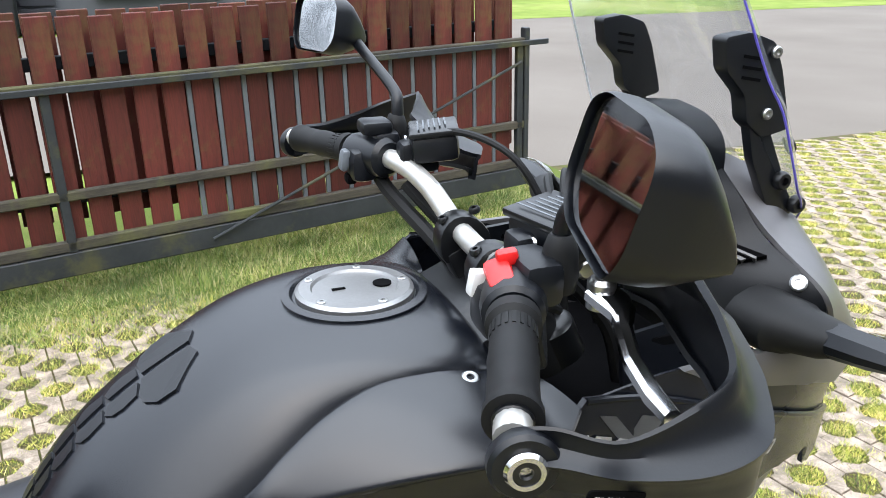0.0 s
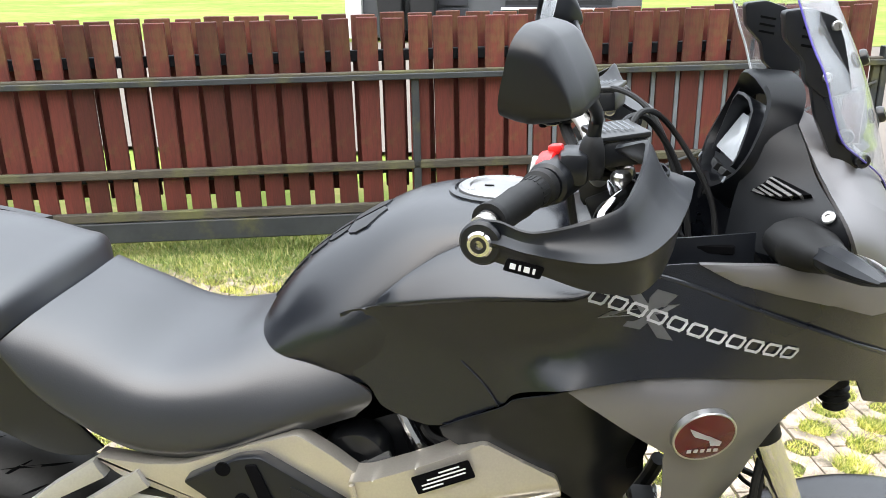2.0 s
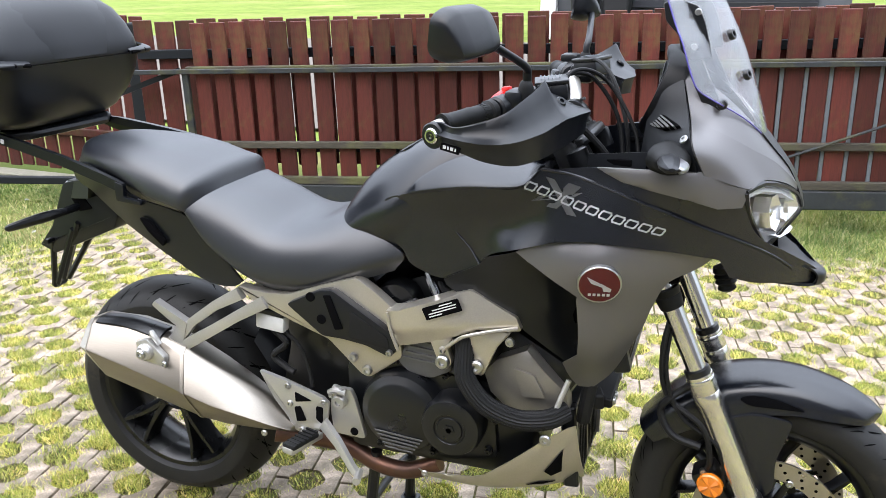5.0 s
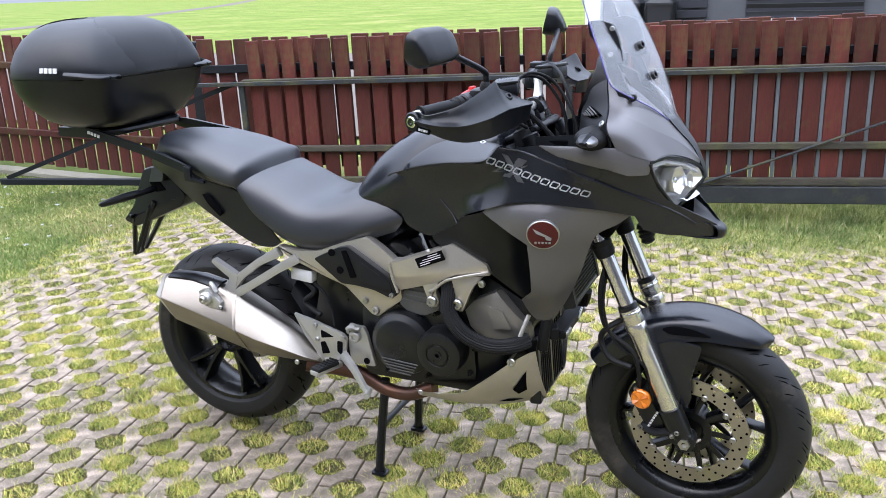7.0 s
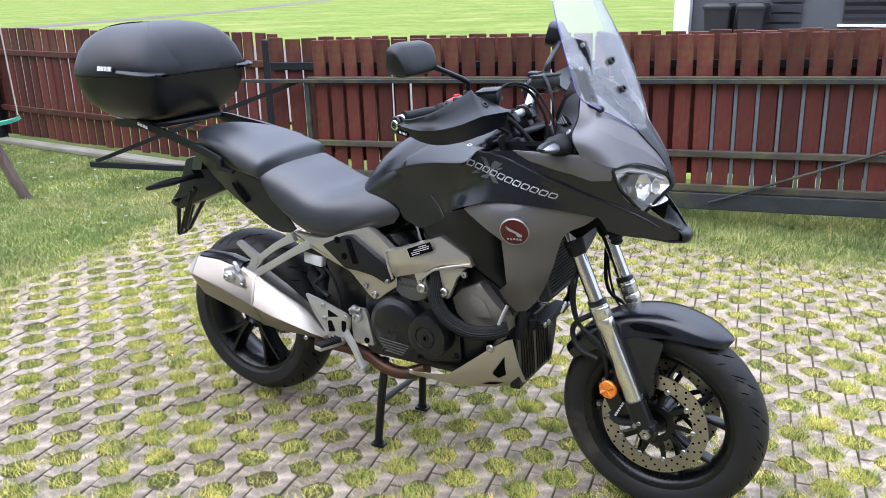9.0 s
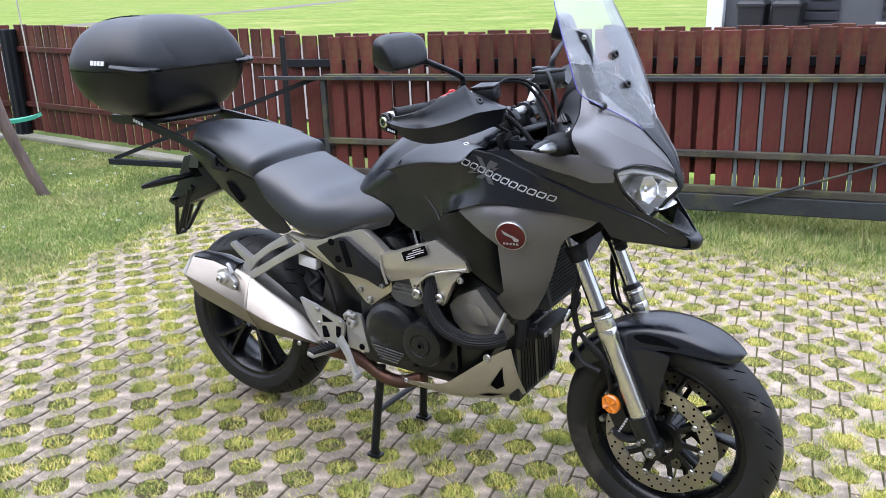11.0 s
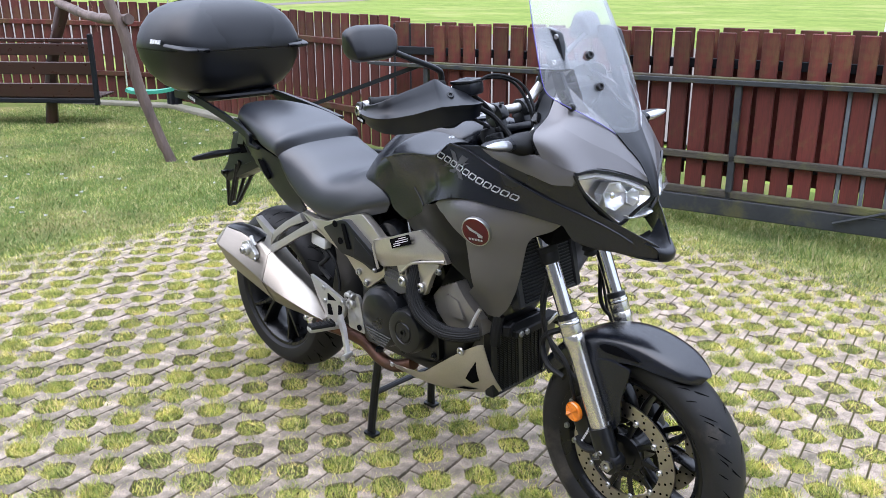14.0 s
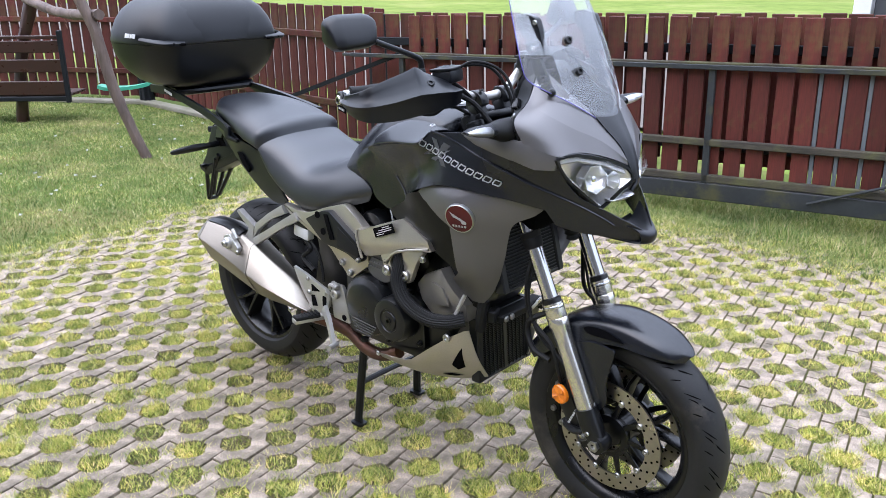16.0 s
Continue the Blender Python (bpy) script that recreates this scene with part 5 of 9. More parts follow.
TAIL = surface_through([(-0.19, 0.93, -0.085), (-0.14, 0.985, -0.125), (0.03, 0.93, -0.165), (0.19, 0.895, -0.170), (0.32, 0.75, -0.175), (0.22, 0.735, -0.165), (0.10, 0.79, -0.150), (-0.06, 0.86, -0.115)])
TAIL_EDGE = [(-0.205, 0.945), (-0.165, 0.985), (-0.10, 0.985), (-0.01, 0.955), (0.06, 0.922), (0.185, 0.893), (0.255, 0.835), (0.335, 0.748), (0.30, 0.730), (0.226, 0.733), (0.102, 0.785), (-0.056, 0.856), (-0.134, 0.903), (-0.19, 0.920)]
bm = both_sides(lambda b: shell(b, fair(TAIL_EDGE), TAIL, 0.008, 0.02, 0.003))
pieces("tail_panel", bm, "plastic", bike, "black plastic tail panels", surface=TAIL)
# the tail panel's shaded recess, as a dark plate instead of depth
bm = bmesh.new()
for s in (-1, 1):
    side_slab(bm, rounded([(0.055, 0.875), (0.085, 0.870), (0.125, 0.822), (0.115, 0.808), (0.075, 0.845)], 0.006), s * 0.163, 0.010, 0.002)
pieces("tail_recess", bm, "tread", bike)
bm = bmesh.new()
loft(bm, [[(x, y * w, z + dz) for y, dz in ((-1, 0), (-0.7, h), (0.7, h), (1, 0), (0.7, -0.05), (-0.7, -0.05))] for x, w, z, h in ((-0.255, 0.030, 0.935, 0.012), (-0.22, 0.055, 0.935, 0.02), (-0.10, 0.09, 0.955, 0.03), (0.10, 0.12, 0.905, 0.03), (0.3, 0.12, 0.80, 0.05), (0.45, 0.12, 0.74, 0.06))])
part("tail_core", bm, "plastic", bike)
bm = bmesh.new()
loft(bm, [[(x, y * w, z + h) for y, h in ((-1, -0.024), (-0.85, 0.022), (0.85, 0.022), (1, -0.024))] for x, w, z in ((-0.278, 0.040, 0.888), (-0.24, 0.056, 0.893), (-0.18, 0.074, 0.902))])
part("tail_housing", bm, "plastic", bike)
bm = bmesh.new()
loft(bm, [[(x, y * w, z + h) for y, h in ((-1, -0.014), (-0.85, 0.016), (0.85, 0.016), (1, -0.014))] for x, w, z in ((-0.294, 0.024, 0.889), (-0.288, 0.036, 0.889), (-0.276, 0.041, 0.889))])
part("tail_light", bm, "red_lens", bike, "small red tail light")

# rack under the case
bm = bmesh.new()
for s in (-1, 1):
    rows = []
    for x, y, z in ((-0.365, 0.175, 1.052), (-0.28, 0.165, 1.030), (-0.15, 0.160, 0.996), (-0.03, 0.165, 0.962), (0.028, 0.170, 0.944)):
        rows.append([(x, s * (y - 0.006), z - 0.013), (x, s * (y + 0.006), z - 0.013), (x, s * (y + 0.006), z + 0.013), (x, s * (y - 0.006), z + 0.013)])
    loft(bm, rows)
pieces("rack_arm", bm, "plastic", bike, "black steel rack arms")
bm = bmesh.new()
for s in (-1, 1):
    rows = []
    for x, y, z, h in ((-0.27, 0.140, 1.050, 0.010), (-0.23, 0.146, 1.046, 0.014), (-0.10, 0.166, 1.022, 0.017), (0.0, 0.186, 0.998, 0.015), (0.055, 0.196, 0.984, 0.010), (0.072, 0.199, 0.980, 0.004)):
        rows.append([(x, s * (y - 0.013), z - h), (x, s * (y + 0.013), z - h), (x, s * (y + 0.013), z + 0.002), (x, s * (y - 0.013), z + 0.006)])
    if s > 0:
        loft(bm, rows)
part("grab_rail", bm, "plastic", bike)
bm = bmesh.new()
for s in (-1, 1):
    side_slab(bm, rounded([(0.005, 0.962), (0.030, 0.955), (0.028, 0.925), (0.075, 0.918), (0.075, 0.908), (0.005, 0.915)], 0.006), s * 0.172, 0.012, 0.002)
pieces("rack_foot", bm, "plastic", bike)
bm = bmesh.new()
rows = []
for k in range(9):
    y = -0.150 + 0.30 * k / 8
    front = -0.268 + 0.20 * y - (0.03 if k in (0, 8) else 0.0)
    top = 1.060 + 0.03 * y
    rows.append([(-0.52, y, top), (front - 0.012, y, top), (front - 0.002, y, top - 0.006), (front, y, top - 0.014), (front - 0.006, y, top - 0.024), (front - 0.03, y, top - 0.030), (-0.52, y, top - 0.030)])
loft(bm, rows)
part("rack_plate", bm, "plastic", bike, "black rack plate")
bm = bmesh.new()
for k in range(4):
    box(bm, (-0.352 + 0.013 * k, -0.183, 1.050 - 0.0035 * k), (0.009, 0.002, 0.010), pose(0, 0, 0, 0, 12, 0))
pieces("rack_mark", bm, "white", bike)

# number plate holder and rear indicators
bm = bmesh.new()
side_slab(bm, rounded([(-0.285, 0.905), (-0.205, 0.925), (-0.118, 0.828), (-0.135, 0.792), (-0.348, 0.702), (-0.400, 0.722), (-0.345, 0.782), (-0.322, 0.830)], 0.010), 0.0, 0.092, 0.006)
part("plate_arm", bm, "plastic", bike, "black plastic plate carrier")
# dark plates for the shade in the carrier's recesses
bm = bmesh.new()
for s in (-1, 1):
    side_slab(bm, rounded([(-0.262, 0.868), (-0.222, 0.876), (-0.195, 0.842), (-0.240, 0.832)], 0.006), s * 0.047, 0.003, 0.001)
pieces("carrier_recess", bm, "tread", bike)
bm = bmesh.new()
for a, b in (((-0.35, -0.045, 0.745), (-0.400, -0.018, 0.592)), ((-0.35, 0.045, 0.745), (-0.400, 0.018, 0.592)), ((-0.27, -0.05, 0.78), (-0.385, -0.020, 0.602)), ((-0.25, -0.05, 0.80), (-0.36, -0.02, 0.62)),
             ((-0.400, -0.018, 0.592), (-0.400, 0.018, 0.592)), ((-0.35, -0.07, 0.742), (-0.35, 0.07, 0.742)), ((-0.27, 0.05, 0.78), (-0.385, 0.020, 0.602))):
    tube(bm, [a, b], 0.008, 6)
part("plate_frame", bm, "plastic", bike, "open black plate frame")
for s in (-1, 1):
    bm = bmesh.new()
    tube(bm, [(-0.24, s * 0.03, 0.845), (-0.25, s * 0.09, 0.842)], 0.011, 8)
    tube(bm, [(-0.245, s * 0.085, 0.842), (-0.275, s * 0.13, 0.836), (-0.335, s * 0.185, 0.818), (-0.345, s * 0.195, 0.814)], [0.011, 0.017, 0.012, 0.004], 10, 4, 0.8)
    part("rear_indicator", bm, "plastic", bike, "slim black rear indicator")


# ---- engine, frame and running gear ----
def disc_part(name, x, z, y, profile, mat, parent=bike, segments=40, label=""):
    bm = bmesh.new()
    lathe(bm, profile, pose(x, y, z) @ ACROSS, segments)
    return part(name, bm, mat, parent, label)


bm = bmesh.new()                                    # dark mass of crankcase, airbox and swingarm
box(bm, (0.80, 0, 0.46), (0.46, 0.30, 0.24), None, 0.03, 2)
box(bm, (0.98, 0, 0.56), (0.20, 0.26, 0.24), pose(0, 0, 0, 0, 30, 0), 0.02, 2)
box(bm, (0.72, 0, 0.66), (0.34, 0.20, 0.22), pose(0, 0, 0, 0, -20, 0), 0.02, 2)
pieces("crankcase", bm, "engine", bike, "black engine block")
bm = bmesh.new()
box(bm, (1.05, 0, 0.93), (0.52, 0.26, 0.16), pose(0, 0, 0, 0, 4, 0), 0.02, 2)
box(bm, (0.95, 0, 0.82), (0.36, 0.26, 0.20), None, 0.03, 2)
part("airbox", bm, "tread", bike)
bm = bmesh.new()
side_slab(bm, rounded([(0.30, 0.80), (0.56, 0.80), (0.66, 0.70), (0.60, 0.42), (0.50, 0.36), (0.38, 0.44), (0.42, 0.60)], 0.03), 0.0, 0.24, 0.01)
part("mid_cover", bm, "engine", bike)
bm = bmesh.new()
tube(bm, [(0.60, 0.10, 0.46), (0.35, 0.13, 0.42), (0.10, 0.13, 0.36), (0.0, 0.12, RZ)], [0.05, 0.055, 0.06, 0.075], 12, 5)
part("swingarm", bm, "engine", bike, "black single-sided swingarm")
bm = bmesh.new()                                    # hugger over the rear tyre
patch(bm, [[(0.30 + 0.02, 0, 0.60), (0.30, -0.06, 0.585), (0.29, -0.085, 0.55)], [(0.37, 0, 0.52), (0.355, -0.06, 0.51), (0.335, -0.09, 0.485)], [(0.395, 0, 0.43), (0.38, -0.06, 0.43), (0.355, -0.09, 0.42)]], 4, 0.004, both=True)
part("hugger", bm, "plastic", bike)

# covers on the right of the engine
disc_part("clutch_cover", 0.735, 0.494, -0.150, [(0.098, 0), (0.098, 0.040), (0.092, 0.056), (0.078, 0.064), (0.072, 0.068), (0, 0.070)], "engine", label="round black clutch cover")
bm = bmesh.new()
for k in range(5):
    box(bm, (0.735, -0.221, 0.448 - 0.009 * k), (0.115 - 0.012 * k, 0.003, 0.003), pose(0, 0, 0, 0, 4, 0))
pieces("clutch_rib", bm, "engine_grey", bike)
disc_part("ignition_cover", 0.858, 0.490, -0.150, [(0.070, 0), (0.070, 0.062), (0.064, 0.076), (0.052, 0.080), (0.036, 0.080), (0.034, 0.077), (0.030, 0.077), (0.028, 0.081), (0, 0.081)], "engine", label="smaller round black engine cover")
disc_part("oil_plug", 0.858, 0.490, -0.230, [(0.013, 0), (0.013, 0.004), (0.007, 0.004), (0.007, 0.001), (0, 0.001)], "engine", segments=6)
bm = bmesh.new()
side_slab(bm, rounded([(0.655, 0.585), (0.75, 0.612), (0.86, 0.585), (0.94, 0.55), (0.95, 0.40), (0.84, 0.375), (0.66, 0.380), (0.635, 0.44)], 0.02), -0.145, 0.05, 0.006)
part("cover_flange", bm, "engine", bike)
bm = bmesh.new()
for x, z in ((0.665, 0.588), (0.715, 0.606), (0.775, 0.600), (0.83, 0.588), (0.893, 0.578), (0.945, 0.50), (0.93, 0.42), (0.80, 0.392), (0.67, 0.39), (0.645, 0.45)):
    lathe(bm, [(0.010, 0), (0.010, 0.012), (0, 0.012)], pose(x, -0.165, z) @ ACROSS, 12)
    bolt(bm, (x, -0.176, z), (0, -1, 0), 0.007, 0.008)
pieces("cover_bolt", bm, "engine", bike)
bm = bmesh.new()                                    # cast pipe across the top of the covers
tube(bm, [(0.70, -0.155, 0.612), (0.76, -0.165, 0.622), (0.82, -0.165, 0.610), (0.87, -0.16, 0.590)], 0.010, 8, 4)
part("oil_pipe", bm, "engine_grey", bike)
bm = bmesh.new()
CYL = surface_through([(0.93, 0.63, -0.165), (1.0, 0.665, -0.170), (1.09, 0.58, -0.160), (0.98, 0.51, -0.160), (1.02, 0.60, -0.178)])
shell(bm, [(0.915, 0.605), (0.945, 0.640), (1.010, 0.672), (1.095, 0.580), (1.098, 0.532), (1.060, 0.510), (0.975, 0.520), (0.930, 0.560)], CYL, 0.05, 0.02, 0.004)
part("cylinder_cover", bm, "casting", bike, "grey cast cylinder cover")
bm = bmesh.new()
side_slab(bm, rounded([(0.985, 0.635), (1.030, 0.625), (1.055, 0.575), (1.005, 0.570)], 0.006), -0.178, 0.008, 0.002)
part("cover_step", bm, "casting", bike)
bm = bmesh.new()                                    # ribbed hose
line = curve_points([(0.884, -0.190, 0.700), (0.886, -0.205, 0.660), (0.893, -0.220, 0.615), (0.935, -0.225, 0.565), (1.000, -0.215, 0.536), (1.062, -0.200, 0.537), (1.098, -0.165, 0.545)], 30)
rings = []
side = Vector((0, 1, 0))
for i, p in enumerate(line):
    ahead = (line[min(i + 1, len(line) - 1)] - line[max(i - 1, 0)]).normalized()
    side = (side - ahead * side.dot(ahead)).normalized()
    up = ahead.cross(side)
    r = 0.0205
    rings.append([p + side * (math.cos(a) * (r + d)) + up * (math.sin(a) * (r + d)) for a, d in [(2 * math.pi * k / 40, 0.0009 if k % 2 else -0.0007) for k in range(40)]])
loft(bm, rings)
part("ribbed_hose", bm, "rubber", bike, "ribbed black coolant hose")
bm = bmesh.new()
side_slab(bm, rounded([(0.722, 0.612), (0.748, 0.668), (0.800, 0.690), (0.846, 0.664), (0.850, 0.606), (0.800, 0.580), (0.748, 0.588)], 0.012), -0.160, 0.05, 0.006)
head = part("cylinder_head", bm, "engine_grey", bike, "dark grey cast cylinder head")
bm = bmesh.new()
for k in range(4):
    side_slab(bm, [(0.735 + 0.010 * k, 0.624 + 0.014 * k), (0.842, 0.618 + 0.014 * k), (0.842, 0.622 + 0.014 * k), (0.735 + 0.010 * k, 0.628 + 0.014 * k)], -0.187, 0.006, 0)
pieces("cooling_rib", bm, "engine_grey", head)
bm = bmesh.new()
lathe(bm, [(0.052, 0), (0.052, 0.030), (0.046, 0.040), (0.020, 0.043), (0.018, 0.038), (0, 0.038)], pose(0.705, -0.105, 0.728) @ ACROSS, 36)
starter = part("starter_cover", bm, "engine", bike, "round black cover under the tank")
bm = bmesh.new()
side_slab(bm, rounded([(0.655, 0.700), (0.668, 0.690), (0.762, 0.738), (0.756, 0.752)], 0.004), -0.148, 0.010, 0.002)
part("cover_strap", bm, "engine_grey", starter)
bm = bmesh.new()
tube(bm, [(0.772, -0.115, 0.800), (0.795, -0.130, 0.765), (0.822, -0.140, 0.728)], 0.011, 10, 5)
part("coolant_tube", bm, "chrome", bike)
bm = bmesh.new()
tube(bm, [(0.63, -0.11, 0.775), (0.655, -0.125, 0.742), (0.700, -0.140, 0.705), (0.760, -0.140, 0.690)], 0.006, 8, 6)
tube(bm, [(0.80, -0.12, 0.79), (0.82, -0.135, 0.772), (0.86, -0.14, 0.765)], 0.008, 8, 6)
tube(bm, [(0.615, -0.10, 0.70), (0.60, -0.12, 0.66), (0.62, -0.13, 0.62), (0.66, -0.13, 0.60)], 0.007, 8, 6)
pieces("wiring_loom", bm, "rubber", bike)

# frame
bm = bmesh.new()
FRAME_TOP = surface_through([(0.72, 0.73, -0.212), (0.90, 0.80, -0.202), (1.0, 0.75, -0.205), (0.73, 0.66, -0.214), (0.92, 0.72, -0.216), (0.85, 0.74, -0.218)])


def FRAME(x, z):
    """The beam breaks inwards below a crease."""
    return FRAME_TOP(x, z) + 0.38 * max(0, 0.700 + 0.20 * (x - 0.735) - z)


shell(bm, rounded([(0.706, 0.738), (0.735, 0.742), (0.897, 0.806), (0.995, 0.758), (1.004, 0.728), (0.962, 0.722), (0.915, 0.725), (0.835, 0.688), (0.735, 0.655), (0.722, 0.662)], 0.006), FRAME, 0.05, 0.012, 0.003)
mirror_y(bm)
pieces("frame_beam", bm, "frame_gold", bike, "champagne aluminium frame beams", surface=FRAME)
bm = bmesh.new()
tube(bm, [(0.842, -0.219, 0.672), (0.88, -0.220, 0.705), (0.905, -0.221, 0.716), (0.95, -0.214, 0.728), (1.0, -0.204, 0.738)], 0.0042, 8, 5)
tube(bm, [(0.714, -0.214, 0.738), (0.722, -0.216, 0.70), (0.738, -0.216, 0.655)], 0.004, 6, 4)
pieces("weld_line", bm, "frame_gold", bike)
bm = bmesh.new()
side_slab(bm, rounded([(0.806, 0.690), (0.860, 0.700), (0.848, 0.668), (0.858, 0.640), (0.848, 0.622), (0.828, 0.620), (0.822, 0.648)], 0.006), -0.197, 0.02, 0.003)
side_slab(bm, rounded([(0.895, 0.715), (0.955, 0.728), (0.985, 0.725), (0.955, 0.688), (0.935, 0.640), (0.925, 0.618), (0.905, 0.622), (0.902, 0.660)], 0.006), -0.197, 0.02, 0.003)
mirror_y(bm)
pieces("engine_hanger", bm, "frame_gold", bike)
REARF = [(0.325, 0.742), (0.40, 0.734), (0.463, 0.738), (0.551, 0.772), (0.632, 0.797), (0.680, 0.766), (0.728, 0.728), (0.732, 0.660), (0.735, 0.622), (0.654, 0.560), (0.634, 0.566), (0.557, 0.640), (0.464, 0.672), (0.36, 0.712)]
bm = bmesh.new()
side_slab(bm, rounded(REARF, 0.01), -0.172, 0.03, 0.004)
mirror_y(bm)
pieces("rear_frame", bm, "frame_gold", bike, "champagne rear frame plate")
bm = bmesh.new()
COVER = [(0.465, 0.723), (0.548, 0.764), (0.582, 0.770), (0.650, 0.728), (0.724, 0.683), (0.730, 0.643), (0.712, 0.629), (0.658, 0.649), (0.603, 0.656), (0.552, 0.657)]
side_slab(bm, rounded(COVER, 0.01), -0.196, 0.024, 0.004)
frame_cover = part("frame_cover", bm, "plastic", bike, "textured black frame cover")
# slot and round holes as dark plates that imitate their shade
bm = bmesh.new()
side_slab(bm, rounded([(0.561, 0.757), (0.578, 0.759), (0.606, 0.682), (0.586, 0.678)], 0.004), -0.209, 0.005, 0.001)
for x, z in ((0.529, 0.748), (0.553, 0.698)):
    lathe(bm, [(0.011, 0), (0.011, 0.003), (0, 0.003)], pose(x, -0.207, z) @ ACROSS, 16)
pieces("slot", bm, "tread", frame_cover)
bm = bmesh.new()
side_slab(bm, rounded([(0.625, 0.728), (0.712, 0.676), (0.716, 0.648), (0.665, 0.656), (0.618, 0.664)], 0.006), -0.209, 0.003, 0.001)
part("grip_pad", bm, "rubber", frame_cover)
bm = bmesh.new()
for x, y, z, r in ((0.618, -0.188, 0.607, 0.011), (0.651, -0.188, 0.580, 0.012), (0.716, -0.209, 0.642, 0.008), (0.838, -0.209, 0.640, 0.016), (0.913, -0.209, 0.640, 0.016), (0.838, -0.209, 0.668, 0.008), (0.985, -0.209, 0.708, 0.010)):
    bolt(bm, (x, y, z), (0, -1, 0), r, 0.009)
pieces("frame_bolt", bm, "steel", bike)
bm = bmesh.new()
slab(bm, rounded([(-0.042, -0.014), (0.042, -0.014), (0.042, 0.014), (-0.042, 0.014)], 0.003), 0.0016, pose(0.842, -0.2215, 0.765, 90, -22, 2))
sticker = part("type_label", bm, "tread", bike, "black sticker with white print")
bm = bmesh.new()
m = pose(0.842, -0.2225, 0.765, 90, -22, 2)
for k, (w, x) in enumerate(((0.030, 0.012), (0.056, 0.006), (0.064, 0.0), (0.030, -0.018))):
    box(bm, m @ Vector((x, 0.009 - 0.0058 * k, 0)), (w, 0.0022, 0.0006), m.to_3x3().to_4x4())
pieces("print_bar", bm, "white", sticker)

# belly pan with a triangular window, its dark inside laid on as a sheet
BELLY = surface_through([(0.79, 0.365, -0.214), (0.93, 0.375, -0.212), (1.06, 0.50, -0.200), (1.115, 0.515, -0.178), (1.13, 0.355, -0.105), (1.03, 0.335, -0.150), (0.79, 0.338, -0.195), (1.09, 0.42, -0.165)])
bm = bmesh.new()
LOW = [(0.778, 0.366), (0.790, 0.352), (0.905, 0.372), (0.930, 0.382), (1.055, 0.482), (1.105, 0.514), (1.120, 0.518), (1.108, 0.452), (1.094, 0.458), (1.062, 0.392), (1.070, 0.380), (1.084, 0.386), (1.094, 0.458), (1.108, 0.452), (1.132, 0.352), (1.105, 0.340), (1.030, 0.330), (0.785, 0.334)]
shell(bm, [p for i, p in enumerate(LOW) if i not in (7, 8, 9, 10, 11, 12, 13)], BELLY, 0.006, 0.018, 0.003)
mirror_y(bm)
pieces("belly_pan", bm, "frame_gold", bike, "champagne belly pan halves")
# no holes are cut: dark sheets imitate the shade inside them
OPENINGS = ([(1.096, 0.458), (1.056, 0.392), (1.068, 0.374), (1.090, 0.388)], [(1.015, 0.346), (1.05, 0.345), (1.075, 0.352), (1.04, 0.355)])
bm = both_sides(lambda b: [shell(b, hole, lambda x, z: BELLY(x, z) - 0.0025, 0.002, 0.008) for hole in OPENINGS])
pieces("pan_opening", bm, "tread", bike)
bm = bmesh.new()
bolt(bm, (1.062, -0.199, 0.488), (0, -1, 0), 0.013, 0.006)
bolt(bm, (0.795, -0.216, 0.360), (0, -1, 0), 0.008, 0.004)
pieces("pan_bolt", bm, "steel", bike)
bm = bmesh.new()
tube(bm, [(1.100, -0.165, 0.618), (1.085, -0.178, 0.575), (1.070, -0.190, 0.520)], 0.006, 8)
part("pan_strut", bm, "alu", bike)

# radiators
def build_radiator(name, x, z, w, h, tilt, pitch=0.009, bars=0):
    m = pose(x, 0, z, 0, tilt, 0)
    bm = bmesh.new()
    box(bm, m @ Vector((0, 0, 0)), (0.022, w, h), m.to_3x3().to_4x4(), 0.002)
    rad = part(name, bm, "core", bike, "black finned radiator")
    bm = bmesh.new()
    n = int(h / pitch)
    for k in range(n):
        box(bm, m @ Vector((0.012, 0, -h / 2 + h * (k + 0.5) / n)), (0.004, w * 0.97, pitch * 0.31), m.to_3x3().to_4x4())
    tagged(part("fin", bm, "plastic", rad), kind="stuff")
    bm = bmesh.new()
    for k in range(bars):                              # upright tubes in front of the fins, a broad one in the middle
        wide = 0.016 if k == bars // 2 else 0.0025
        box(bm, m @ Vector((0.0145, w * ((k + 0.5) / bars - 0.5), 0)), (0.004, wide, h), m.to_3x3().to_4x4(), 0.0005)
    if bars:
        pieces("core_bar", bm, "plastic", rad)
    bm = bmesh.new()
    for s in (-1, 1):
        box(bm, m @ Vector((0, s * (w / 2 + 0.012), 0)), (0.034, 0.026, h + 0.02), m.to_3x3().to_4x4(), 0.004)
    for s in (-1, 1):
        box(bm, m @ Vector((0, 0, s * (h / 2 + 0.004))), (0.03, w, 0.010), m.to_3x3().to_4x4(), 0.002)
    pieces("tank_end", bm, "plastic", rad)


build_radiator("lower_radiator", 1.100, 0.432, 0.20, 0.18, -4, 0.0055, 11)
build_radiator("upper_radiator", 1.178, 0.745, 0.23, 0.20, -14)
bm = bmesh.new()
box(bm, (1.160, 0.0, 0.542), (0.045, 0.20, 0.024), None, 0.004)
box(bm, (1.150, -0.10, 0.552), (0.025, 0.045, 0.035), pose(0, 0, 0, 0, 0, 20), 0.004)
tube(bm, [(1.14, -0.13, 0.60), (1.135, -0.135, 0.56), (1.128, -0.13, 0.51)], 0.016, 10, 4)
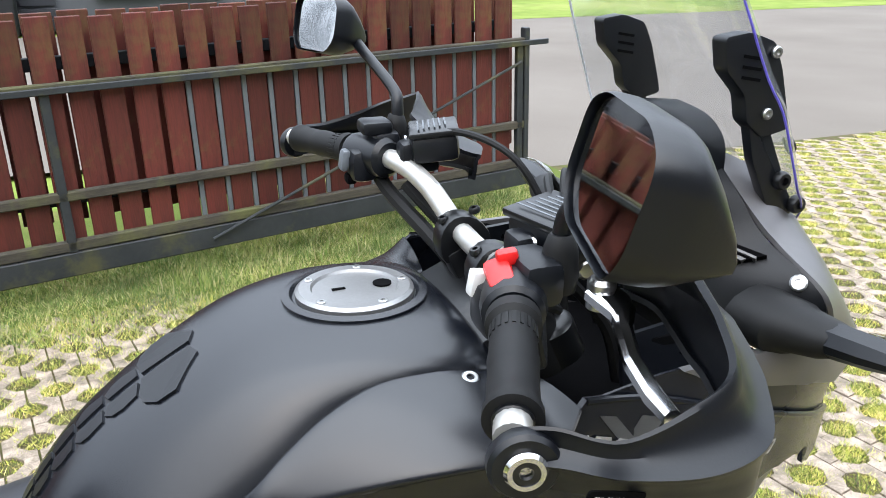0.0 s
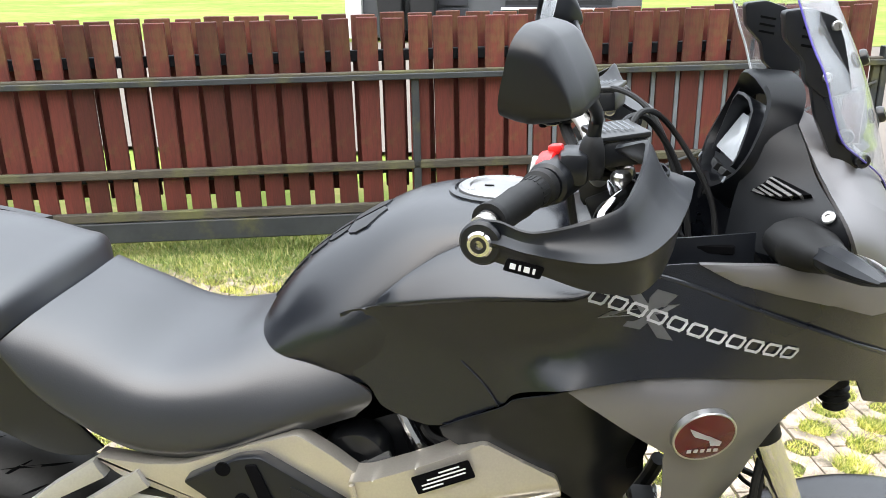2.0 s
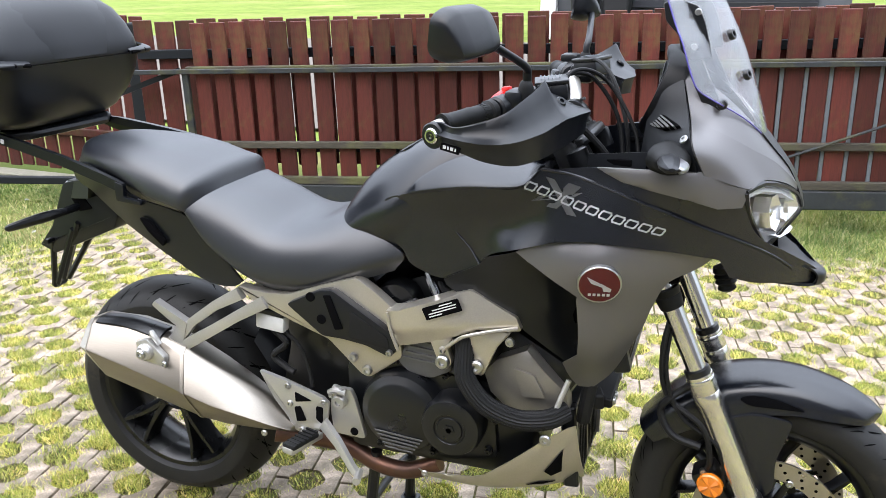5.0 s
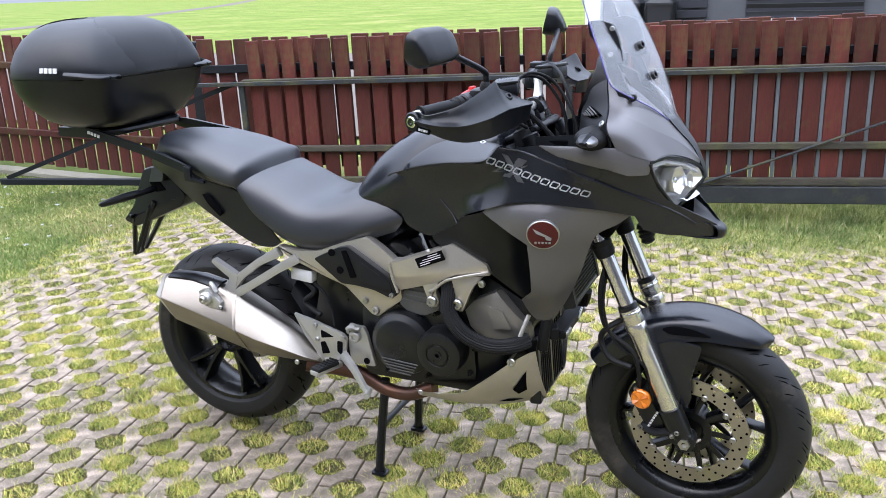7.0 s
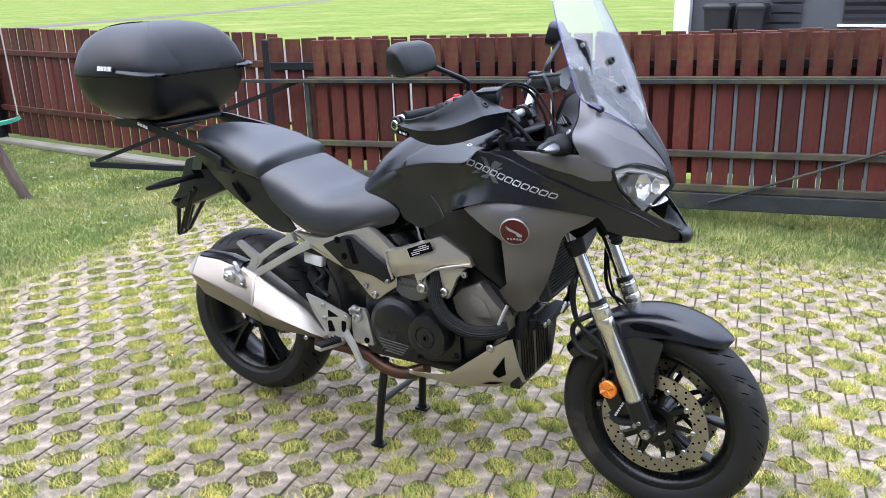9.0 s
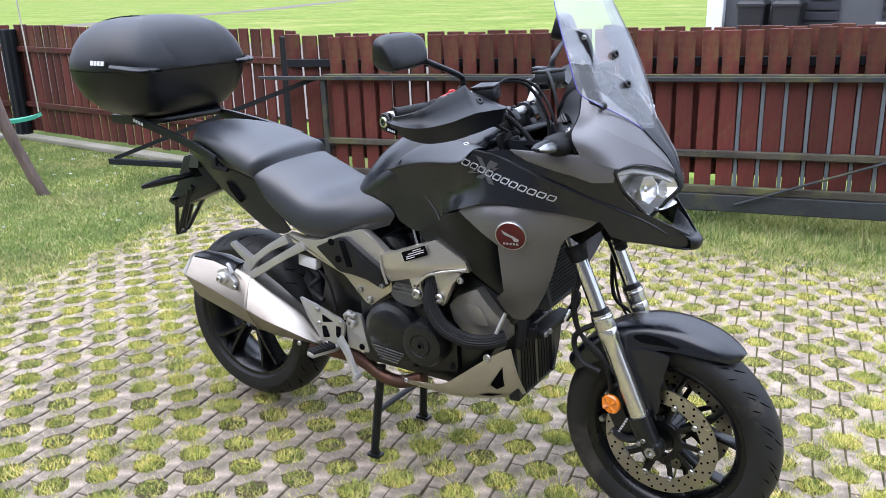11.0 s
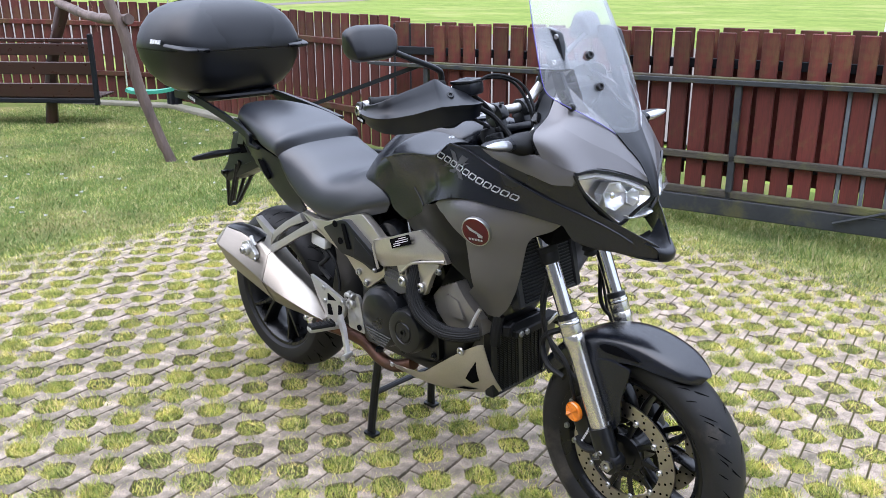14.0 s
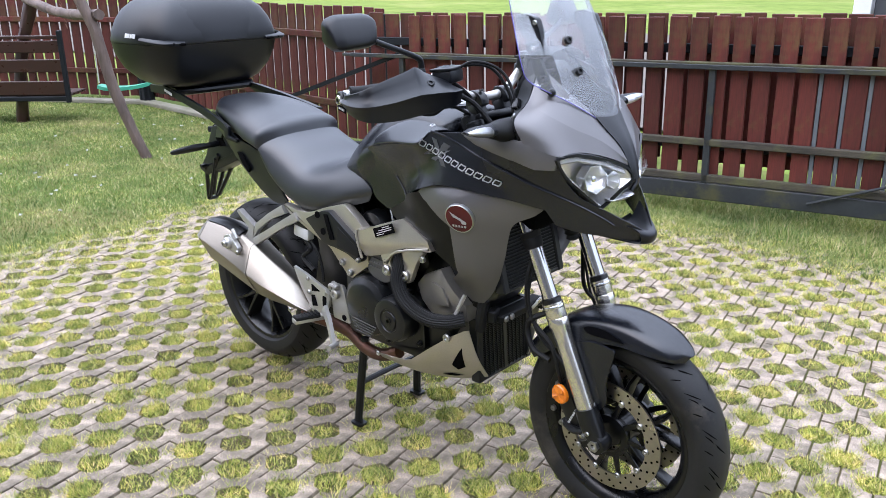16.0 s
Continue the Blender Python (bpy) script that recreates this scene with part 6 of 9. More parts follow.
tube(bm, [(1.19, 0.11, 0.60), (1.18, 0.125, 0.56), (1.15, 0.12, 0.51)], 0.014, 10, 4)
part("radiator_mount", bm, "rubber", bike)
bm = bmesh.new()
for y in (-0.085, -0.06, 0.10):
    bolt(bm, (1.183, y, 0.544), (1, 0, 0), 0.009, 0.006)
box(bm, (1.182, 0.06, 0.546), (0.006, 0.05, 0.012), pose(0, 0, 0, 20, 0, 0), 0.001)
pieces("mount_bolt", bm, "steel", bike)

# headers, muffler
bm = bmesh.new()
tube(bm, [(0.80, -0.13, 0.335), (0.72, -0.135, 0.300), (0.64, -0.130, 0.300), (0.56, -0.125, 0.330), (0.48, -0.15, 0.355), (0.40, -0.19, 0.375)], [0.021, 0.021, 0.021, 0.022, 0.024, 0.026], 12, 5)
part("exhaust_pipe", bm, "pipe", bike, "heat-browned exhaust pipe")


def muffler_ring(x, top, crease, low, out=-0.286, grow=0.0):
    """A five-sided section that leans back: the height of its top, of the crease on its side and of its foot."""
    mid = (top + low) / 2
    flat = [(-0.160 + grow, top - 0.004), (out + 0.062, top + grow), (out + 0.046, top - 0.010 + grow), (out - grow, crease), (out + 0.030, low - grow), (-0.172 + grow, low + 0.004 - grow)]
    return [(x - (z - mid) * 0.30, y, z) for y, z in rounded(flat, 0.005, 2)]


muffler = new("muffler")
muffler.parent = bike
muffler["label"] = "angular brushed steel muffler"
bm = bmesh.new()
loft(bm, [muffler_ring(-0.052, 0.620, 0.565, 0.484), muffler_ring(0.06, 0.622, 0.537, 0.456), muffler_ring(0.17, 0.600, 0.507, 0.430), muffler_ring(0.212, 0.583, 0.494, 0.420)])
part("can", bm, "exhaust", muffler, sharp=20)
bm = bmesh.new()
loft(bm, [muffler_ring(0.209, 0.584, 0.495, 0.420, -0.286, 0.0025), muffler_ring(0.218, 0.580, 0.492, 0.418, -0.286, 0.0025)])
part("weld_seam", bm, "exhaust", muffler, sharp=20)
bm = bmesh.new()
loft(bm, [muffler_ring(0.215, 0.582, 0.493, 0.419), muffler_ring(0.285, 0.546, 0.470, 0.410, -0.280), muffler_ring(0.36, 0.500, 0.447, 0.402, -0.263), muffler_ring(0.425, 0.446, 0.420, 0.392, -0.240), muffler_ring(0.458, 0.418, 0.405, 0.386, -0.222)])
part("front_cone", bm, "exhaust", muffler, sharp=20)
bm = bmesh.new()
loft(bm, [muffler_ring(-0.082, 0.606, 0.566, 0.512, -0.268), muffler_ring(-0.074, 0.614, 0.568, 0.500, -0.279), muffler_ring(-0.050, 0.621, 0.566, 0.484, -0.286, 0.0015)])
part("end_cap", bm, "frame_gold", muffler, "champagne end cap", sharp=20)
bm = bmesh.new()
loft(bm, [muffler_ring(-0.0845, 0.590, 0.565, 0.530, -0.246), muffler_ring(-0.07, 0.590, 0.565, 0.530, -0.246)])
part("outlet", bm, "tread", muffler)
bm = bmesh.new()
patch(bm, [[(-0.058, -0.236, 0.618), (-0.060, -0.212, 0.624), (-0.060, -0.186, 0.622)], [(0.03, -0.238, 0.620), (0.03, -0.214, 0.629), (0.03, -0.188, 0.628)], [(0.13, -0.238, 0.602), (0.13, -0.213, 0.613), (0.13, -0.188, 0.612)]], 3, 0.008)
part("heat_strip", bm, "engine", muffler, "dark recessed strip")
bm = bmesh.new()
bolt(bm, (0.405, -0.246, 0.404), (0, -1, 0), 0.008, 0.005)
part("cone_bolt", bm, "steel", muffler)

# hanger arms between frame and muffler
def bar_plate(bm, points, widths, y, depth):
    """A flat forged arm along (x, z) points."""
    rows = []
    pts = [Vector((p[0], p[1])) for p in points]
    for i, p in enumerate(pts):
        d = (pts[min(i + 1, len(pts) - 1)] - pts[max(i - 1, 0)]).normalized()
        nrm = Vector((-d.y, d.x)) * widths[i] / 2
        yy = y[i] if isinstance(y, (list, tuple)) else y
        a, b = p + nrm, p - nrm
        rows.append([(a.x, yy - depth / 2, a.y), (a.x * 0.5 + b.x * 0.5, yy - depth * 0.62, (a.y + b.y) / 2), (b.x, yy - depth / 2, b.y), (b.x, yy + depth / 2, b.y), (a.x, yy + depth / 2, a.y)])
    loft(bm, rows)


bm = bmesh.new()
bar_plate(bm, [(0.112, 0.684), (0.150, 0.660), (0.185, 0.640), (0.170, 0.600), (0.130, 0.568)], [0.014, 0.022, 0.034, 0.036, 0.030], -0.212, 0.02)
bar_plate(bm, [(0.335, 0.725), (0.27, 0.690), (0.21, 0.645), (0.17, 0.600)], [0.030, 0.022, 0.022, 0.026], [-0.185, -0.198, -0.208, -0.212], 0.018)
bar_plate(bm, [(0.400, 0.712), (0.33, 0.672), (0.25, 0.622), (0.17, 0.575), (0.140, 0.560)], [0.030, 0.024, 0.024, 0.028, 0.028], [-0.185, -0.198, -0.208, -0.214, -0.220], 0.018)
mirror_y(bm)
for v in [v for v in bm.verts if v.co.y > 0]:
    v.co.y *= 0.9
pieces("foot_hanger", bm, "alu", bike, "forged silver passenger foot hangers")
bm = bmesh.new()
lathe(bm, [(0.021, 0), (0.021, 0.03), (0.016, 0.036), (0, 0.036)], pose(0.115, -0.250, 0.580) @ ACROSS, 20)
side_slab(bm, rounded([(0.085, 0.60), (0.12, 0.612), (0.165, 0.57), (0.16, 0.545), (0.10, 0.555)], 0.006), -0.262, 0.018, 0.003)
tube(bm, [(0.118, -0.245, 0.612), (0.130, -0.260, 0.625), (0.150, -0.262, 0.600)], 0.007, 8, 3)
part("muffler_clamp", bm, "alu", bike)
bm = bmesh.new()
bolt(bm, (0.113, -0.286, 0.580), (0, -1, 0), 0.012, 0.008)
bolt(bm, (0.165, -0.272, 0.556), (0, -1, 0), 0.008, 0.006)
pieces("clamp_bolt", bm, "steel", bike)
bm = bmesh.new()                                    # brake fluid cup
box(bm, (0.400, -0.165, 0.655), (0.075, 0.03, 0.040), pose(0, 0, 0, 0, 6, 0), 0.006, 2)
cup = part("fluid_cup", bm, "white", bike, "white brake fluid cup")
bm = bmesh.new()
box(bm, (0.398, -0.165, 0.682), (0.080, 0.034, 0.014), pose(0, 0, 0, 0, 6, 0), 0.004, 2)
part("cup_lid", bm, "plastic", cup)
bm = bmesh.new()
tube(bm, [(0.40, -0.165, 0.635), (0.435, -0.17, 0.605), (0.40, -0.172, 0.570), (0.43, -0.172, 0.545), (0.455, -0.175, 0.535)], 0.008, 8, 6)
tube(bm, [(0.42, -0.165, 0.64), (0.47, -0.168, 0.60), (0.49, -0.17, 0.55), (0.500, -0.175, 0.505)], 0.005, 8, 6)
pieces("fluid_hose", bm, "rubber", bike)

# rider foot rest and brake pedal
bm = bmesh.new()
side_slab(bm, rounded([(0.372, 0.538), (0.44, 0.523), (0.537, 0.494), (0.552, 0.480), (0.546, 0.438), (0.520, 0.402), (0.485, 0.385), (0.450, 0.398), (0.444, 0.422), (0.408, 0.468)], 0.006), -0.192, 0.012, 0.003)
peg_plate = part("foot_plate", bm, "alu", bike, "silver foot rest plate")
bm = bmesh.new()
side_slab(bm, rounded([(0.556, 0.520), (0.604, 0.520), (0.614, 0.500), (0.637, 0.402), (0.630, 0.398), (0.556, 0.400), (0.550, 0.458)], 0.006), -0.180, 0.014, 0.003)
part("pivot_plate", bm, "alu", bike, "silver swing arm pivot plate")
# openings shown by dark plates in place of their shade
bm = bmesh.new()
for tri in ([(0.466, 0.498), (0.509, 0.481), (0.466, 0.472)], [(0.520, 0.470), (0.538, 0.468), (0.534, 0.424), (0.518, 0.436)], [(0.462, 0.458), (0.478, 0.462), (0.492, 0.426), (0.466, 0.420)]):
    side_slab(bm, rounded(tri, 0.004), -0.1990, 0.002, 0)
lathe(bm, [(0.010, 0), (0.010, 0.002), (0, 0.002)], pose(0.610, -0.1875, 0.414) @ ACROSS, 16)
pieces("plate_opening", bm, "tread", peg_plate)
bm = bmesh.new()
lathe(bm, [(0.017, 0), (0.017, 0.014), (0.014, 0.018), (0.008, 0.018), (0.008, 0.010), (0, 0.010)], pose(0.579, -0.186, 0.490) @ ACROSS, 24)
box(bm, (0.578, -0.192, 0.518), (0.034, 0.016, 0.020), pose(0, 0, 0, 0, 12, 0), 0.005, 2)
tube(bm, [(0.556, -0.196, 0.512), (0.575, -0.206, 0.524), (0.600, -0.204, 0.520)], 0.007, 8, 4)
part("pedal_pivot", bm, "alu", bike)
bm = bmesh.new()
bolt(bm, (0.590, -0.205, 0.524), (0, -1, 0.3), 0.007, 0.005)
bolt(bm, (0.560, -0.198, 0.505), (0, -1, 0), 0.006, 0.005)
pieces("pivot_bolt", bm, "steel", bike)
bm = bmesh.new()
for x, z in ((0.448, 0.511), (0.451, 0.465), (0.541, 0.484), (0.539, 0.424), (0.478, 0.400)):
    bolt(bm, (x, -0.198, z), (0, -1, 0), 0.008, 0.006)
pieces("plate_bolt", bm, "steel", peg_plate)
for s in (-1, 1):
    bm = bmesh.new()
    box(bm, (0.512, s * 0.255, 0.405), (0.032, 0.105, 0.016), pose(0, 0, 0, 4 * s, 0, 14 * s), 0.004, 2)
    part("foot_peg", bm, "alu", bike)
    bm = bmesh.new()
    box(bm, (0.511, s * 0.262, 0.415), (0.036, 0.085, 0.012), pose(0, 0, 0, 4 * s, 0, 14 * s), 0.004, 2)
    for k in range(7):
        box(bm, (0.511 + 0.25 * (0.012 * (k - 3)) * s * -1 * -1, s * (0.262 + 0.012 * (k - 3)), 0.4215), (0.034, 0.005, 0.004), pose(0, 0, 0, 4 * s, 0, 14 * s))
    part("peg_rubber", bm, "rubber", bike)
bm = bmesh.new()
bar_plate(bm, [(0.545, 0.440), (0.590, 0.410), (0.640, 0.372), (0.665, 0.362)], [0.026, 0.020, 0.016, 0.014], [-0.215, -0.235, -0.265, -0.28], 0.014)
tube(bm, [(0.655, -0.262, 0.364), (0.668, -0.305, 0.366)], 0.009, 10)
part("brake_pedal", bm, "alu", bike, "silver brake pedal")

# centre stand
bm = bmesh.new()
for s in (-1, 1):
    tube(bm, [(0.635, s * 0.125, 0.330), (0.618, s * 0.135, 0.17), (0.605, s * 0.143, 0.02)], 0.014, 10, 4)
    slab(bm, rounded([(-0.025, -0.018), (0.025, -0.018), (0.025, 0.018), (-0.025, 0.018)], 0.008), 0.008, pose(0.607, s * 0.143, 0.010))
    side_slab(bm, [(0.585, 0.012), (0.625, 0.012), (0.612, 0.06)], s * 0.143, 0.010, 0.001)
tube(bm, [(0.622, -0.135, 0.155), (0.60, -0.10, 0.150), (0.60, 0.10, 0.150), (0.622, 0.135, 0.155)], 0.010, 8, 4)
part("centre_stand", bm, "plastic", bike, "black steel centre stand")

# fork
def fork_point(z, y):
    """On the leg's axis at a height."""
    return Vector((FAX - 0.007 - (z - FZ) * math.tan(radians(24.2)), y, z))


fork = new("front_fork")
fork.parent = bike
fork["label"] = "telescopic front fork with chromed tubes"
for s in (-1, 1):
    y = s * 0.107
    q = (fork_point(0.9, y) - fork_point(0.3, y)).normalized().to_track_quat("Z", "Y").to_matrix().to_4x4()
    base = fork_point(0.36, y)
    m = Matrix.Translation(base) @ q
    bm = bmesh.new()
    lathe(bm, [(0.0205, 0.30), (0.0205, 0.56), (0, 0.56)], m, 28)
    steered("stanchion", bm, "chrome", fork)
    bm = bmesh.new()
    lathe(bm, [(0.0235, 0.0), (0.0245, 0.01), (0.0240, 0.20), (0.0252, 0.250), (0.0278, 0.258), (0.0278, 0.274), (0.0266, 0.277), (0.0278, 0.280), (0.0278, 0.318), (0.0225, 0.320), (0, 0.32)], m, 28)
    steered("lower_leg", bm, "fork", fork, "champagne fork leg")
    bm = bmesh.new()
    lathe(bm, [(0.0225, 0.318), (0.0262, 0.319), (0.0258, 0.330), (0.0215, 0.333)], m, 28)
    steered("dust_seal", bm, "engine", fork)
    bm = bmesh.new()
    lathe(bm, [(0.0275, 0.302), (0.0288, 0.304), (0.0288, 0.310), (0.0275, 0.312)], m, 28, True)
    lathe(bm, [(0.0248, -0.002), (0.0262, 0.000), (0.0262, 0.007), (0.0248, 0.010)], m, 28, True)
    steered("leg_ring", bm, "chrome", fork, split=True)
    bm = bmesh.new()
    lathe(bm, [(0.0212, 0.468), (0.0240, 0.470), (0.0268, 0.494), (0.0258, 0.497), (0.0275, 0.500), (0.0275, 0.512), (0.0212, 0.514)], m, 24)
    steered("fork_clamp", bm, "rubber", fork)
    bm = bmesh.new()
    tube(bm, [fork_point(0.385, y), fork_point(0.34, y), (FAX, s * 0.110, FZ)], [0.030, 0.031, 0.024], 14, 4)
    lathe(bm, [(0.026, -0.022), (0.028, 0), (0.026, 0.022), (0, 0.022)], pose(FAX, s * 0.107, FZ) @ ACROSS, 20)
    steered("axle_clamp", bm, "engine", fork)
bm = bmesh.new()
box(bm, (1.272, 0, 0.850), (0.055, 0.235, 0.034), pose(0, 0, 0, 0, -24, 0), 0.008, 2)
steered("lower_yoke", bm, "engine", fork)
bm = bmesh.new()
lathe(bm, [(0.016, 0), (0.016, 0.010), (0.008, 0.010), (0.008, 0.004), (0, 0.004)], pose(FAX, -0.128, FZ) @ ACROSS, 6)
for x, z in ((1.50, 0.33), (1.488, 0.318)):
    bolt(bm, (x, -0.132, z), (0, -1, 0), 0.007, 0.008)
steered("axle_bolt", bm, "steel", fork, split=True)
for s in (-1, 1):                                  # calipers behind the legs
    cal = new("caliper")
    cal.parent = fork
    bm = bmesh.new()
    box(bm, (1.412, s * 0.075, 0.365), (0.055, 0.062, 0.125), pose(0, 0, 0, 0, -30, 0), 0.012, 2)
    box(bm, (1.432, s * 0.085, 0.345), (0.03, 0.03, 0.10), pose(0, 0, 0, 0, -26, 0), 0.006, 2)
    tube(bm, [(1.40, s * 0.10, 0.315), (1.44, s * 0.11, 0.305), (1.50, s * 0.112, 0.325)], 0.011, 8, 4)
    steered("caliper_body", bm, "engine", cal)
    bm = bmesh.new()
    for x, z in ((1.385, 0.425), (1.372, 0.345), (1.40, 0.312)):
        bolt(bm, (x, s * 0.106, z), (0, s, 0), 0.008, 0.009)
    steered("caliper_bolt", bm, "steel", cal, split=True)
    bm = bmesh.new()
    lathe(bm, [(0.027, 0), (0.027, 0.008), (0.024, 0.011), (0, 0.012)], pose(1.402, s * 0.118, 0.404, 0, 0, 8 * s) @ (ACROSS if s < 0 else pose(0, 0, 0, -90, 0, 0)), 32)
    refl = steered("reflector", bm, "amber", cal, "round amber reflector")
    bm = bmesh.new()
    for k in range(4):                                   # raised prism sectors
        a0 = math.pi * (0.5 * k + 0.08)
        seat_m = pose(1.402, s * 0.118, 0.404, 0, 0, 8 * s) @ (ACROSS if s < 0 else pose(0, 0, 0, -90, 0, 0))
        low = [bm.verts.new(seat_m @ Vector((r * math.cos(a0 + d), r * math.sin(a0 + d), h))) for r, d, h in ((0.003, 0, 0.0125), (0.0235, 0, 0.0105), (0.0235, 0.4, 0.0155), (0.0235, 0.8, 0.0105), (0.003, 0.8, 0.0125))]
        mid = bm.verts.new(seat_m @ Vector((0.010 * math.cos(a0 + 0.4), 0.010 * math.sin(a0 + 0.4), 0.0150)))
        for i in range(5):
            bm.faces.new((low[i], low[(i + 1) % 5], mid))
    steered("prism", bm, "amber", refl, split=True)
    bm = bmesh.new()
    for k in range(7):
        box(bm, (1.418 + 0.004 * k, s * 0.1075, 0.312 + 0.0085 * k), (0.006, 0.002, 0.006), pose(0, 0, 0, 0, -60, 0))
    steered("caliper_mark", bm, "white", cal, split=True)
bm = bmesh.new()
for s in (-1, 1):
    tube(bm, [(1.30, s * 0.10, 0.80), (1.285, s * 0.125, 0.70), (1.30, s * 0.125, 0.60), (1.375, s * 0.135, 0.545), (1.395, s * 0.125, 0.47), (1.390, s * 0.105, 0.425)], 0.006, 8, 8)
    tube(bm, [(1.30, s * 0.10, 0.78), (1.295, s * 0.13, 0.66), (1.33, s * 0.13, 0.56), (1.41, s * 0.128, 0.50), (1.43, s * 0.112, 0.40)], 0.004, 8, 8)
tube(bm, [(1.352, -0.09, 0.62), (1.308, -0.128, 0.598), (1.290, -0.125, 0.56), (1.318, -0.135, 0.515), (1.375, -0.138, 0.500)], 0.008, 8, 8)
steered("brake_hose", bm, "rubber", fork, split=True)

# front mudguard
def guard_row(deg, scale, drop=1.0):
    a = radians(deg)
    out = []
    for y, r in ((0, 0.334), (0.040 * scale, 0.332), (0.070 * scale, 0.318), (0.082 * scale, 0.318 - 0.050 * drop)):
        out.append((FAX + r * math.cos(a), -y, FZ + r * math.sin(a)))
    return out


bm = bmesh.new()
patch(bm, [guard_row(56, 0.25, 0.1), guard_row(60, 0.62, 0.25), guard_row(70, 0.90, 0.55), guard_row(85, 1.0, 0.8), guard_row(100, 1.05, 1.0), guard_row(116, 1.08, 1.0), guard_row(132, 1.05, 1.0), guard_row(148, 0.95, 0.6)], 5, 0.004, both=True)
mud = steered("front_mudguard", bm, "black", bike, "satin black front mudguard")
bm = bmesh.new()
side_slab(bm, rounded([(1.408, 0.548), (1.470, 0.572), (1.545, 0.568), (1.537, 0.535), (1.520, 0.470), (1.525, 0.405), (1.505, 0.378), (1.475, 0.400), (1.445, 0.470), (1.415, 0.520)], 0.02), -0.090, 0.008, 0.002)
mirror_y(bm)
steered("fork_shield", bm, "black", mud, split=True)
bm = bmesh.new()
rows = []                                           # long pointed recess on the guard's shoulder, its shade laid on as a dark sheet
for deg, fa, fb in ((105, 0.26, 0.36), (102, 0.20, 0.56), (96, 0.24, 0.68), (89, 0.42, 0.74), (82, 0.68, 0.73)):
    size, drop = 1.0 + 0.05 * min(1, (deg - 82) / 18), 0.78 + 0.22 * min(1, (deg - 82) / 18)
    row = []
    for k in range(4):
        f = fa + (fb - fa) * k / 3
        y, r = (0.070 + 0.012 * f) * size + 0.0035 + 0.003 * math.sin(math.pi * f), 0.318 - 0.050 * drop * f + 0.003
        row.append((FAX + r * math.cos(radians(deg)), -y, FZ + r * math.sin(radians(deg))))
    rows.append(row)
patch(bm, rows, 4, 0.003)
mirror_y(bm)
steered("side_slot", bm, "tread", mud, split=True)
bm = bmesh.new()
bolt(bm, (1.488, -0.095, 0.395), (0, -1, 0), 0.008, 0.006)
steered("shield_bolt", bm, "steel", mud)

bm = bmesh.new()                                    # bellows under the nose
lathe(bm, [(0.020, 0.028), (0.022, 0.018), (0.017, 0.014), (0.022, 0.008), (0.017, 0.003), (0.021, -0.004), (0.015, -0.010), (0.018, -0.018), (0.010, -0.024), (0, -0.024)], pose(1.384, -0.082, 0.846, 0, -14, 0), 18)
part("rubber_bellows", bm, "rubber", bike)


# ---- handlebar and controls, built straight ahead and then turned ----
bars = new("handlebar")
bars.parent = bike
bars["label"] = "silver tubular handlebar with black controls"
BAR = [(0.912, -0.402, 1.181), (0.941, -0.335, 1.187), (0.978, -0.250, 1.190), (1.008, -0.180, 1.192), (1.028, -0.125, 1.176), (1.040, -0.075, 1.150), (1.042, -0.030, 1.142)]
bm = bmesh.new()
tube(bm, BAR + [(x, -y, z) for x, y, z in BAR[::-1]], 0.0125, 14, 6)
steered("bar_tube", bm, "bar", bars)
bm = bmesh.new()
box(bm, (1.055, 0, 1.085), (0.10, 0.20, 0.022), pose(0, 0, 0, 0, -24, 0), 0.008, 2)
for s in (-1, 1):
    lathe(bm, [(0.026, -0.02), (0.026, 0.018), (0.020, 0.022), (0, 0.022)], pose(1.090, s * 0.105, 1.072, 0, -24, 0), 20)
steered("top_yoke", bm, "engine", bars)
for s in (-1, 1):
    bm = bmesh.new()
    slab(bm, smooth_outline([(-0.030, -0.020), (0.0, -0.024), (0.030, -0.020), (0.024, 0.012), (0.0, 0.026), (-0.024, 0.012)], 3), 0.030, pose(1.042, s * 0.052, 1.138, 90, -24, 0), 0.004)
    box(bm, (1.048, s * 0.052, 1.108), (0.04, 0.036, 0.04), pose(0, 0, 0, 0, -24, 0), 0.006, 2)
    clamp = steered("bar_clamp", bm, "engine", bars)
    bm = bmesh.new()
    for dx in (-0.018, 0.020):
        bolt(bm, (1.042 + dx, s * 0.052, 1.158 + dx * 0.2), (-0.35, 0, 1), 0.007, 0.006)
    steered("clamp_bolt", bm, "engine", clamp, split=True)


def along_bar(s, y):
    """The bar's point and direction at a distance from the middle."""
    pts = curve_points([(x, s * -yy if s > 0 else yy, z) for x, yy, z in BAR], 8)
    best = min(range(len(pts) - 1), key=lambda i: abs(abs(pts[i].y) - y))
    d = (pts[max(best - 1, 0)] - pts[best + 1]).normalized()
    return pts[best], d


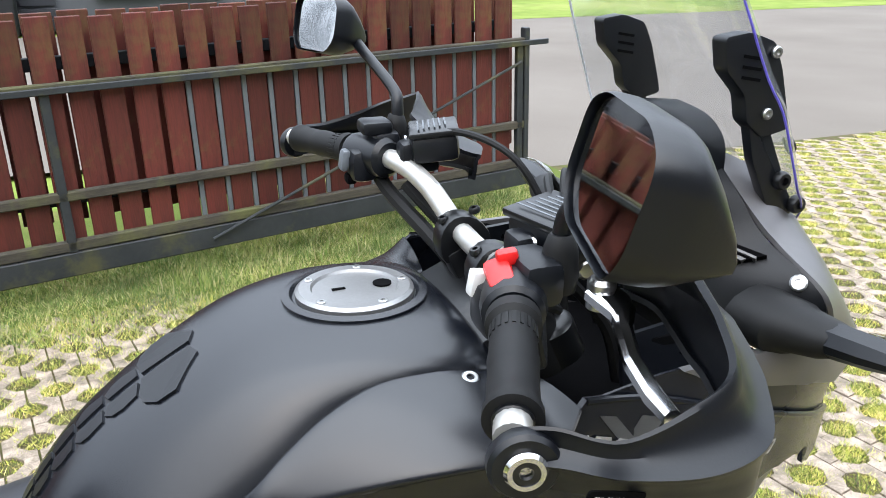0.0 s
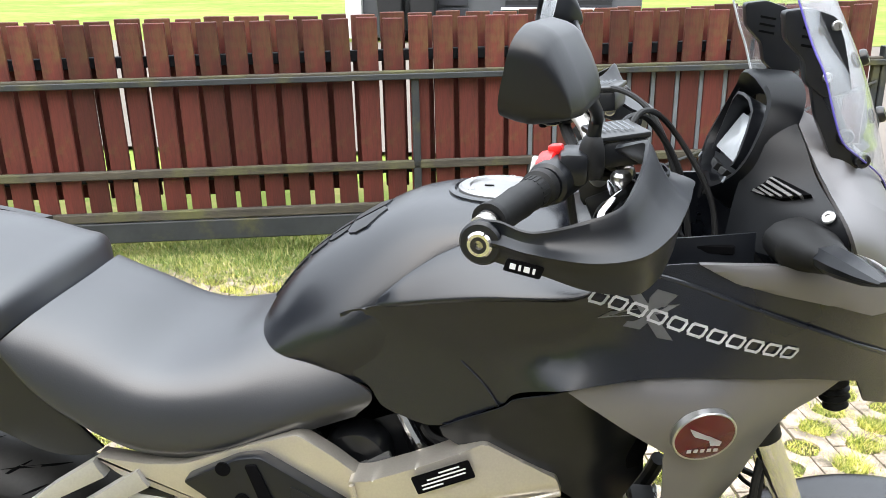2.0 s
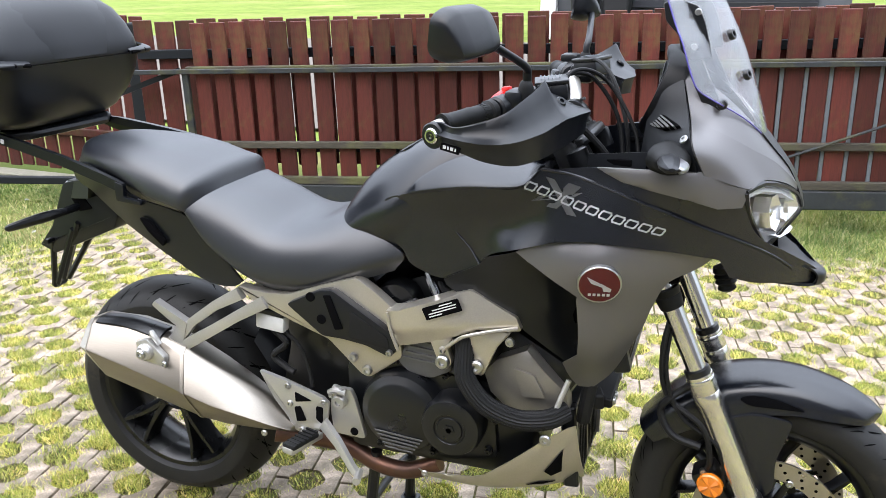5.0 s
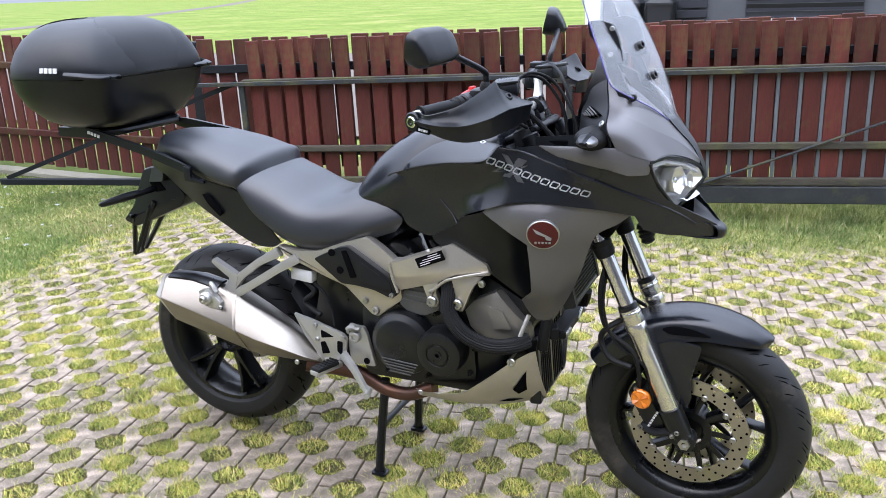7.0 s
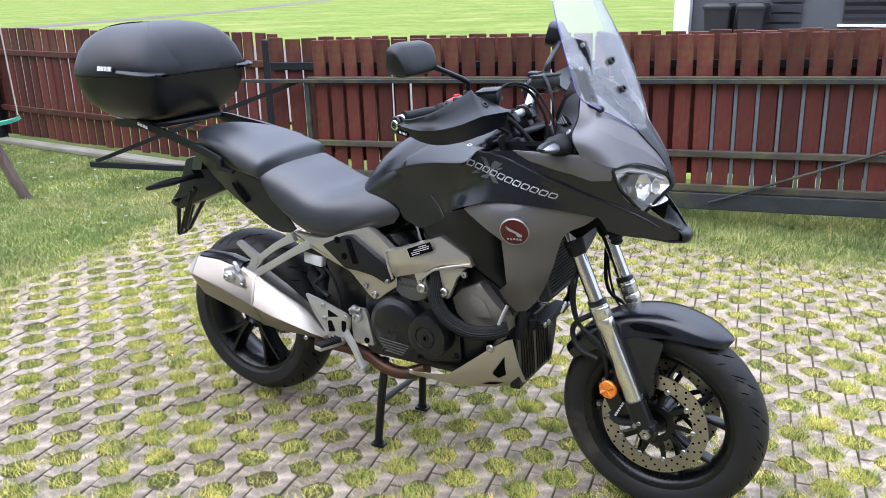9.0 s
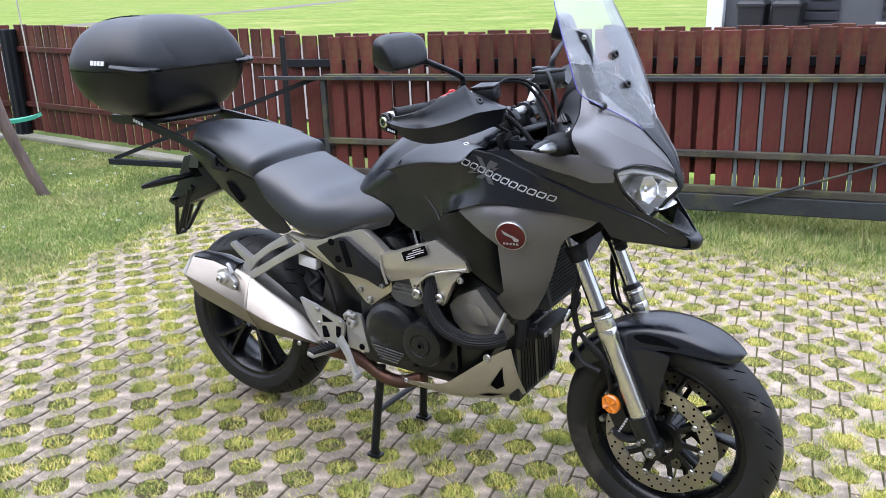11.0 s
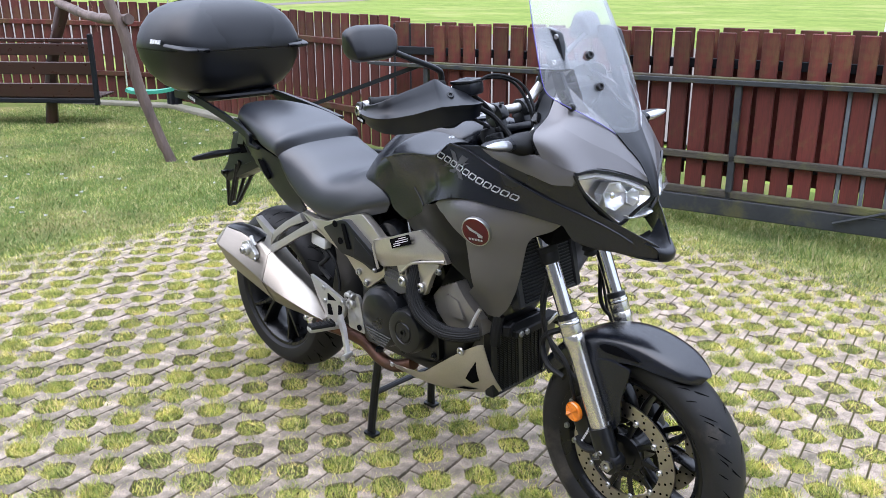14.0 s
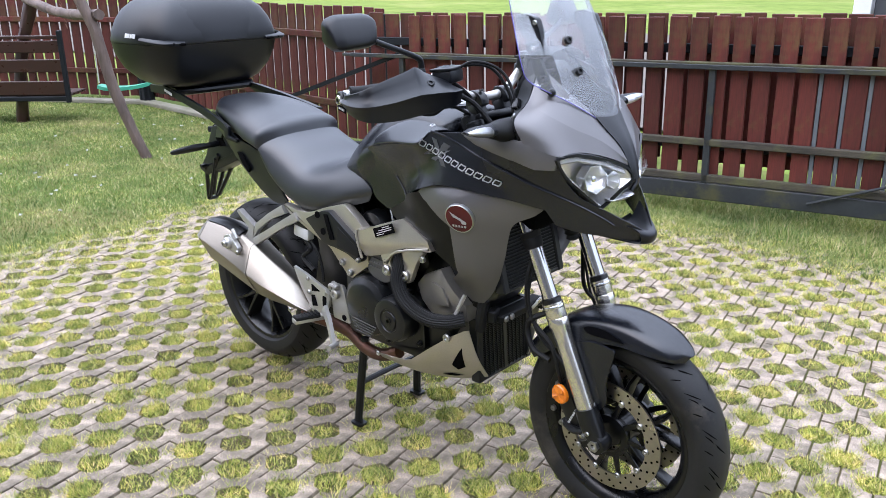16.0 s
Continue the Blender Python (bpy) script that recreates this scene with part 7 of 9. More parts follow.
def build_grip(s):
    a, d = along_bar(s, 0.27)
    b, _ = along_bar(s, 0.388)
    bm = bmesh.new()
    q = (b - a).normalized().to_track_quat("Z", "Y").to_matrix().to_4x4()
    m = Matrix.Translation(a) @ q
    L = (b - a).length
    lathe(bm, [(0.0215, 0), (0.0215, 0.012), (0.0175, 0.016), (0.0175, 0.050), (0.0185, 0.060), (0.0175, 0.075), (0.0178, L - 0.012), (0.0198, L - 0.008), (0.0198, L), (0, L)], m, 24)
    grip = steered("grip", bm, "rubber", bars, "black rubber grip")
    bm = bmesh.new()
    for k in range(20):
        t = 2 * math.pi * k / 20
        box(bm, m @ Vector((0.0169 * math.cos(t), 0.0169 * math.sin(t), 0.026)), (0.0026, 0.0026, 0.016), m.to_3x3().to_4x4() @ pose(0, 0, 0, 0, 0, math.degrees(t)))
    steered("grip_rib", bm, "rubber", grip, split=True)
    bm = bmesh.new()
    lathe(bm, [(0.0188, L - 0.006), (0.0192, L - 0.004), (0.0188, L - 0.001), (0, L - 0.001)], m, 24)
    steered("bar_end", bm, "alu", grip)
    bm = bmesh.new()
    lathe(bm, [(0.0135, L - 0.002), (0.0135, L + 0.003), (0.011, L + 0.005), (0.006, L + 0.005), (0.006, L + 0.001), (0, L + 0.001)], m, 20)
    steered("end_bolt", bm, "engine", grip)


build_grip(-1)
build_grip(1)


def build_switches(s):
    p, d = along_bar(s, 0.235)
    q = d.to_track_quat("Z", "X").to_matrix().to_4x4()
    m = Matrix.Translation(p) @ q
    bm = bmesh.new()
    lathe(bm, [(0.020, -0.038), (0.026, -0.032), (0.027, 0.020), (0.025, 0.032), (0.021, 0.036)], m, 20)
    box(bm, p + Vector((0.016, 0, 0.014)), (0.036, 0.055, 0.040), None, 0.010, 2)
    box(bm, p + Vector((-0.014, 0, -0.010)), (0.036, 0.050, 0.044), None, 0.012, 2)
    sw = steered("switch_housing", bm, "plastic", bars, "black switch housing")
    bm = bmesh.new()
    if s < 0:
        box(bm, p + Vector((-0.014, -0.004, 0.020)), (0.022, 0.036, 0.014), pose(0, 0, 0, 12, -20, -14), 0.005, 2)
        box(bm, p + Vector((-0.004, 0.006, 0.030)), (0.018, 0.014, 0.014), pose(0, 0, 0, 0, -10, -14), 0.004, 2)
        steered("stop_switch", bm, "red", sw, "red stop switch")
        bm = bmesh.new()
        box(bm, p + Vector((-0.026, 0.014, 0.008)), (0.014, 0.014, 0.022), pose(0, 0, 0, 0, 10, 0), 0.003, 2)
        steered("hazard_switch", bm, "white", sw, "pale hazard switch")
    else:
        box(bm, p + Vector((-0.036, 0.0, -0.004)), (0.012, 0.022, 0.028), pose(0, 0, 0, 0, 10, 0), 0.005, 2)
        steered("horn_button", bm, "strip", sw, "grey horn button")
        bm = bmesh.new()
        box(bm, p + Vector((0.004, -0.004, 0.038)), (0.040, 0.040, 0.018), None, 0.006, 2)
        steered("light_switch", bm, "plastic", sw)
        bm = bmesh.new()
        box(bm, p + Vector((-0.028, 0.004, -0.030)), (0.014, 0.020, 0.014), None, 0.004, 2)
        steered("signal_switch", bm, "tread", sw)
    # reservoir and lever
    r, _ = along_bar(s, 0.172)
    bm = bmesh.new()
    box(bm, r + Vector((0.042, 0, 0.024)), (0.058, 0.074, 0.034), pose(0, 0, 0, 0, -6, 16 * -s), 0.008, 2)
    box(bm, r + Vector((0.020, 0, 0.010)), (0.050, 0.034, 0.040), None, 0.008, 2)
    res = steered("fluid_reservoir", bm, "plastic", bars, "black fluid reservoir")
    bm = bmesh.new()
    box(bm, r + Vector((0.040, 0, 0.043)), (0.062, 0.078, 0.008), pose(0, 0, 0, 0, -6, 16 * -s), 0.003, 2)
    steered("reservoir_cap", bm, "engine", res)
    bm = bmesh.new()
    for k in range(6):
        box(bm, r + Vector((0.020 + 0.007 * k, 0, 0.0478 + 0.0007 * k)), (0.002, 0.050 - 0.004 * (k % 3), 0.0006), pose(0, 0, 0, 0, -6, 16 * -s))
    steered("cap_print", bm, "strip", res, split=True)
    bm = bmesh.new()
    lathe(bm, [(0.008, 0), (0.008, 0.003), (0.005, 0.003), (0.005, 0.001), (0, 0.001)], Matrix.Translation(r + Vector((0.010, s * 0.018, 0.024))) @ pose(0, 0, 0, 0, -90, 0), 16)
    steered("sight_glass", bm, "chrome", res)
    pivot = r + Vector((0.045, s * 0.075, -0.002))
    tip = pivot + Vector((-0.040, s * 0.150, -0.020))
    bm = bmesh.new()
    rows = []
    for t, w, h, off in ((0, 0.030, 0.014, 0.0), (0.10, 0.030, 0.014, 0.006), (0.22, 0.022, 0.013, 0.010), (0.36, 0.015, 0.013, 0.004), (0.6, 0.014, 0.014, 0.0), (0.85, 0.014, 0.014, 0.004), (1.0, 0.012, 0.012, 0.010)):
        c = pivot.lerp(tip, t) + Vector((off, 0, 0))
        rows.append([c + Vector((w * a / 2, 0, h * b / 2)) for a, b in ((-1, -0.5), (-0.5, -1), (0.5, -1), (1, -0.5), (1, 0.5), (0.5, 1), (-0.5, 1), (-1, 0.5))])
    loft(bm, rows)
    lever = steered("lever", bm, "chrome", bars, "polished lever")
    bm = bmesh.new()
    lathe(bm, [(0.012, -0.012), (0.012, 0.010), (0.009, 0.014), (0, 0.014)], Matrix.Translation(pivot), 16)
    steered("lever_pivot", bm, "steel", lever)
    bm = bmesh.new()
    lathe(bm, [(0.010, -0.022), (0.010, 0.0), (0.007, 0.004), (0, 0.004)], Matrix.Translation(r + Vector((0.055, s * 0.03, 0.0))) @ pose(0, 0, 0, 90, 0, 0), 14)
    steered("banjo_bolt", bm, "steel", res)


build_switches(-1)
build_switches(1)

# mirrors
MIRROR = [(0.066, 0.028), (0.060, -0.024), (0.042, -0.042), (-0.048, -0.039), (-0.072, -0.018), (-0.066, 0.032), (-0.040, 0.042), (0.040, 0.042)]


def build_mirror(s):
    c = Vector((0.963, s * 0.418, 1.338))
    o = Vector((-0.257, s * 0.966, 0)).normalized()
    z = Vector((0.228, s * 0.061, 0.972))
    z = (z - o * z.dot(o)).normalized()
    n = o.cross(z) if s < 0 else z.cross(o)
    if n.x < 0:
        n = -n
    line = rounded(MIRROR, 0.016, 4)
    bm = bmesh.new()
    rows = []
    for k, depth in ((0.97, -0.012), (1.0, -0.008), (1.0, 0.004), (0.97, 0.012), (0.90, 0.019), (0.62, 0.035), (0.34, 0.0485), (0.12, 0.0565), (0.03, 0.058)):
        row = []
        for a, b in line:
            ra = max(-0.050, min(0.046, a * 0.85))          # the ridge runs low along the back and falls towards its ends
            rb, rd = -0.016 - 0.10 * ra, -4.0 * ra * ra
            row.append(c + o * (a * k + ra * (1 - k)) + z * (b * k + rb * (1 - k)) + n * (depth + rd * (1 - k)))
        rows.append(row)
    loft(bm, rows, caps=False)
    bm.faces.new([bm.verts.new(v) for v in rows[-1]])
    bmesh.ops.remove_doubles(bm, verts=bm.verts, dist=1e-5)
    mir = steered("mirror", bm, "plastic", bars, "black plastic rear-view mirror", sharp=32)
    bm = bmesh.new()
    bm.faces.new([bm.verts.new(c + o * (a * 0.93) + z * (b * 0.93) - n * 0.0075) for a, b in line])
    bmesh.ops.solidify(bm, geom=list(bm.faces), thickness=0.003)
    steered("mirror_glass", bm, "mirror", mir, "mirror glass")
    bm = bmesh.new()
    foot = Vector((1.022, s * 0.238, 1.205))
    tube(bm, [foot, foot + Vector((0.002, 0, 0.045)), foot + Vector((0.002, s * 0.022, 0.066)), c - o * 0.062 + n * 0.028 + Vector((0, 0, -0.018)), c - o * 0.030 + n * 0.030], [0.0085, 0.0080, 0.0075, 0.0075, 0.011], 12, 6)
    steered("mirror_stem", bm, "plastic", mir)
    bm = bmesh.new()
    lathe(bm, [(0.014, -0.012), (0.016, 0.0), (0.014, 0.024), (0.0105, 0.034), (0.0085, 0.036)], Matrix.Translation(foot), 16)
    steered("stem_boot", bm, "rubber", mir)


build_mirror(-1)
build_mirror(1)

# hand guards
GUARD = [      # rim, fold and lower edge at each station, from the bar's end to the steering head
    ((0.893, -0.399, 1.184), (0.886, -0.402, 1.166), (0.893, -0.400, 1.146)),
    ((0.915, -0.412, 1.187), (0.914, -0.419, 1.167), (0.920, -0.415, 1.143)),
    ((0.947, -0.434, 1.184), (0.945, -0.444, 1.167), (0.955, -0.440, 1.143)),
    ((0.995, -0.434, 1.196), (0.998, -0.453, 1.163), (1.000, -0.448, 1.132)),
    ((1.028, -0.427, 1.209), (1.045, -0.441, 1.166), (1.045, -0.440, 1.127)),
    ((1.046, -0.392, 1.224), (1.078, -0.398, 1.174), (1.073, -0.396, 1.128)),
    ((1.056, -0.358, 1.234), (1.092, -0.366, 1.181), (1.086, -0.362, 1.131)),
    ((1.062, -0.330, 1.243), (1.101, -0.340, 1.186), (1.095, -0.337, 1.135)),
    ((1.064, -0.313, 1.248), (1.105, -0.328, 1.188), (1.098, -0.326, 1.136)),
    ((1.058, -0.292, 1.243), (1.110, -0.308, 1.188), (1.103, -0.306, 1.138)),
    ((1.046, -0.268, 1.235), (1.118, -0.272, 1.188), (1.113, -0.272, 1.144)),
    ((1.040, -0.250, 1.228), (1.126, -0.232, 1.187), (1.122, -0.232, 1.149)),
    ((1.070, -0.205, 1.206), (1.112, -0.192, 1.186), (1.110, -0.192, 1.152)),
]


def guard_rows(s):
    """Each station's section in the straight-ahead frame, with a crisp fold."""
    rows = []
    for rim, fold, low in GUARD:
        rim, fold, low = (STEER.inverted() @ Vector(p) for p in (rim, fold, low))
        out = Vector((fold.x - 0.96, fold.y + 0.22, 0)).normalized()
        sect = [rim - out * 0.001, rim.lerp(fold, 0.08), rim.lerp(fold, 0.35) - out * 0.004, rim.lerp(fold, 0.68) - out * 0.006, rim.lerp(fold, 0.86) - out * 0.003, rim.lerp(fold, 0.96) + out * 0.002, fold + out * 0.0035,
                fold.lerp(low, 0.10) + out * 0.003, fold.lerp(low, 0.22), fold.lerp(low, 0.6) - out * 0.001, low - out * 0.002, low.lerp(rim, 0.05) - out * 0.010]
        rows.append([Vector((p.x, p.y * -s, p.z)) for p in sect])
    fine = [curve_points(c, 9) for c in zip(*rows)]
    return [list(r) for r in zip(*fine)]


for s in (-1, 1):
    bm = bmesh.new()
    grid = [[bm.verts.new(p) for p in row] for row in guard_rows(s)]
    faces = [bm.faces.new((a[i], a[i + 1], b[i + 1], b[i])) for a, b in zip(grid, grid[1:]) for i in range(len(a) - 1)]
    bmesh.ops.recalc_face_normals(bm, faces=faces)
    bmesh.ops.solidify(bm, geom=faces, thickness=0.005)
    guard = steered("hand_guard", bm, "plastic", bars, "large black plastic hand guard")
    at = STEER.inverted() @ Vector((0.897, -0.411, 1.163))
    seat_m = Matrix.Translation((at.x, at.y * -s, at.z)) @ pose(0, 0, 0, 90 if s < 0 else -90, 0, 0) @ pose(0, 0, 0, 0, -14, 0)
    bm = bmesh.new()
    lathe(bm, [(0, -0.014), (0.020, -0.014), (0.0225, -0.010), (0.0225, -0.002), (0.020, 0.001), (0, 0.001)], seat_m, 28)
    steered("guard_end", bm, "plastic", guard)
    bm = bmesh.new()
    lathe(bm, [(0.0135, 0.0005), (0.0135, 0.003), (0.0115, 0.0055), (0.0085, 0.0055), (0.0082, 0.002)], seat_m, 28)
    ring = steered("guard_bolt", bm, "chrome", guard)
    bm = bmesh.new()
    lathe(bm, [(0.0083, 0.0008), (0.0083, 0.0046), (0.0045, 0.0046), (0.0042, 0.002), (0, 0.002)], seat_m, 20)
    steered("bolt_socket", bm, "engine", ring)
    bm = bmesh.new()
    bolt(bm, (1.095, s * 0.276, 1.212), (0.62, s * 0.35, 0.70), 0.010, 0.006)
    steered("guard_screw", bm, "plastic", guard)
    bm = bmesh.new()
    slab(bm, rounded([(-0.019, -0.0065), (0.017, -0.0065), (0.019, 0.0065), (-0.017, 0.0065)], 0.0025), 0.0016, pose(0.957, s * 0.4452, 1.158, 90 if s < 0 else -90, 10, 7 * s), 0)
    plate = steered("badge_plate", bm, "tread", guard)
    bm = bmesh.new()
    m = pose(0.957, s * 0.4465, 1.158, 90 if s < 0 else -90, 10, 7 * s)
    for k, w in enumerate((0.007, 0.003, 0.007, 0.003)):
        box(bm, m @ Vector((-0.0105 + 0.0068 * k, 0, 0)), (w * 0.8, 0.0055, 0.0006), m.to_3x3().to_4x4())
    steered("badge_shape", bm, "white", plate, split=True)

# cables and hoses round the steering head
bm = bmesh.new()
for pts, r in (
        ([(1.045, -0.19, 1.205), (1.06, -0.13, 1.235), (1.10, -0.06, 1.225), (1.15, -0.04, 1.15), (1.17, -0.05, 1.05)], 0.0045),
        ([(1.045, -0.19, 1.200), (1.08, -0.12, 1.245), (1.13, -0.05, 1.215), (1.19, -0.06, 1.12), (1.20, -0.08, 1.03)], 0.004),
        ([(0.985, -0.22, 1.195), (1.02, -0.20, 1.205), (1.05, -0.15, 1.190), (1.07, -0.09, 1.13), (1.09, -0.07, 1.04)], 0.006),
        ([(1.00, -0.20, 1.185), (1.05, -0.18, 1.175), (1.09, -0.12, 1.14), (1.15, -0.10, 1.07), (1.17, -0.10, 1.0)], 0.007),
        ([(0.99, -0.235, 1.170), (1.00, -0.235, 1.125), (1.02, -0.20, 1.115), (1.04, -0.16, 1.135), (1.08, -0.12, 1.11)], 0.005),
        ([(1.045, 0.19, 1.205), (1.07, 0.13, 1.240), (1.12, 0.06, 1.215), (1.16, 0.03, 1.12), (1.17, 0.02, 1.03)], 0.0045),
        ([(1.00, 0.235, 1.175), (1.01, 0.20, 1.15), (1.03, 0.12, 1.12), (1.05, 0.08, 1.09), (1.09, 0.06, 1.03)], 0.010),
        ([(1.02, 0.17, 1.17), (1.05, 0.13, 1.13), (1.09, 0.09, 1.08), (1.12, 0.06, 1.0)], 0.008)):
    tube(bm, pts, r, 8, 8)
pieces("cable", bm, "rubber", bike)
bm = bmesh.new()
for x, y in ((1.10, -0.105), (1.10, 0.105)):
    lathe(bm, [(0.024, 0), (0.024, 0.05), (0.020, 0.062), (0.010, 0.066), (0.010, 0.072), (0, 0.072)], pose(x - 0.015, y, 1.045, 0, -24, 0), 20)
steered("fork_cap", bm, "rubber", bike, split=True)

# ---- cockpit ----
for s in (-1, 1):
    bm = bmesh.new()
    patch(bm, [[(1.120, s * 0.175, 1.098), (1.17, s * 0.172, 1.102), (1.225, s * 0.165, 1.106)], [(1.120, s * 0.180, 1.060), (1.17, s * 0.178, 1.060), (1.225, s * 0.172, 1.060)], [(1.120, s * 0.190, 1.015), (1.17, s * 0.188, 1.015), (1.225, s * 0.180, 1.015)]], 4, 0.006)
    duct = part("duct_panel", bm, "plastic", bike, "black inner panel with two slots")
    # dark boxes for the shade in the duct's two slots
    bm = bmesh.new()
    for z in (1.085, 1.064):
        box(bm, (1.176, s * 0.172, z), (0.048, 0.006, 0.013), None, 0.002)
    pieces("slot", bm, "tread", duct)
COCKPIT = [
    [(1.248, -0.080, 1.258), (1.258, -0.082, 1.256), (1.269, -0.082, 1.252)],
    [(1.234, -0.104, 1.216), (1.254, -0.114, 1.210), (1.281, -0.124, 1.210)],
    [(1.220, -0.106, 1.176), (1.250, -0.132, 1.168), (1.291, -0.157, 1.172)],
    [(1.212, -0.098, 1.142), (1.248, -0.160, 1.130), (1.304, -0.229, 1.133)],
    [(1.205, -0.095, 1.080), (1.232, -0.165, 1.080), (1.318, -0.226, 1.082)],
]
bm = bmesh.new()
patch(bm, COCKPIT, 5, 0.005)
mirror_y(bm)
pieces("cockpit_panel", bm, "cockpit", bike, "black plastic cockpit panel")
dash = new("dashboard")
dash.parent = bike
dash["label"] = "black dashboard with pale display under an arched hood"
TILT = radians(60)
DM = Matrix.Translation((1.232, 0, 1.194)) @ Matrix(((0, math.cos(TILT), -math.sin(TILT), 0), (-1, 0, 0, 0), (0, math.sin(TILT), math.cos(TILT), 0), (0, 0, 0, 1)))


def dash_ring(half):
    """A ring about the display; half: (x, y, lift) of the right half, from the bottom middle to the top middle."""
    line = curve_points(half, 5)
    full = line + [Vector((-p.x, p.y, p.z)) for p in line[-2:0:-1]]
    return [DM @ p for p in full]


bm = bmesh.new()
loft(bm, [dash_ring(r) for r in (
    [(0, -0.058, -0.012), (0.040, -0.062, -0.012), (0.088, -0.030, -0.012), (0.094, 0.012, -0.010), (0.076, 0.050, -0.006), (0.042, 0.062, 0.0), (0, 0.066, 0.002)],
    [(0, -0.061, 0.005), (0.041, -0.066, 0.005), (0.094, -0.032, 0.006), (0.100, 0.012, 0.012), (0.083, 0.056, 0.022), (0.046, 0.072, 0.036), (0, 0.077, 0.042)],
    [(0, -0.068, 0.005), (0.045, -0.073, 0.005), (0.101, -0.035, 0.006), (0.107, 0.012, 0.011), (0.089, 0.060, 0.020), (0.050, 0.078, 0.034), (0, 0.083, 0.040)],
    [(0, -0.076, -0.006), (0.050, -0.080, -0.006), (0.105, -0.037, -0.003), (0.110, 0.014, 0.000), (0.092, 0.065, 0.006), (0.053, 0.086, 0.020), (0, 0.092, 0.026)],
    [(0, -0.080, -0.035), (0.052, -0.084, -0.035), (0.106, -0.038, -0.030), (0.111, 0.020, -0.025), (0.094, 0.074, -0.018), (0.056, 0.100, -0.010), (0, 0.108, -0.006)],
)], caps=False)
bmesh.ops.solidify(bm, geom=list(bm.faces), thickness=0.002)
part("dash_hood", bm, "plastic", dash, "black arched dash hood", sharp=50)
bm = bmesh.new()
slab(bm, rounded([(-0.092, -0.032), (-0.042, -0.064), (0.042, -0.064), (0.092, -0.032), (0.098, 0.014), (0.078, 0.054), (-0.078, 0.054), (-0.098, 0.014)], 0.006), 0.020, DM @ pose(0, 0, -0.020), 0.003)
part("dash_body", bm, "plastic", dash)
bm = bmesh.new()
slab(bm, rounded([(-0.061, -0.030), (0.061, -0.030), (0.048, 0.030), (-0.048, 0.030)], 0.006), 0.006, DM @ pose(0, 0, -0.003), 0.001)
part("display", bm, "dash", dash, "pale grey display behind clear cover")
bm = bmesh.new()
rows = []
for px, py, pz in ((-0.058, -0.036, 0.003), (-0.062, -0.020, 0.006), (-0.059, 0.010, 0.014), (-0.052, 0.036, 0.022), (-0.030, 0.047, 0.028), (0, 0.049, 0.030), (0.030, 0.047, 0.028), (0.052, 0.036, 0.022), (0.059, 0.010, 0.014), (0.062, -0.020, 0.006), (0.058, -0.036, 0.003)):
    k = 1.07
    rows.append([DM @ Vector(q) for q in ((px, py, -0.010), (px * k, py + 0.004, -0.010), (px * k, py + 0.004, pz), (px, py, pz))])
loft(bm, rows)
part("display_frame", bm, "plastic", dash, sharp=60)
bm = bmesh.new()
for s in (-1, 1):
    slab(bm, rounded([(s * 0.012, -0.056), (s * 0.038, -0.053), (s * 0.042, -0.043), (s * 0.010, -0.045)][::s], 0.002), 0.010, DM @ pose(0, 0, -0.006), 0.001)
    slab(bm, rounded([(s * 0.068, -0.034), (s * 0.084, -0.026), (s * 0.088, 0.008), (s * 0.074, 0.024)][::s], 0.003), 0.012, DM @ pose(0, 0, -0.008), 0.002)
pieces("dash_button", bm, "rubber", dash)
bm = bmesh.new()
for s in (-1, 1):
    box(bm, DM @ Vector((s * 0.078, -0.053, 0.0065)), (0.007, 0.009, 0.002), DM.to_3x3().to_4x4(), 0.0005)
pieces("dash_mark", bm, "strip", dash)
COCKPIT_FINE = spline_grid([[Vector(p) for p in r] for r in COCKPIT], 24)


def on_cockpit(row, col):
    """A point of the right cockpit panel and its outward direction."""
    fine = COCKPIT_FINE
    i, j = round(row * 24), round(col * 24)
    p = fine[i][j]
    n = (fine[i + 1][j] - fine[i - 1][j]).cross(fine[i][j + 1] - fine[i][j - 1]).normalized()
    if n.x > 0:
        n = -n
    return p + n * 0.004, n


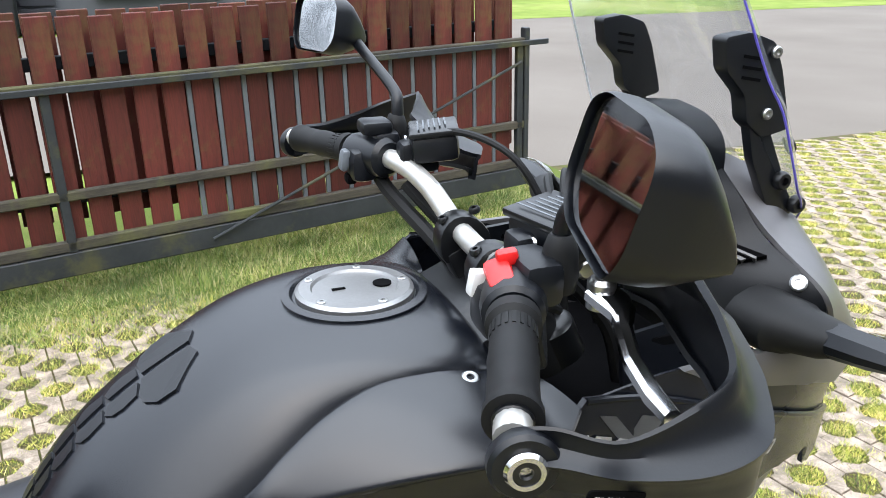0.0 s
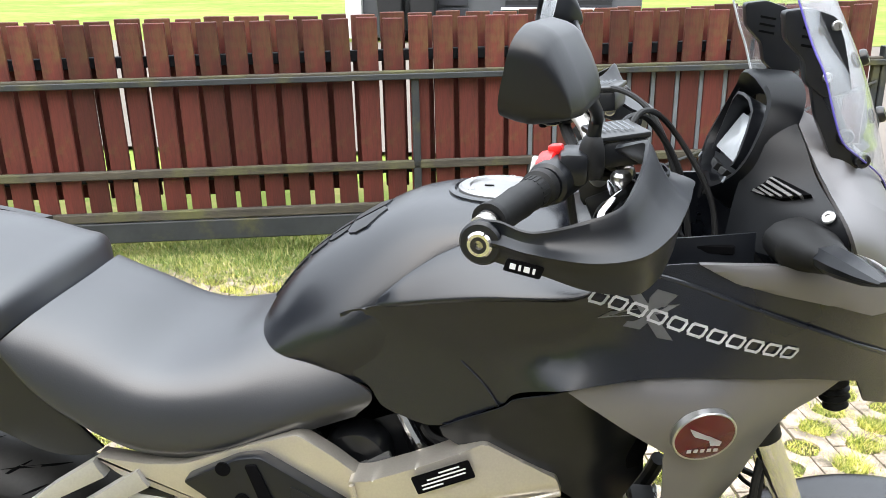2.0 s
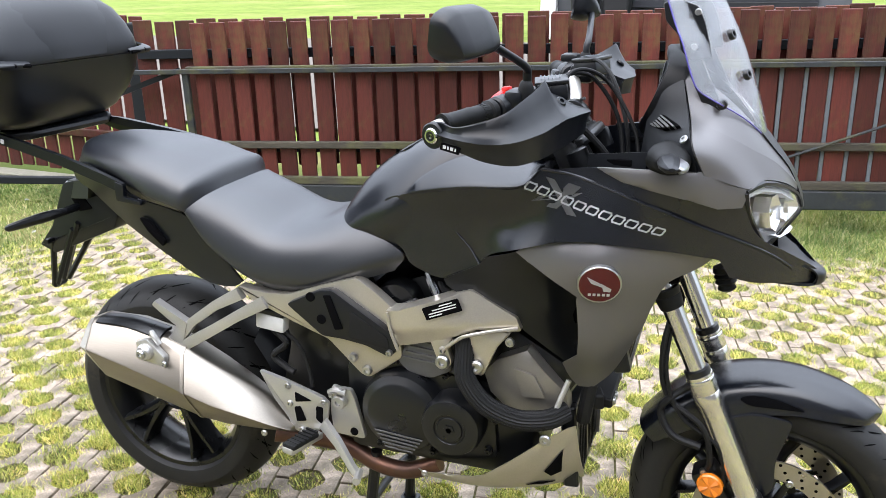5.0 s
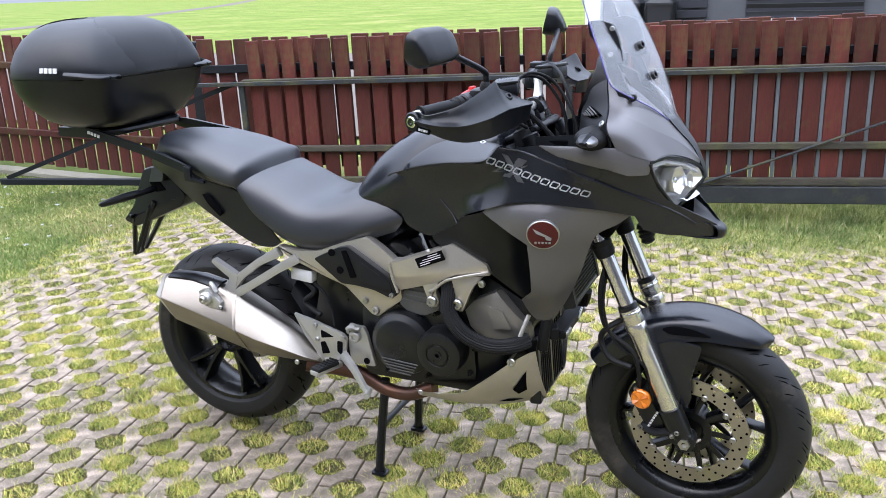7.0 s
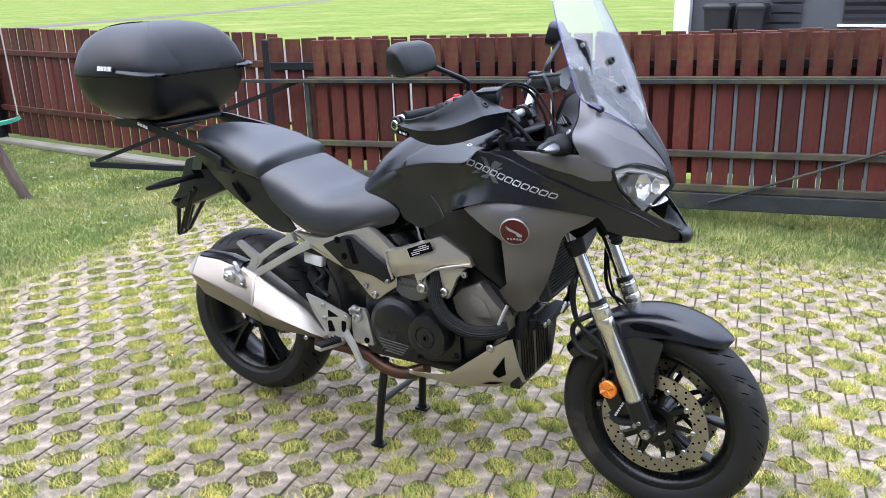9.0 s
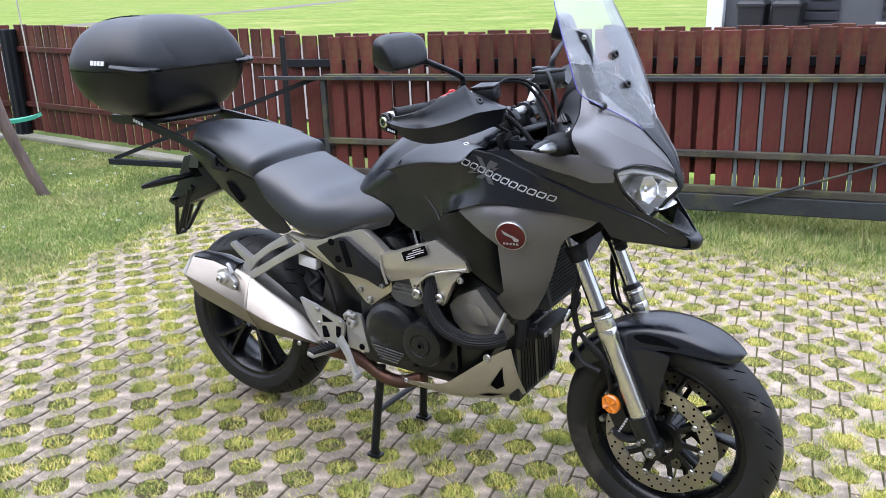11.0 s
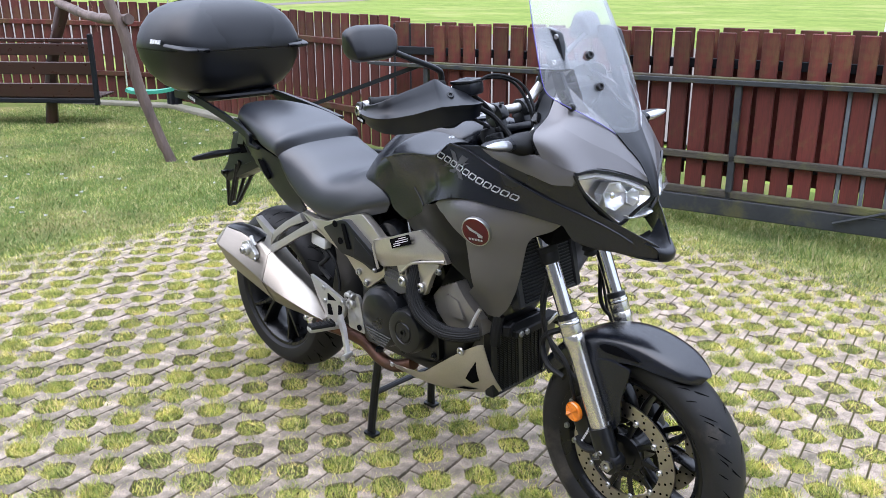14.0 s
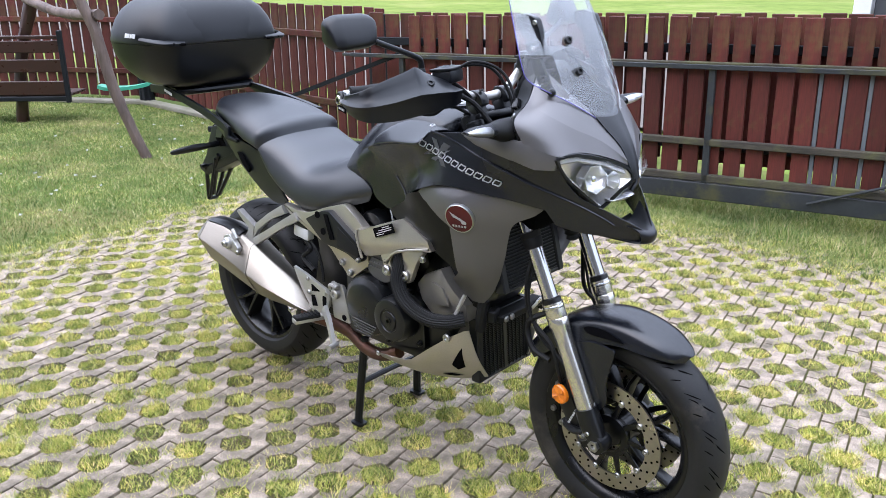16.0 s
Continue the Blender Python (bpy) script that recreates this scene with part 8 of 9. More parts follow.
for s in (-1, 1):                                  # slatted vent, fairing bolt, indicator
    def panel_plate(bm, corners, low, high):
        """A plate on the cockpit panel; corners in rows and columns of its grid."""
        pts = [on_cockpit(r, c) for r, c in corners]
        a = [bm.verts.new(((p + n * low).x, (p + n * low).y * -s, (p + n * low).z)) for p, n in pts]
        b = [bm.verts.new(((p + n * high).x, (p + n * high).y * -s, (p + n * high).z)) for p, n in pts]
        bm.faces.new(b)
        for i in range(len(a)):
            j = (i + 1) % len(a)
            bm.faces.new((a[i], a[j], b[j], b[i]))

    bm = bmesh.new()
    # flat dark plate imitates the shade of the vent's recess
    panel_plate(bm, [(2.75, 0.42), (2.0, 0.95), (2.05, 1.12), (2.42, 1.72), (2.62, 1.1)], -0.006, 0.0032)
    vent = part("vent", bm, "tread", bike, "small slatted vent", smooth=False)
    bm = bmesh.new()
    for k in range(5):
        t = 0.12 + 0.19 * k
        r0, c0 = 2.75 + (2.0 - 2.75) * t, 0.42 + (0.95 - 0.42) * t
        r1, c1 = 2.70 + (2.46 - 2.70) * t, 0.62 + (1.62 - 0.62) * t
        panel_plate(bm, [(r0, c0), (r0 - 0.06, c0 + 0.03), (r1 - 0.04, c1 + 0.06), (r1, c1)], -0.004, 0.0062)
    pieces("slat", bm, "engine_grey", vent, smooth=False)
    bm = bmesh.new()
    at, out = on_cockpit(2.82, 1.82)
    bolt(bm, (at.x, at.y * -s, at.z), (out.x, out.y * -s, out.z), 0.0085, 0.003)
    part("fairing_bolt", bm, "steel", bike)
    ind = new("front_indicator")
    ind.parent = bike
    ind["label"] = "clear front indicator on a rubber stalk"
    bm = bmesh.new()
    loft(bm, [[(x + w * math.cos(a) * (1.15 if abs(math.cos(a)) > 0.6 else 1), s * y, z + h * math.sin(a)) for a in [2 * math.pi * k / 16 for k in range(16)]] for x, y, z, w, h in
              ((1.268, 0.185, 1.104, 0.036, 0.030), (1.268, 0.232, 1.106, 0.034, 0.028), (1.270, 0.240, 1.108, 0.029, 0.023), (1.272, 0.272, 1.112, 0.023, 0.019), (1.274, 0.285, 1.114, 0.018, 0.015))])
    part("stalk", bm, "rubber", ind)
    bm = bmesh.new()
    rows = []
    for t, w, h in ((0, 0.016, 0.013), (0.15, 0.022, 0.017), (0.45, 0.022, 0.015), (0.78, 0.017, 0.010), (0.95, 0.010, 0.005), (1.0, 0.006, 0.003)):
        c = Vector((1.273, s * 0.262, 1.112)).lerp(Vector((1.287, s * 0.386, 1.126)), t)
        rows.append([c + Vector((w * a, 0, h * b)) for a, b in ((-1, 0.1), (-0.7, 0.75), (0.1, 1.0), (0.55, 0.7), (1, 0.25), (0.95, -0.35), (0.4, -0.9), (-0.4, -0.9), (-0.9, -0.4))])
    loft(bm, rows)
    part("indicator_body", bm, "plastic", ind, sharp=25)
    bm = bmesh.new()
    rows = []
    for t, w, h in ((0.30, 0.020, 0.012), (0.50, 0.0235, 0.0125), (0.75, 0.0205, 0.010), (0.94, 0.013, 0.005), (1.0, 0.007, 0.003)):
        c = Vector((1.276, s * 0.262, 1.112)).lerp(Vector((1.290, s * 0.386, 1.126)), t)
        rows.append([c + Vector((0.004 + w * math.cos(a) * 0.95, 0, h * math.sin(a) * 1.05)) for a in [-1.3 + 2.6 * k / 8 for k in range(9)]])
    loft(bm, rows, closed=False)
    bmesh.ops.solidify(bm, geom=list(bm.faces), thickness=0.002)
    part("indicator_lens", bm, "reflector", ind, smooth=False)

# screen brackets
for s in (-1, 1):
    br = new("screen_bracket")
    br.parent = bike
    br["label"] = "ribbed black screen adjuster bracket"
    off = 0.128 if s < 0 else 0.106
    Q = pose(0 if s < 0 else 0.012, s * off, 0) @ pose(0, 0, 0, 90, 0, 0)
    bm = bmesh.new()
    slab(bm, rounded([(1.232, 1.368), (1.262, 1.372), (1.292, 1.362), (1.305, 1.335), (1.318, 1.292), (1.322, 1.275), (1.290, 1.268), (1.268, 1.285), (1.262, 1.312), (1.238, 1.336)], 0.006), 0.022, Q, 0.003)
    slab(bm, rounded([(1.272, 1.292), (1.296, 1.288), (1.338, 1.205), (1.350, 1.190), (1.340, 1.178), (1.312, 1.192), (1.285, 1.245)], 0.006), 0.014, Q, 0.003)
    part("bracket_body", bm, "plastic", br)
    bm = bmesh.new()
    for k in range(3):
        box(bm, (1.266 + (0 if s < 0 else 0.012), s * off + s * 0.0115, 1.348 - 0.010 * k), (0.022, 0.002, 0.003), pose(0, 0, 0, 0, 10, 0))
        box(bm, (1.266 + (0 if s < 0 else 0.012), s * off - s * 0.0115, 1.348 - 0.010 * k), (0.022, 0.002, 0.003), pose(0, 0, 0, 0, 10, 0))
    pieces("rib", bm, "tread", br)
    bm = bmesh.new()
    for x, z in ((1.292, 1.352), (1.290, 1.293)):
        bolt(bm, (x, s * (off + 0.0115), z), (0, s, 0), 0.006, 0.004)
    pieces("bracket_screw", bm, "steel", br)
    bm = bmesh.new()
    for x, z in ((1.322, 1.222), (1.346, 1.194)):
        bolt(bm, (x, s * (off + 0.008), z), (0, s, 0), 0.010, 0.008)
    pieces("bracket_pivot", bm, "engine", br)

# ---- marks, cap and badges on the body ----
bm = bmesh.new()
lathe(bm, [(0.062, -0.006), (0.062, 0.004), (0.058, 0.007), (0.046, 0.007), (0.044, 0.004), (0, 0.005)], pose(0.905, 0, 1.110, 0, 0, 0), 48)
cap = part("fuel_cap", bm, "cap", tank, "round brushed metal fuel cap")
bm = bmesh.new()
lathe(bm, [(0.076, -0.012), (0.076, 0.001), (0.068, 0.003), (0.064, -0.002)], pose(0.905, 0, 1.110), 48)
part("cap_ring", bm, "black", cap)
bm = bmesh.new()
for k in range(5):
    a = 2 * math.pi * k / 5
    bolt(bm, (0.905 + 0.052 * math.cos(a), 0.052 * math.sin(a), 1.1165), (0, 0, 1), 0.005, 0.002)
pieces("cap_screw", bm, "steel", cap)
bm = bmesh.new()
box(bm, (0.888, 0, 1.1155), (0.014, 0.004, 0.001))
lathe(bm, [(0.010, 0), (0.010, 0.002), (0, 0.002)], pose(0.935, 0, 1.114), 16)
pieces("keyhole", bm, "tread", cap)


def on_panel(surface, x, z, lift):
    """A point just off a panel, and its slope."""
    e = 0.004
    y = surface(x, z)
    n = Vector((-(surface(x + e, z) - surface(x - e, z)) / (2 * e), 1, -(surface(x, z + e) - surface(x, z - e)) / (2 * e))).normalized()
    if n.y > 0:
        n = -n
    return Vector((x, y, z)) + n * lift


def decal(bm, surface, outline, lift=0.0015):
    vs = [bm.verts.new(on_panel(surface, x, z, lift)) for x, z in outline]
    bm.faces.new(vs)


STROKE = [(0.12, 0), (0, 0.22), (0, 0.82), (0.10, 1), (0.85, 1), (0.97, 0.8), (0.97, 0.2), (0.86, 0), (0.12, 0)]     # one plain letter-sized shape, repeated


def stroke_faces(bm, surface, pts, w, lift):
    for a, b in zip(pts, pts[1:]):
        a, b = Vector(a), Vector(b)
        d = (b - a).normalized() * (w * 0.5)
        nrm = Vector((-d.y, d.x))
        decal(bm, surface, [a - d + nrm, b + d + nrm, b + d - nrm, a - d - nrm], lift)


def build_side_marks(s):
    a, b = Vector((1.018, 1.046)), Vector((1.272, 0.970))
    along = (b - a).normalized()
    up = Vector((-along.y, along.x))
    step = (b - a).length / 11
    bm = bmesh.new()
    for k in range(11):
        base = a + along * step * k - up * 0.002
        pts = [base + along * (step * 0.74 * px + 0.0045 * py) + up * (0.0132 * py) for px, py in STROKE]
        stroke_faces(bm, BODY, pts, 0.0032, 0.0022)
    bmesh.ops.solidify(bm, geom=list(bm.faces), thickness=0.0004)
    if s > 0:
        bmesh.ops.scale(bm, vec=(1, -1, 1), verts=bm.verts)
    tagged(part("side_lettering", bm, "white", bike, "slanted silver lettering on the side fairing", smooth=False), kind="stuff")
    bm = bmesh.new()
    for q in ([(1.055, 1.066), (1.072, 1.062), (1.118, 1.000), (1.100, 1.002)], [(1.030, 1.020), (1.045, 1.030), (1.125, 1.042), (1.105, 1.030)], [(1.098, 1.058), (1.122, 1.052), (1.08, 1.010), (1.06, 1.012)]):
        decal(bm, BODY, q, 0.0012)
    bmesh.ops.solidify(bm, geom=list(bm.faces), thickness=0.0004)
    if s > 0:
        bmesh.ops.scale(bm, vec=(1, -1, 1), verts=bm.verts)
    pieces("cross_mark", bm, "decal", bike, smooth=False)
    # round badge
    c = on_panel(GREY, 1.166, 0.876, 0.0)
    n = (on_panel(GREY, 1.166, 0.876, 1.0) - c).normalized()
    if s > 0:
        c.y, n.y = -c.y, -n.y
    m = Matrix.Translation(c) @ n.to_track_quat("Z", "Y").to_matrix().to_4x4()
    bm = bmesh.new()
    lathe(bm, [(0.0405, -0.010), (0.0405, 0.002), (0.0392, 0.0035), (0.0376, 0.003), (0.0376, 0.001), (0.033, 0.001)], m, 48)
    badge = part("round_badge", bm, "steel", bike, "round red badge with silver rim and wing shape")
    bm = bmesh.new()
    lathe(bm, [(0.0376, -0.004), (0.0376, 0.0024), (0.020, 0.0046), (0, 0.005)], m, 48)
    part("badge_face", bm, "badge", badge)
    bm = bmesh.new()
    flip = 1 if s < 0 else -1
    for k in range(5):                              # wing: swept feathers
        t = k / 4
        q = [(flip * (-0.024 + 0.004 * t), 0.020 - 0.008 * t), (flip * (0.004 + 0.010 * t), 0.004 - 0.007 * t), (flip * (0.006 + 0.009 * t), 0.0 - 0.007 * t), (flip * (-0.020 + 0.005 * t), 0.013 - 0.008 * t)]
        bm.faces.new([bm.verts.new(m @ Vector((x, y, 0.0062))) for x, y in q])
    bm.faces.new([bm.verts.new(m @ Vector((x * flip, y, 0.0062))) for x, y in ((0.002, 0.006), (0.022, -0.006), (0.020, -0.013), (0.008, -0.012))])
    for k in range(5):
        bm.faces.new([bm.verts.new(m @ Vector((x, y, 0.0060))) for x, y in ((-0.020 + 0.0085 * k, -0.023), (-0.0145 + 0.0085 * k, -0.023), (-0.0145 + 0.0085 * k, -0.017), (-0.020 + 0.0085 * k, -0.017))])
    bmesh.ops.solidify(bm, geom=list(bm.faces), thickness=0.0006)
    tagged(part("badge_wing", bm, "white", badge, smooth=False), kind="stuff")
    bm = bmesh.new()
    bolt(bm, (0.972, s * 0.152, 1.071), (0, s * 0.35, 1), 0.009, 0.004)
    part("tank_bolt", bm, "steel", bike)


build_side_marks(-1)
build_side_marks(1)

# tank pad: a spine of small black plates down the back of the tank
FINE_TANK = spline_grid([[Vector(p) for p in row] for row in TANK], 40)


def tank_plate(bm, corners, s):
    """A thin raised plate that follows the tank; corners in rows and columns of its grid."""
    low, high = [], []
    for r, c in corners:
        i, j = round(r * 40), round(c * 40)
        p = FINE_TANK[i][j]
        n = (FINE_TANK[i + 1][j] - FINE_TANK[i - 1][j]).cross(FINE_TANK[i][j + 1] - FINE_TANK[i][max(j - 1, 0)]).normalized()
        n = -n if n.z < 0 else n
        q, top = p - n * 0.001, p + n * 0.0028
        low.append(bm.verts.new((q.x, q.y * -s, q.z)))
        high.append(bm.verts.new((top.x, top.y * -s, top.z)))
    bm.faces.new(high)
    for a, b in zip(range(len(low)), [*range(1, len(low)), 0]):
        bm.faces.new((low[a], low[b], high[b], high[a]))


bm = bmesh.new()
for s in (-1, 1):
    for r in (0.62, 1.06, 1.50, 1.94, 2.38):
        tank_plate(bm, [(r + 0.04, 0.08), (r, 0.30), (r + 0.10, 0.44), (r + 0.22, 0.47), (r + 0.40, 0.40), (r + 0.41, 0.10)], s)
    tank_plate(bm, [(2.84, 0.08), (2.80, 0.46), (2.86, 0.68), (3.00, 0.84), (3.22, 0.86), (3.40, 0.52), (3.52, 0.32), (3.46, 0.08)], s)
pieces("tank_pad", bm, "plastic", tank, smooth=False)
bm = bmesh.new()
tube(bm, [on_panel(BODY, x, z, 0.001) for x, z in ((0.862, 0.922), (0.892, 0.892), (0.914, 0.862))], 0.0016, 6, 5)
pieces("crease", bm, "black", bike)

# top case on the rack
case = thing("top_case", "large matt black motorcycle top case with domed lid", "top case")


def case_ring(z, front, back, half):
    """A rounded box outline, seen from above."""
    d = front - back
    pts = [(front, 0), (front, half * 0.40), (front - 0.015 * d, half * 0.70), (front - 0.10 * d, half * 0.86), (front - 0.30 * d, half * 0.975), (back + 0.34 * d, half), (back + 0.12 * d, half * 0.84), (back + 0.01 * d, half * 0.50), (back, 0)]
    pts = pts + [(x, -y) for x, y in pts[-2:0:-1]]
    return [(x, y, z) for x, y in smooth_outline(pts, 4)]


bm = bmesh.new()
loft(bm, [case_ring(1.060, -0.295, -0.48, 0.160), case_ring(1.066, -0.275, -0.510, 0.185), case_ring(1.085, -0.252, -0.552, 0.220), case_ring(1.13, -0.226, -0.596, 0.262), case_ring(1.18, -0.208, -0.620, 0.285), case_ring(1.222, -0.200, -0.627, 0.293)])
part("case_base", bm, "plastic", case, "matt black case base")
LID = ((1.2235, -0.200, -0.627, 0.293), (1.230, -0.199, -0.627, 0.294), (1.262, -0.205, -0.620, 0.288), (1.302, -0.219, -0.604, 0.272), (1.338, -0.240, -0.580, 0.248),
       (1.364, -0.268, -0.552, 0.214), (1.381, -0.302, -0.518, 0.174), (1.390, -0.342, -0.476, 0.122), (1.393, -0.385, -0.432, 0.050))
bm = bmesh.new()
loft(bm, [case_ring(*row) for row in LID])
lid = part("case_lid", bm, "plastic", case, "domed lid")
bm = bmesh.new()                                     # raised middle panel, from the front edge over the top
rows = []
for z, front, back, half in LID[1:]:
    wide = 0.150 + 0.50 * (z - 1.23) - 2.2 * max(0, z - 1.35) ** 1.0
    wide = min(half * 0.70, wide)
    rows.append([(front + 0.005 - (0.02 * abs(f) ** 3), wide * f, z + 0.0045 * min(1, (z - 1.23) / 0.12)) for f in (-1, -0.94, -0.5, 0, 0.5, 0.94, 1)])
for z, front, back, half in LID[-2:3:-1]:
    wide = min(half * 0.70, 0.17)
    rows.append([(back - 0.005 + (0.02 * abs(f) ** 3), wide * f, z + 0.0045) for f in (-1, -0.94, -0.5, 0, 0.5, 0.94, 1)])
patch(bm, rows, 3, 0.008)
part("lid_panel", bm, "plastic", lid, "raised middle panel of the lid")
for s in (-1, 1):
    bm = bmesh.new()
    patch(bm, [[(-0.203, s * 0.170, 1.234), (-0.193, s * 0.172, 1.228), (-0.195, s * 0.172, 1.219)], [(-0.200, s * 0.215, 1.238), (-0.184, s * 0.220, 1.230), (-0.187, s * 0.220, 1.219)], [(-0.226, s * 0.258, 1.242), (-0.206, s * 0.268, 1.232), (-0.210, s * 0.268, 1.222)], [(-0.300, s * 0.286, 1.248), (-0.300, s * 0.2935, 1.240), (-0.300, s * 0.2935, 1.234)]], 4, 0.006)
    part("case_latch", bm, "plastic", case)
    bm = bmesh.new()
    tube(bm, [(-0.192, s * 0.175, 1.224), (-0.188, s * 0.225, 1.228)], 0.005, 8)
    part("hinge_pin", bm, "tread", case)
    bm = bmesh.new()
    for k, w in enumerate((0.014, 0.014, 0.012, 0.013)):
        xx = -0.395 + 0.018 * k * 1.0
        yy = s * (0.2965 - 0.0022 * abs(k - 3))
        box(bm, (xx + 0.012, s * 0.2915, 1.252), (w, 0.004, 0.015), pose(0, 0, 0, 14 * s, 0, 0))
    pieces("case_mark", bm, "white", case)


# ---- grass pavers ----
PU, PV = 0.1003, 0.2107


def paver_outline():
    h, k, a, b = 0.055, 0.047, 0.025, 0.010     # the holes are blunt hexagons
    g, f = 0.0032, 0.0009                      # an open joint from hole to hole, a tight one across
    half = PV / 2
    return [(g, -half + f), (PU - h, -half + f), (PU - h, -half + b), (PU - a, -half + k), (PU - g, -half + k + 0.004),
            (PU - g, half - k - 0.004), (PU - a, half - k), (PU - h, half - b), (PU - h, half - f), (g, half - f),
            (g, k + 0.004), (a, k), (h, b), (h, -b), (a, -k), (g, -k - 0.004)]


def build_pavers():
    out = paver_outline()
    bm = bmesh.new()
    slab(bm, out, 0.05, bevel=0.003)
    bmesh.ops.recalc_face_normals(bm, faces=bm.faces)
    me = bpy.data.meshes.new("paver")
    bm.to_mesh(me)
    bm.free()
    me.materials.append(M["concrete"])
    flip = me.copy()
    ground = thing("grass_pavers", "pale concrete grass pavers with tufts of grass", "pavement", ALONG, kind="structure")
    verts, faces, holes = [], [], []
    r = random.Random(9)
    count = 0
    base_v = [tuple(v.co) for v in me.vertices]
    base_f = [tuple(p.vertices) for p in me.polygons]
    for i in range(-34, 76):
        for j in range(-40, 22):
            u, v = i * PU, j * PV + (PV / 2 if i % 2 else 0)
            x, y = u * CU - v * SU, u * SU + v * CU - 0.022
            if x < -2.5 or x > 7.2 or y < -7.0 or y > 4.1:
                continue
            if y > lawn_edge(x) + 0.12 and x < 3.1 or x < lawn_side(y) - 0.1:
                continue
            z = -0.025 + r.uniform(-0.004, 0.003)
            tilt = (r.uniform(-0.7, 0.7), r.uniform(-0.7, 0.7))
            m = pose(u, v, z, tilt[0], tilt[1], r.uniform(-0.6, 0.6))
            if y > -3.6:
                holes.append((u, v))
            if -0.9 < x < 1.9 and -1.15 < y < 0.75 and count < 300:
                ob = new("paver", me)
                ob.parent = ground
                ob.matrix_local = m
                count += 1
            else:
                at = len(verts)
                verts += [tuple(m @ Vector(p)) for p in base_v]
                faces += [tuple(k + at for k in f) for f in base_f]
    rest = bpy.data.meshes.new("paver_field")
    rest.from_pydata(verts, [], faces)
    rest.materials.append(M["concrete"])
    ob = new("paver_field", rest)
    ob.parent = ground
    tagged(ob, kind="stuff")
    return holes


HOLES = build_pavers()


# ---- grass ----
def grass_mesh(name, label, spots, mat, seed, lean=0.5):
    """spots: (x, y, z, height, width) of each blade."""
    r = np.random.RandomState(seed)
    s = np.array(spots)
    n = len(s)
    a, b = r.uniform(0, 2 * np.pi, n), r.uniform(0, 2 * np.pi, n)
    tilt = r.uniform(0.1, 1, n) * lean * s[:, 3]
    side = np.c_[np.cos(a), np.sin(a), np.zeros(n)] * s[:, 4:5] / 2
    base = s[:, :3]
    top = base + np.c_[np.cos(b) * tilt, np.sin(b) * tilt, s[:, 3]]
    verts = np.stack([base - side, base + side, top], 1).reshape(-1, 3)
    me = bpy.data.meshes.new(name)
    me.from_pydata(verts.tolist(), [], np.arange(n * 3).reshape(-1, 3).tolist())
    me.materials.append(M[mat])
    return tagged(new(name, me), label, "grass", kind="stuff")


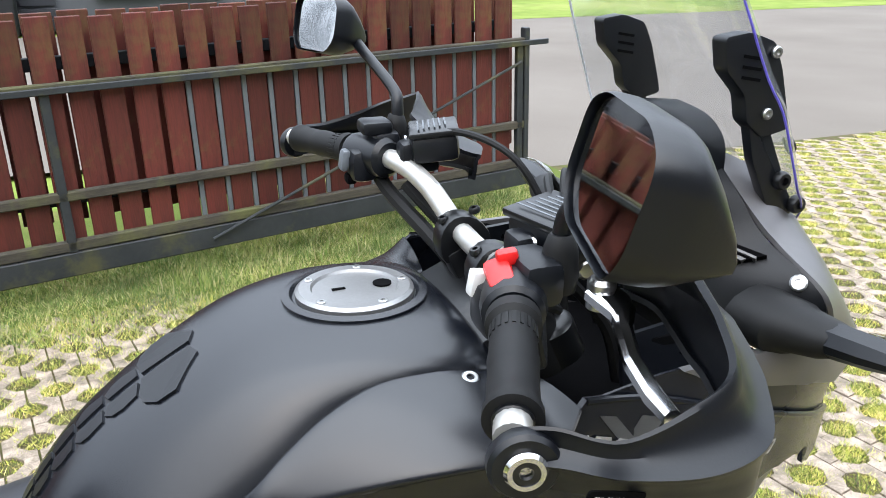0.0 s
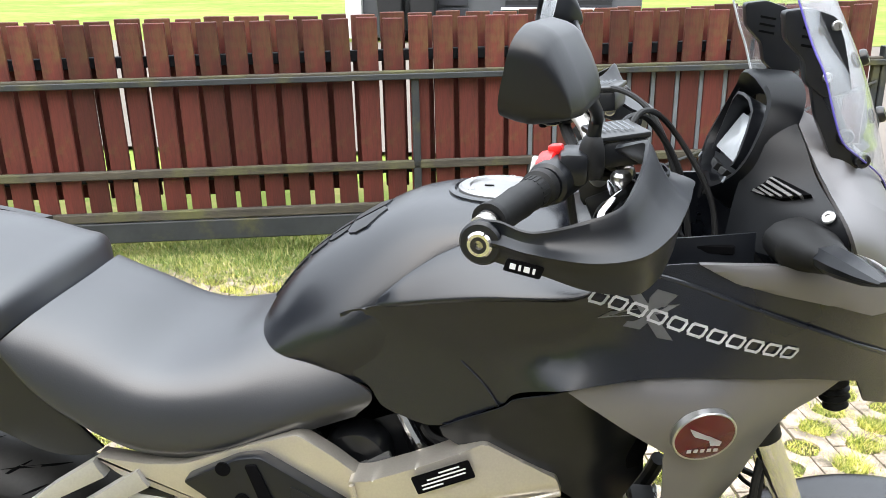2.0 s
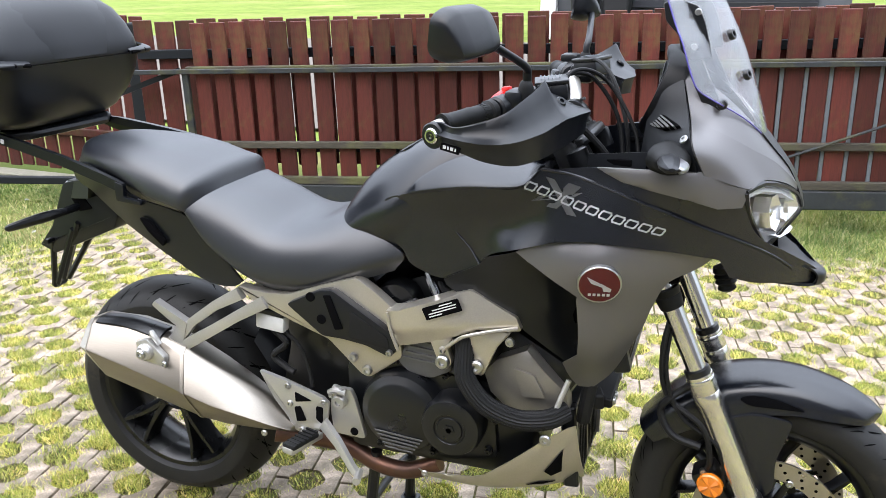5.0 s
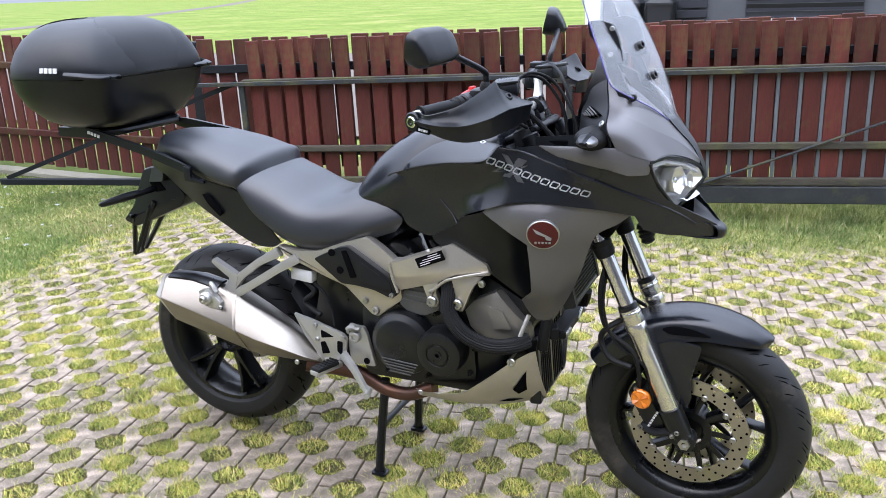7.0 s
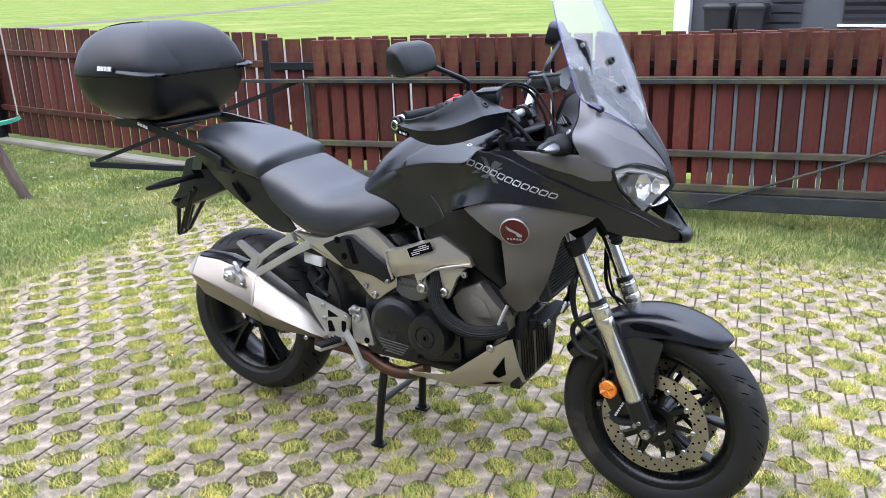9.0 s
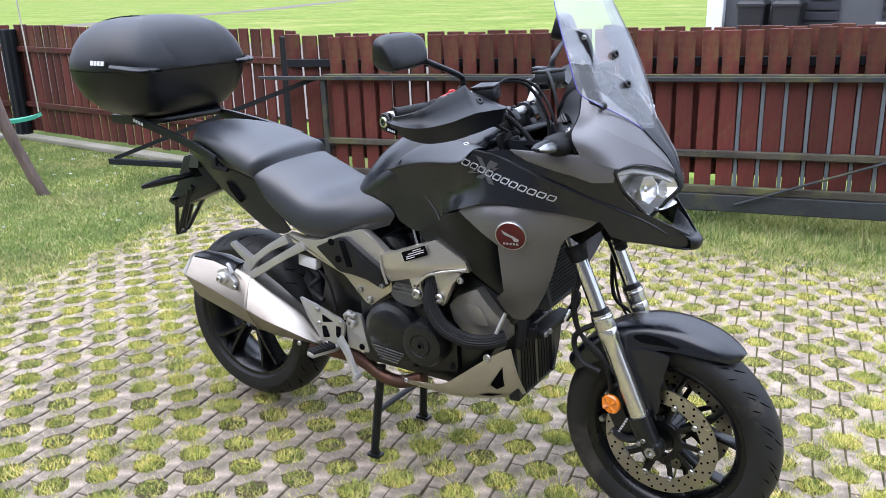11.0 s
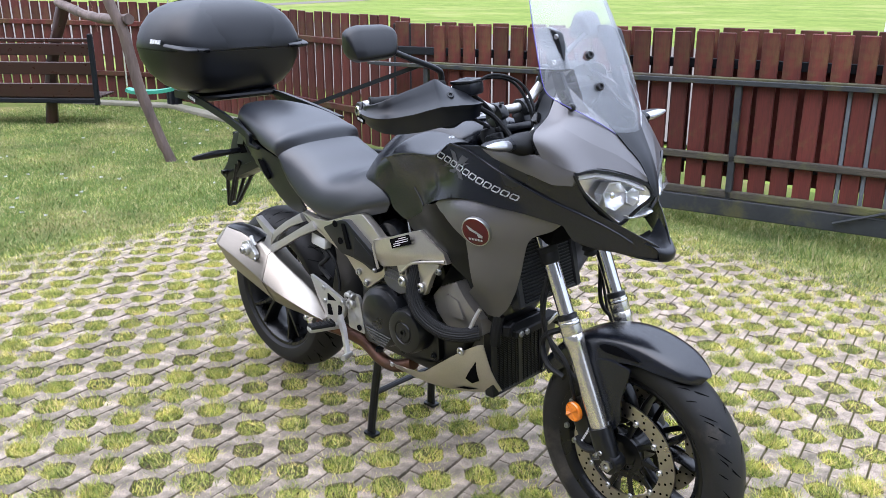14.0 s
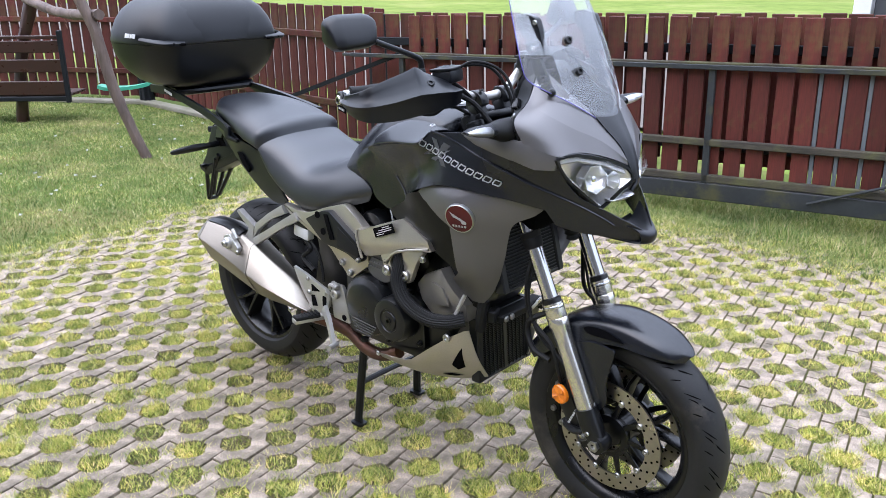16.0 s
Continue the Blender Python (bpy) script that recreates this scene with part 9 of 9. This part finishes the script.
def scatter_grass():
    r = random.Random(21)
    spots = []
    for u, v in HOLES:
        x, y = u * CU - v * SU, u * SU + v * CU - 0.022
        lush = 0.5 + 0.9 * (noise.noise((x * 1.3, y * 1.3, 7.0)) + r.uniform(-0.35, 0.45))
        lush = max(lush, 0.0)
        edge = min(max(lawn_edge(x) - y, 0) if x < 3.1 else 9, max(x - lawn_side(y), 0))
        wide = 1.06 + 0.7 * max(0, 1 - edge / 0.45) + (0.25 if r.random() < 0.1 else 0)
        lush += 0.8 * max(0, 1 - edge / 0.6)
        su, sv = r.gauss(0, 0.006), r.gauss(0, 0.006)
        near = -1.6 < x < 3.2 and y < 1.5
        for k in range(int((600 if near else 240) * min(1.35, 0.45 + 0.9 * max(0, lush)))):
            du, dv = (r.uniform(-0.052, 0.052) + r.gauss(0, 0.009)) * wide + su, (r.uniform(-0.042, 0.042) + r.gauss(0, 0.009)) * wide + sv
            px, py = (u + du) * CU - (v + dv) * SU, (u + du) * SU + (v + dv) * CU - 0.022
            spots.append((px, py, -0.007, r.uniform(0.009, 0.022) * (0.75 + 0.55 * max(0, min(1, lush))), r.uniform(0.0020, 0.0042)))
    grass_mesh("paver_grass", "tufts of green and yellow grass in the pavers", spots, "grass", 3, 1.4)
    spots = []
    for k in range(170000):                               # along the gate
        x, y = r.uniform(-3.2, 3.2), r.uniform(2.35, 3.95)
        if y < lawn_edge(x) - 0.10 + r.uniform(-0.15, 0.1) or y > 3.45 + 0.18 * x:
            continue
        far = (y - lawn_edge(x)) / 0.8
        spots.append((x, y, -0.004, r.uniform(0.016, 0.040) * (0.8 + 0.8 * max(0, far)) * (1.5 if r.random() < 0.02 else 1), r.uniform(0.004, 0.008)))
    for k in range(150000):                               # garden
        x, y = -2.0 - 5.6 * r.random() ** 1.3, r.uniform(-2.2, 3.0)
        if x > lawn_side(y) + r.uniform(-0.1, 0.22):
            continue
        spots.append((x, y, -0.008, r.uniform(0.012, 0.030), r.uniform(0.004, 0.009)))
    grass_mesh("lawn_grass", "short mown grass with dry blades", spots, "short_grass", 5, 1.3)
    spots = []
    for cx, cy, n, h in ((1.75, 3.02, 18, 0.15), (1.45, 2.97, 10, 0.13), (0.85, 2.88, 14, 0.13), (0.95, 2.80, 60, 0.09), (1.3, 2.80, 60, 0.08), (2.3, 3.12, 14, 0.17), (-0.35, 2.70, 60, 0.08)):
        for k in range(n):
            spots.append((cx + r.gauss(0, 0.06), cy + r.gauss(0, 0.04), -0.01, h * r.uniform(0.5, 1.1), 0.012))
    grass_mesh("tall_grass", "taller tufts of grass by the gate", spots, "short_grass", 8, 0.4)
    spots = []
    for k in range(60):
        x, y = r.uniform(-5.5, -2.3), r.uniform(-0.6, 2.6)
        if x < lawn_side(y):
            for j in range(10):
                spots.append((x + r.gauss(0, 0.006), y + r.gauss(0, 0.006), 0.03, 0.010, 0.012))
    grass_mesh("clover", "white clover flowers in the lawn", spots, "white", 9, 1.0)


scatter_grass()
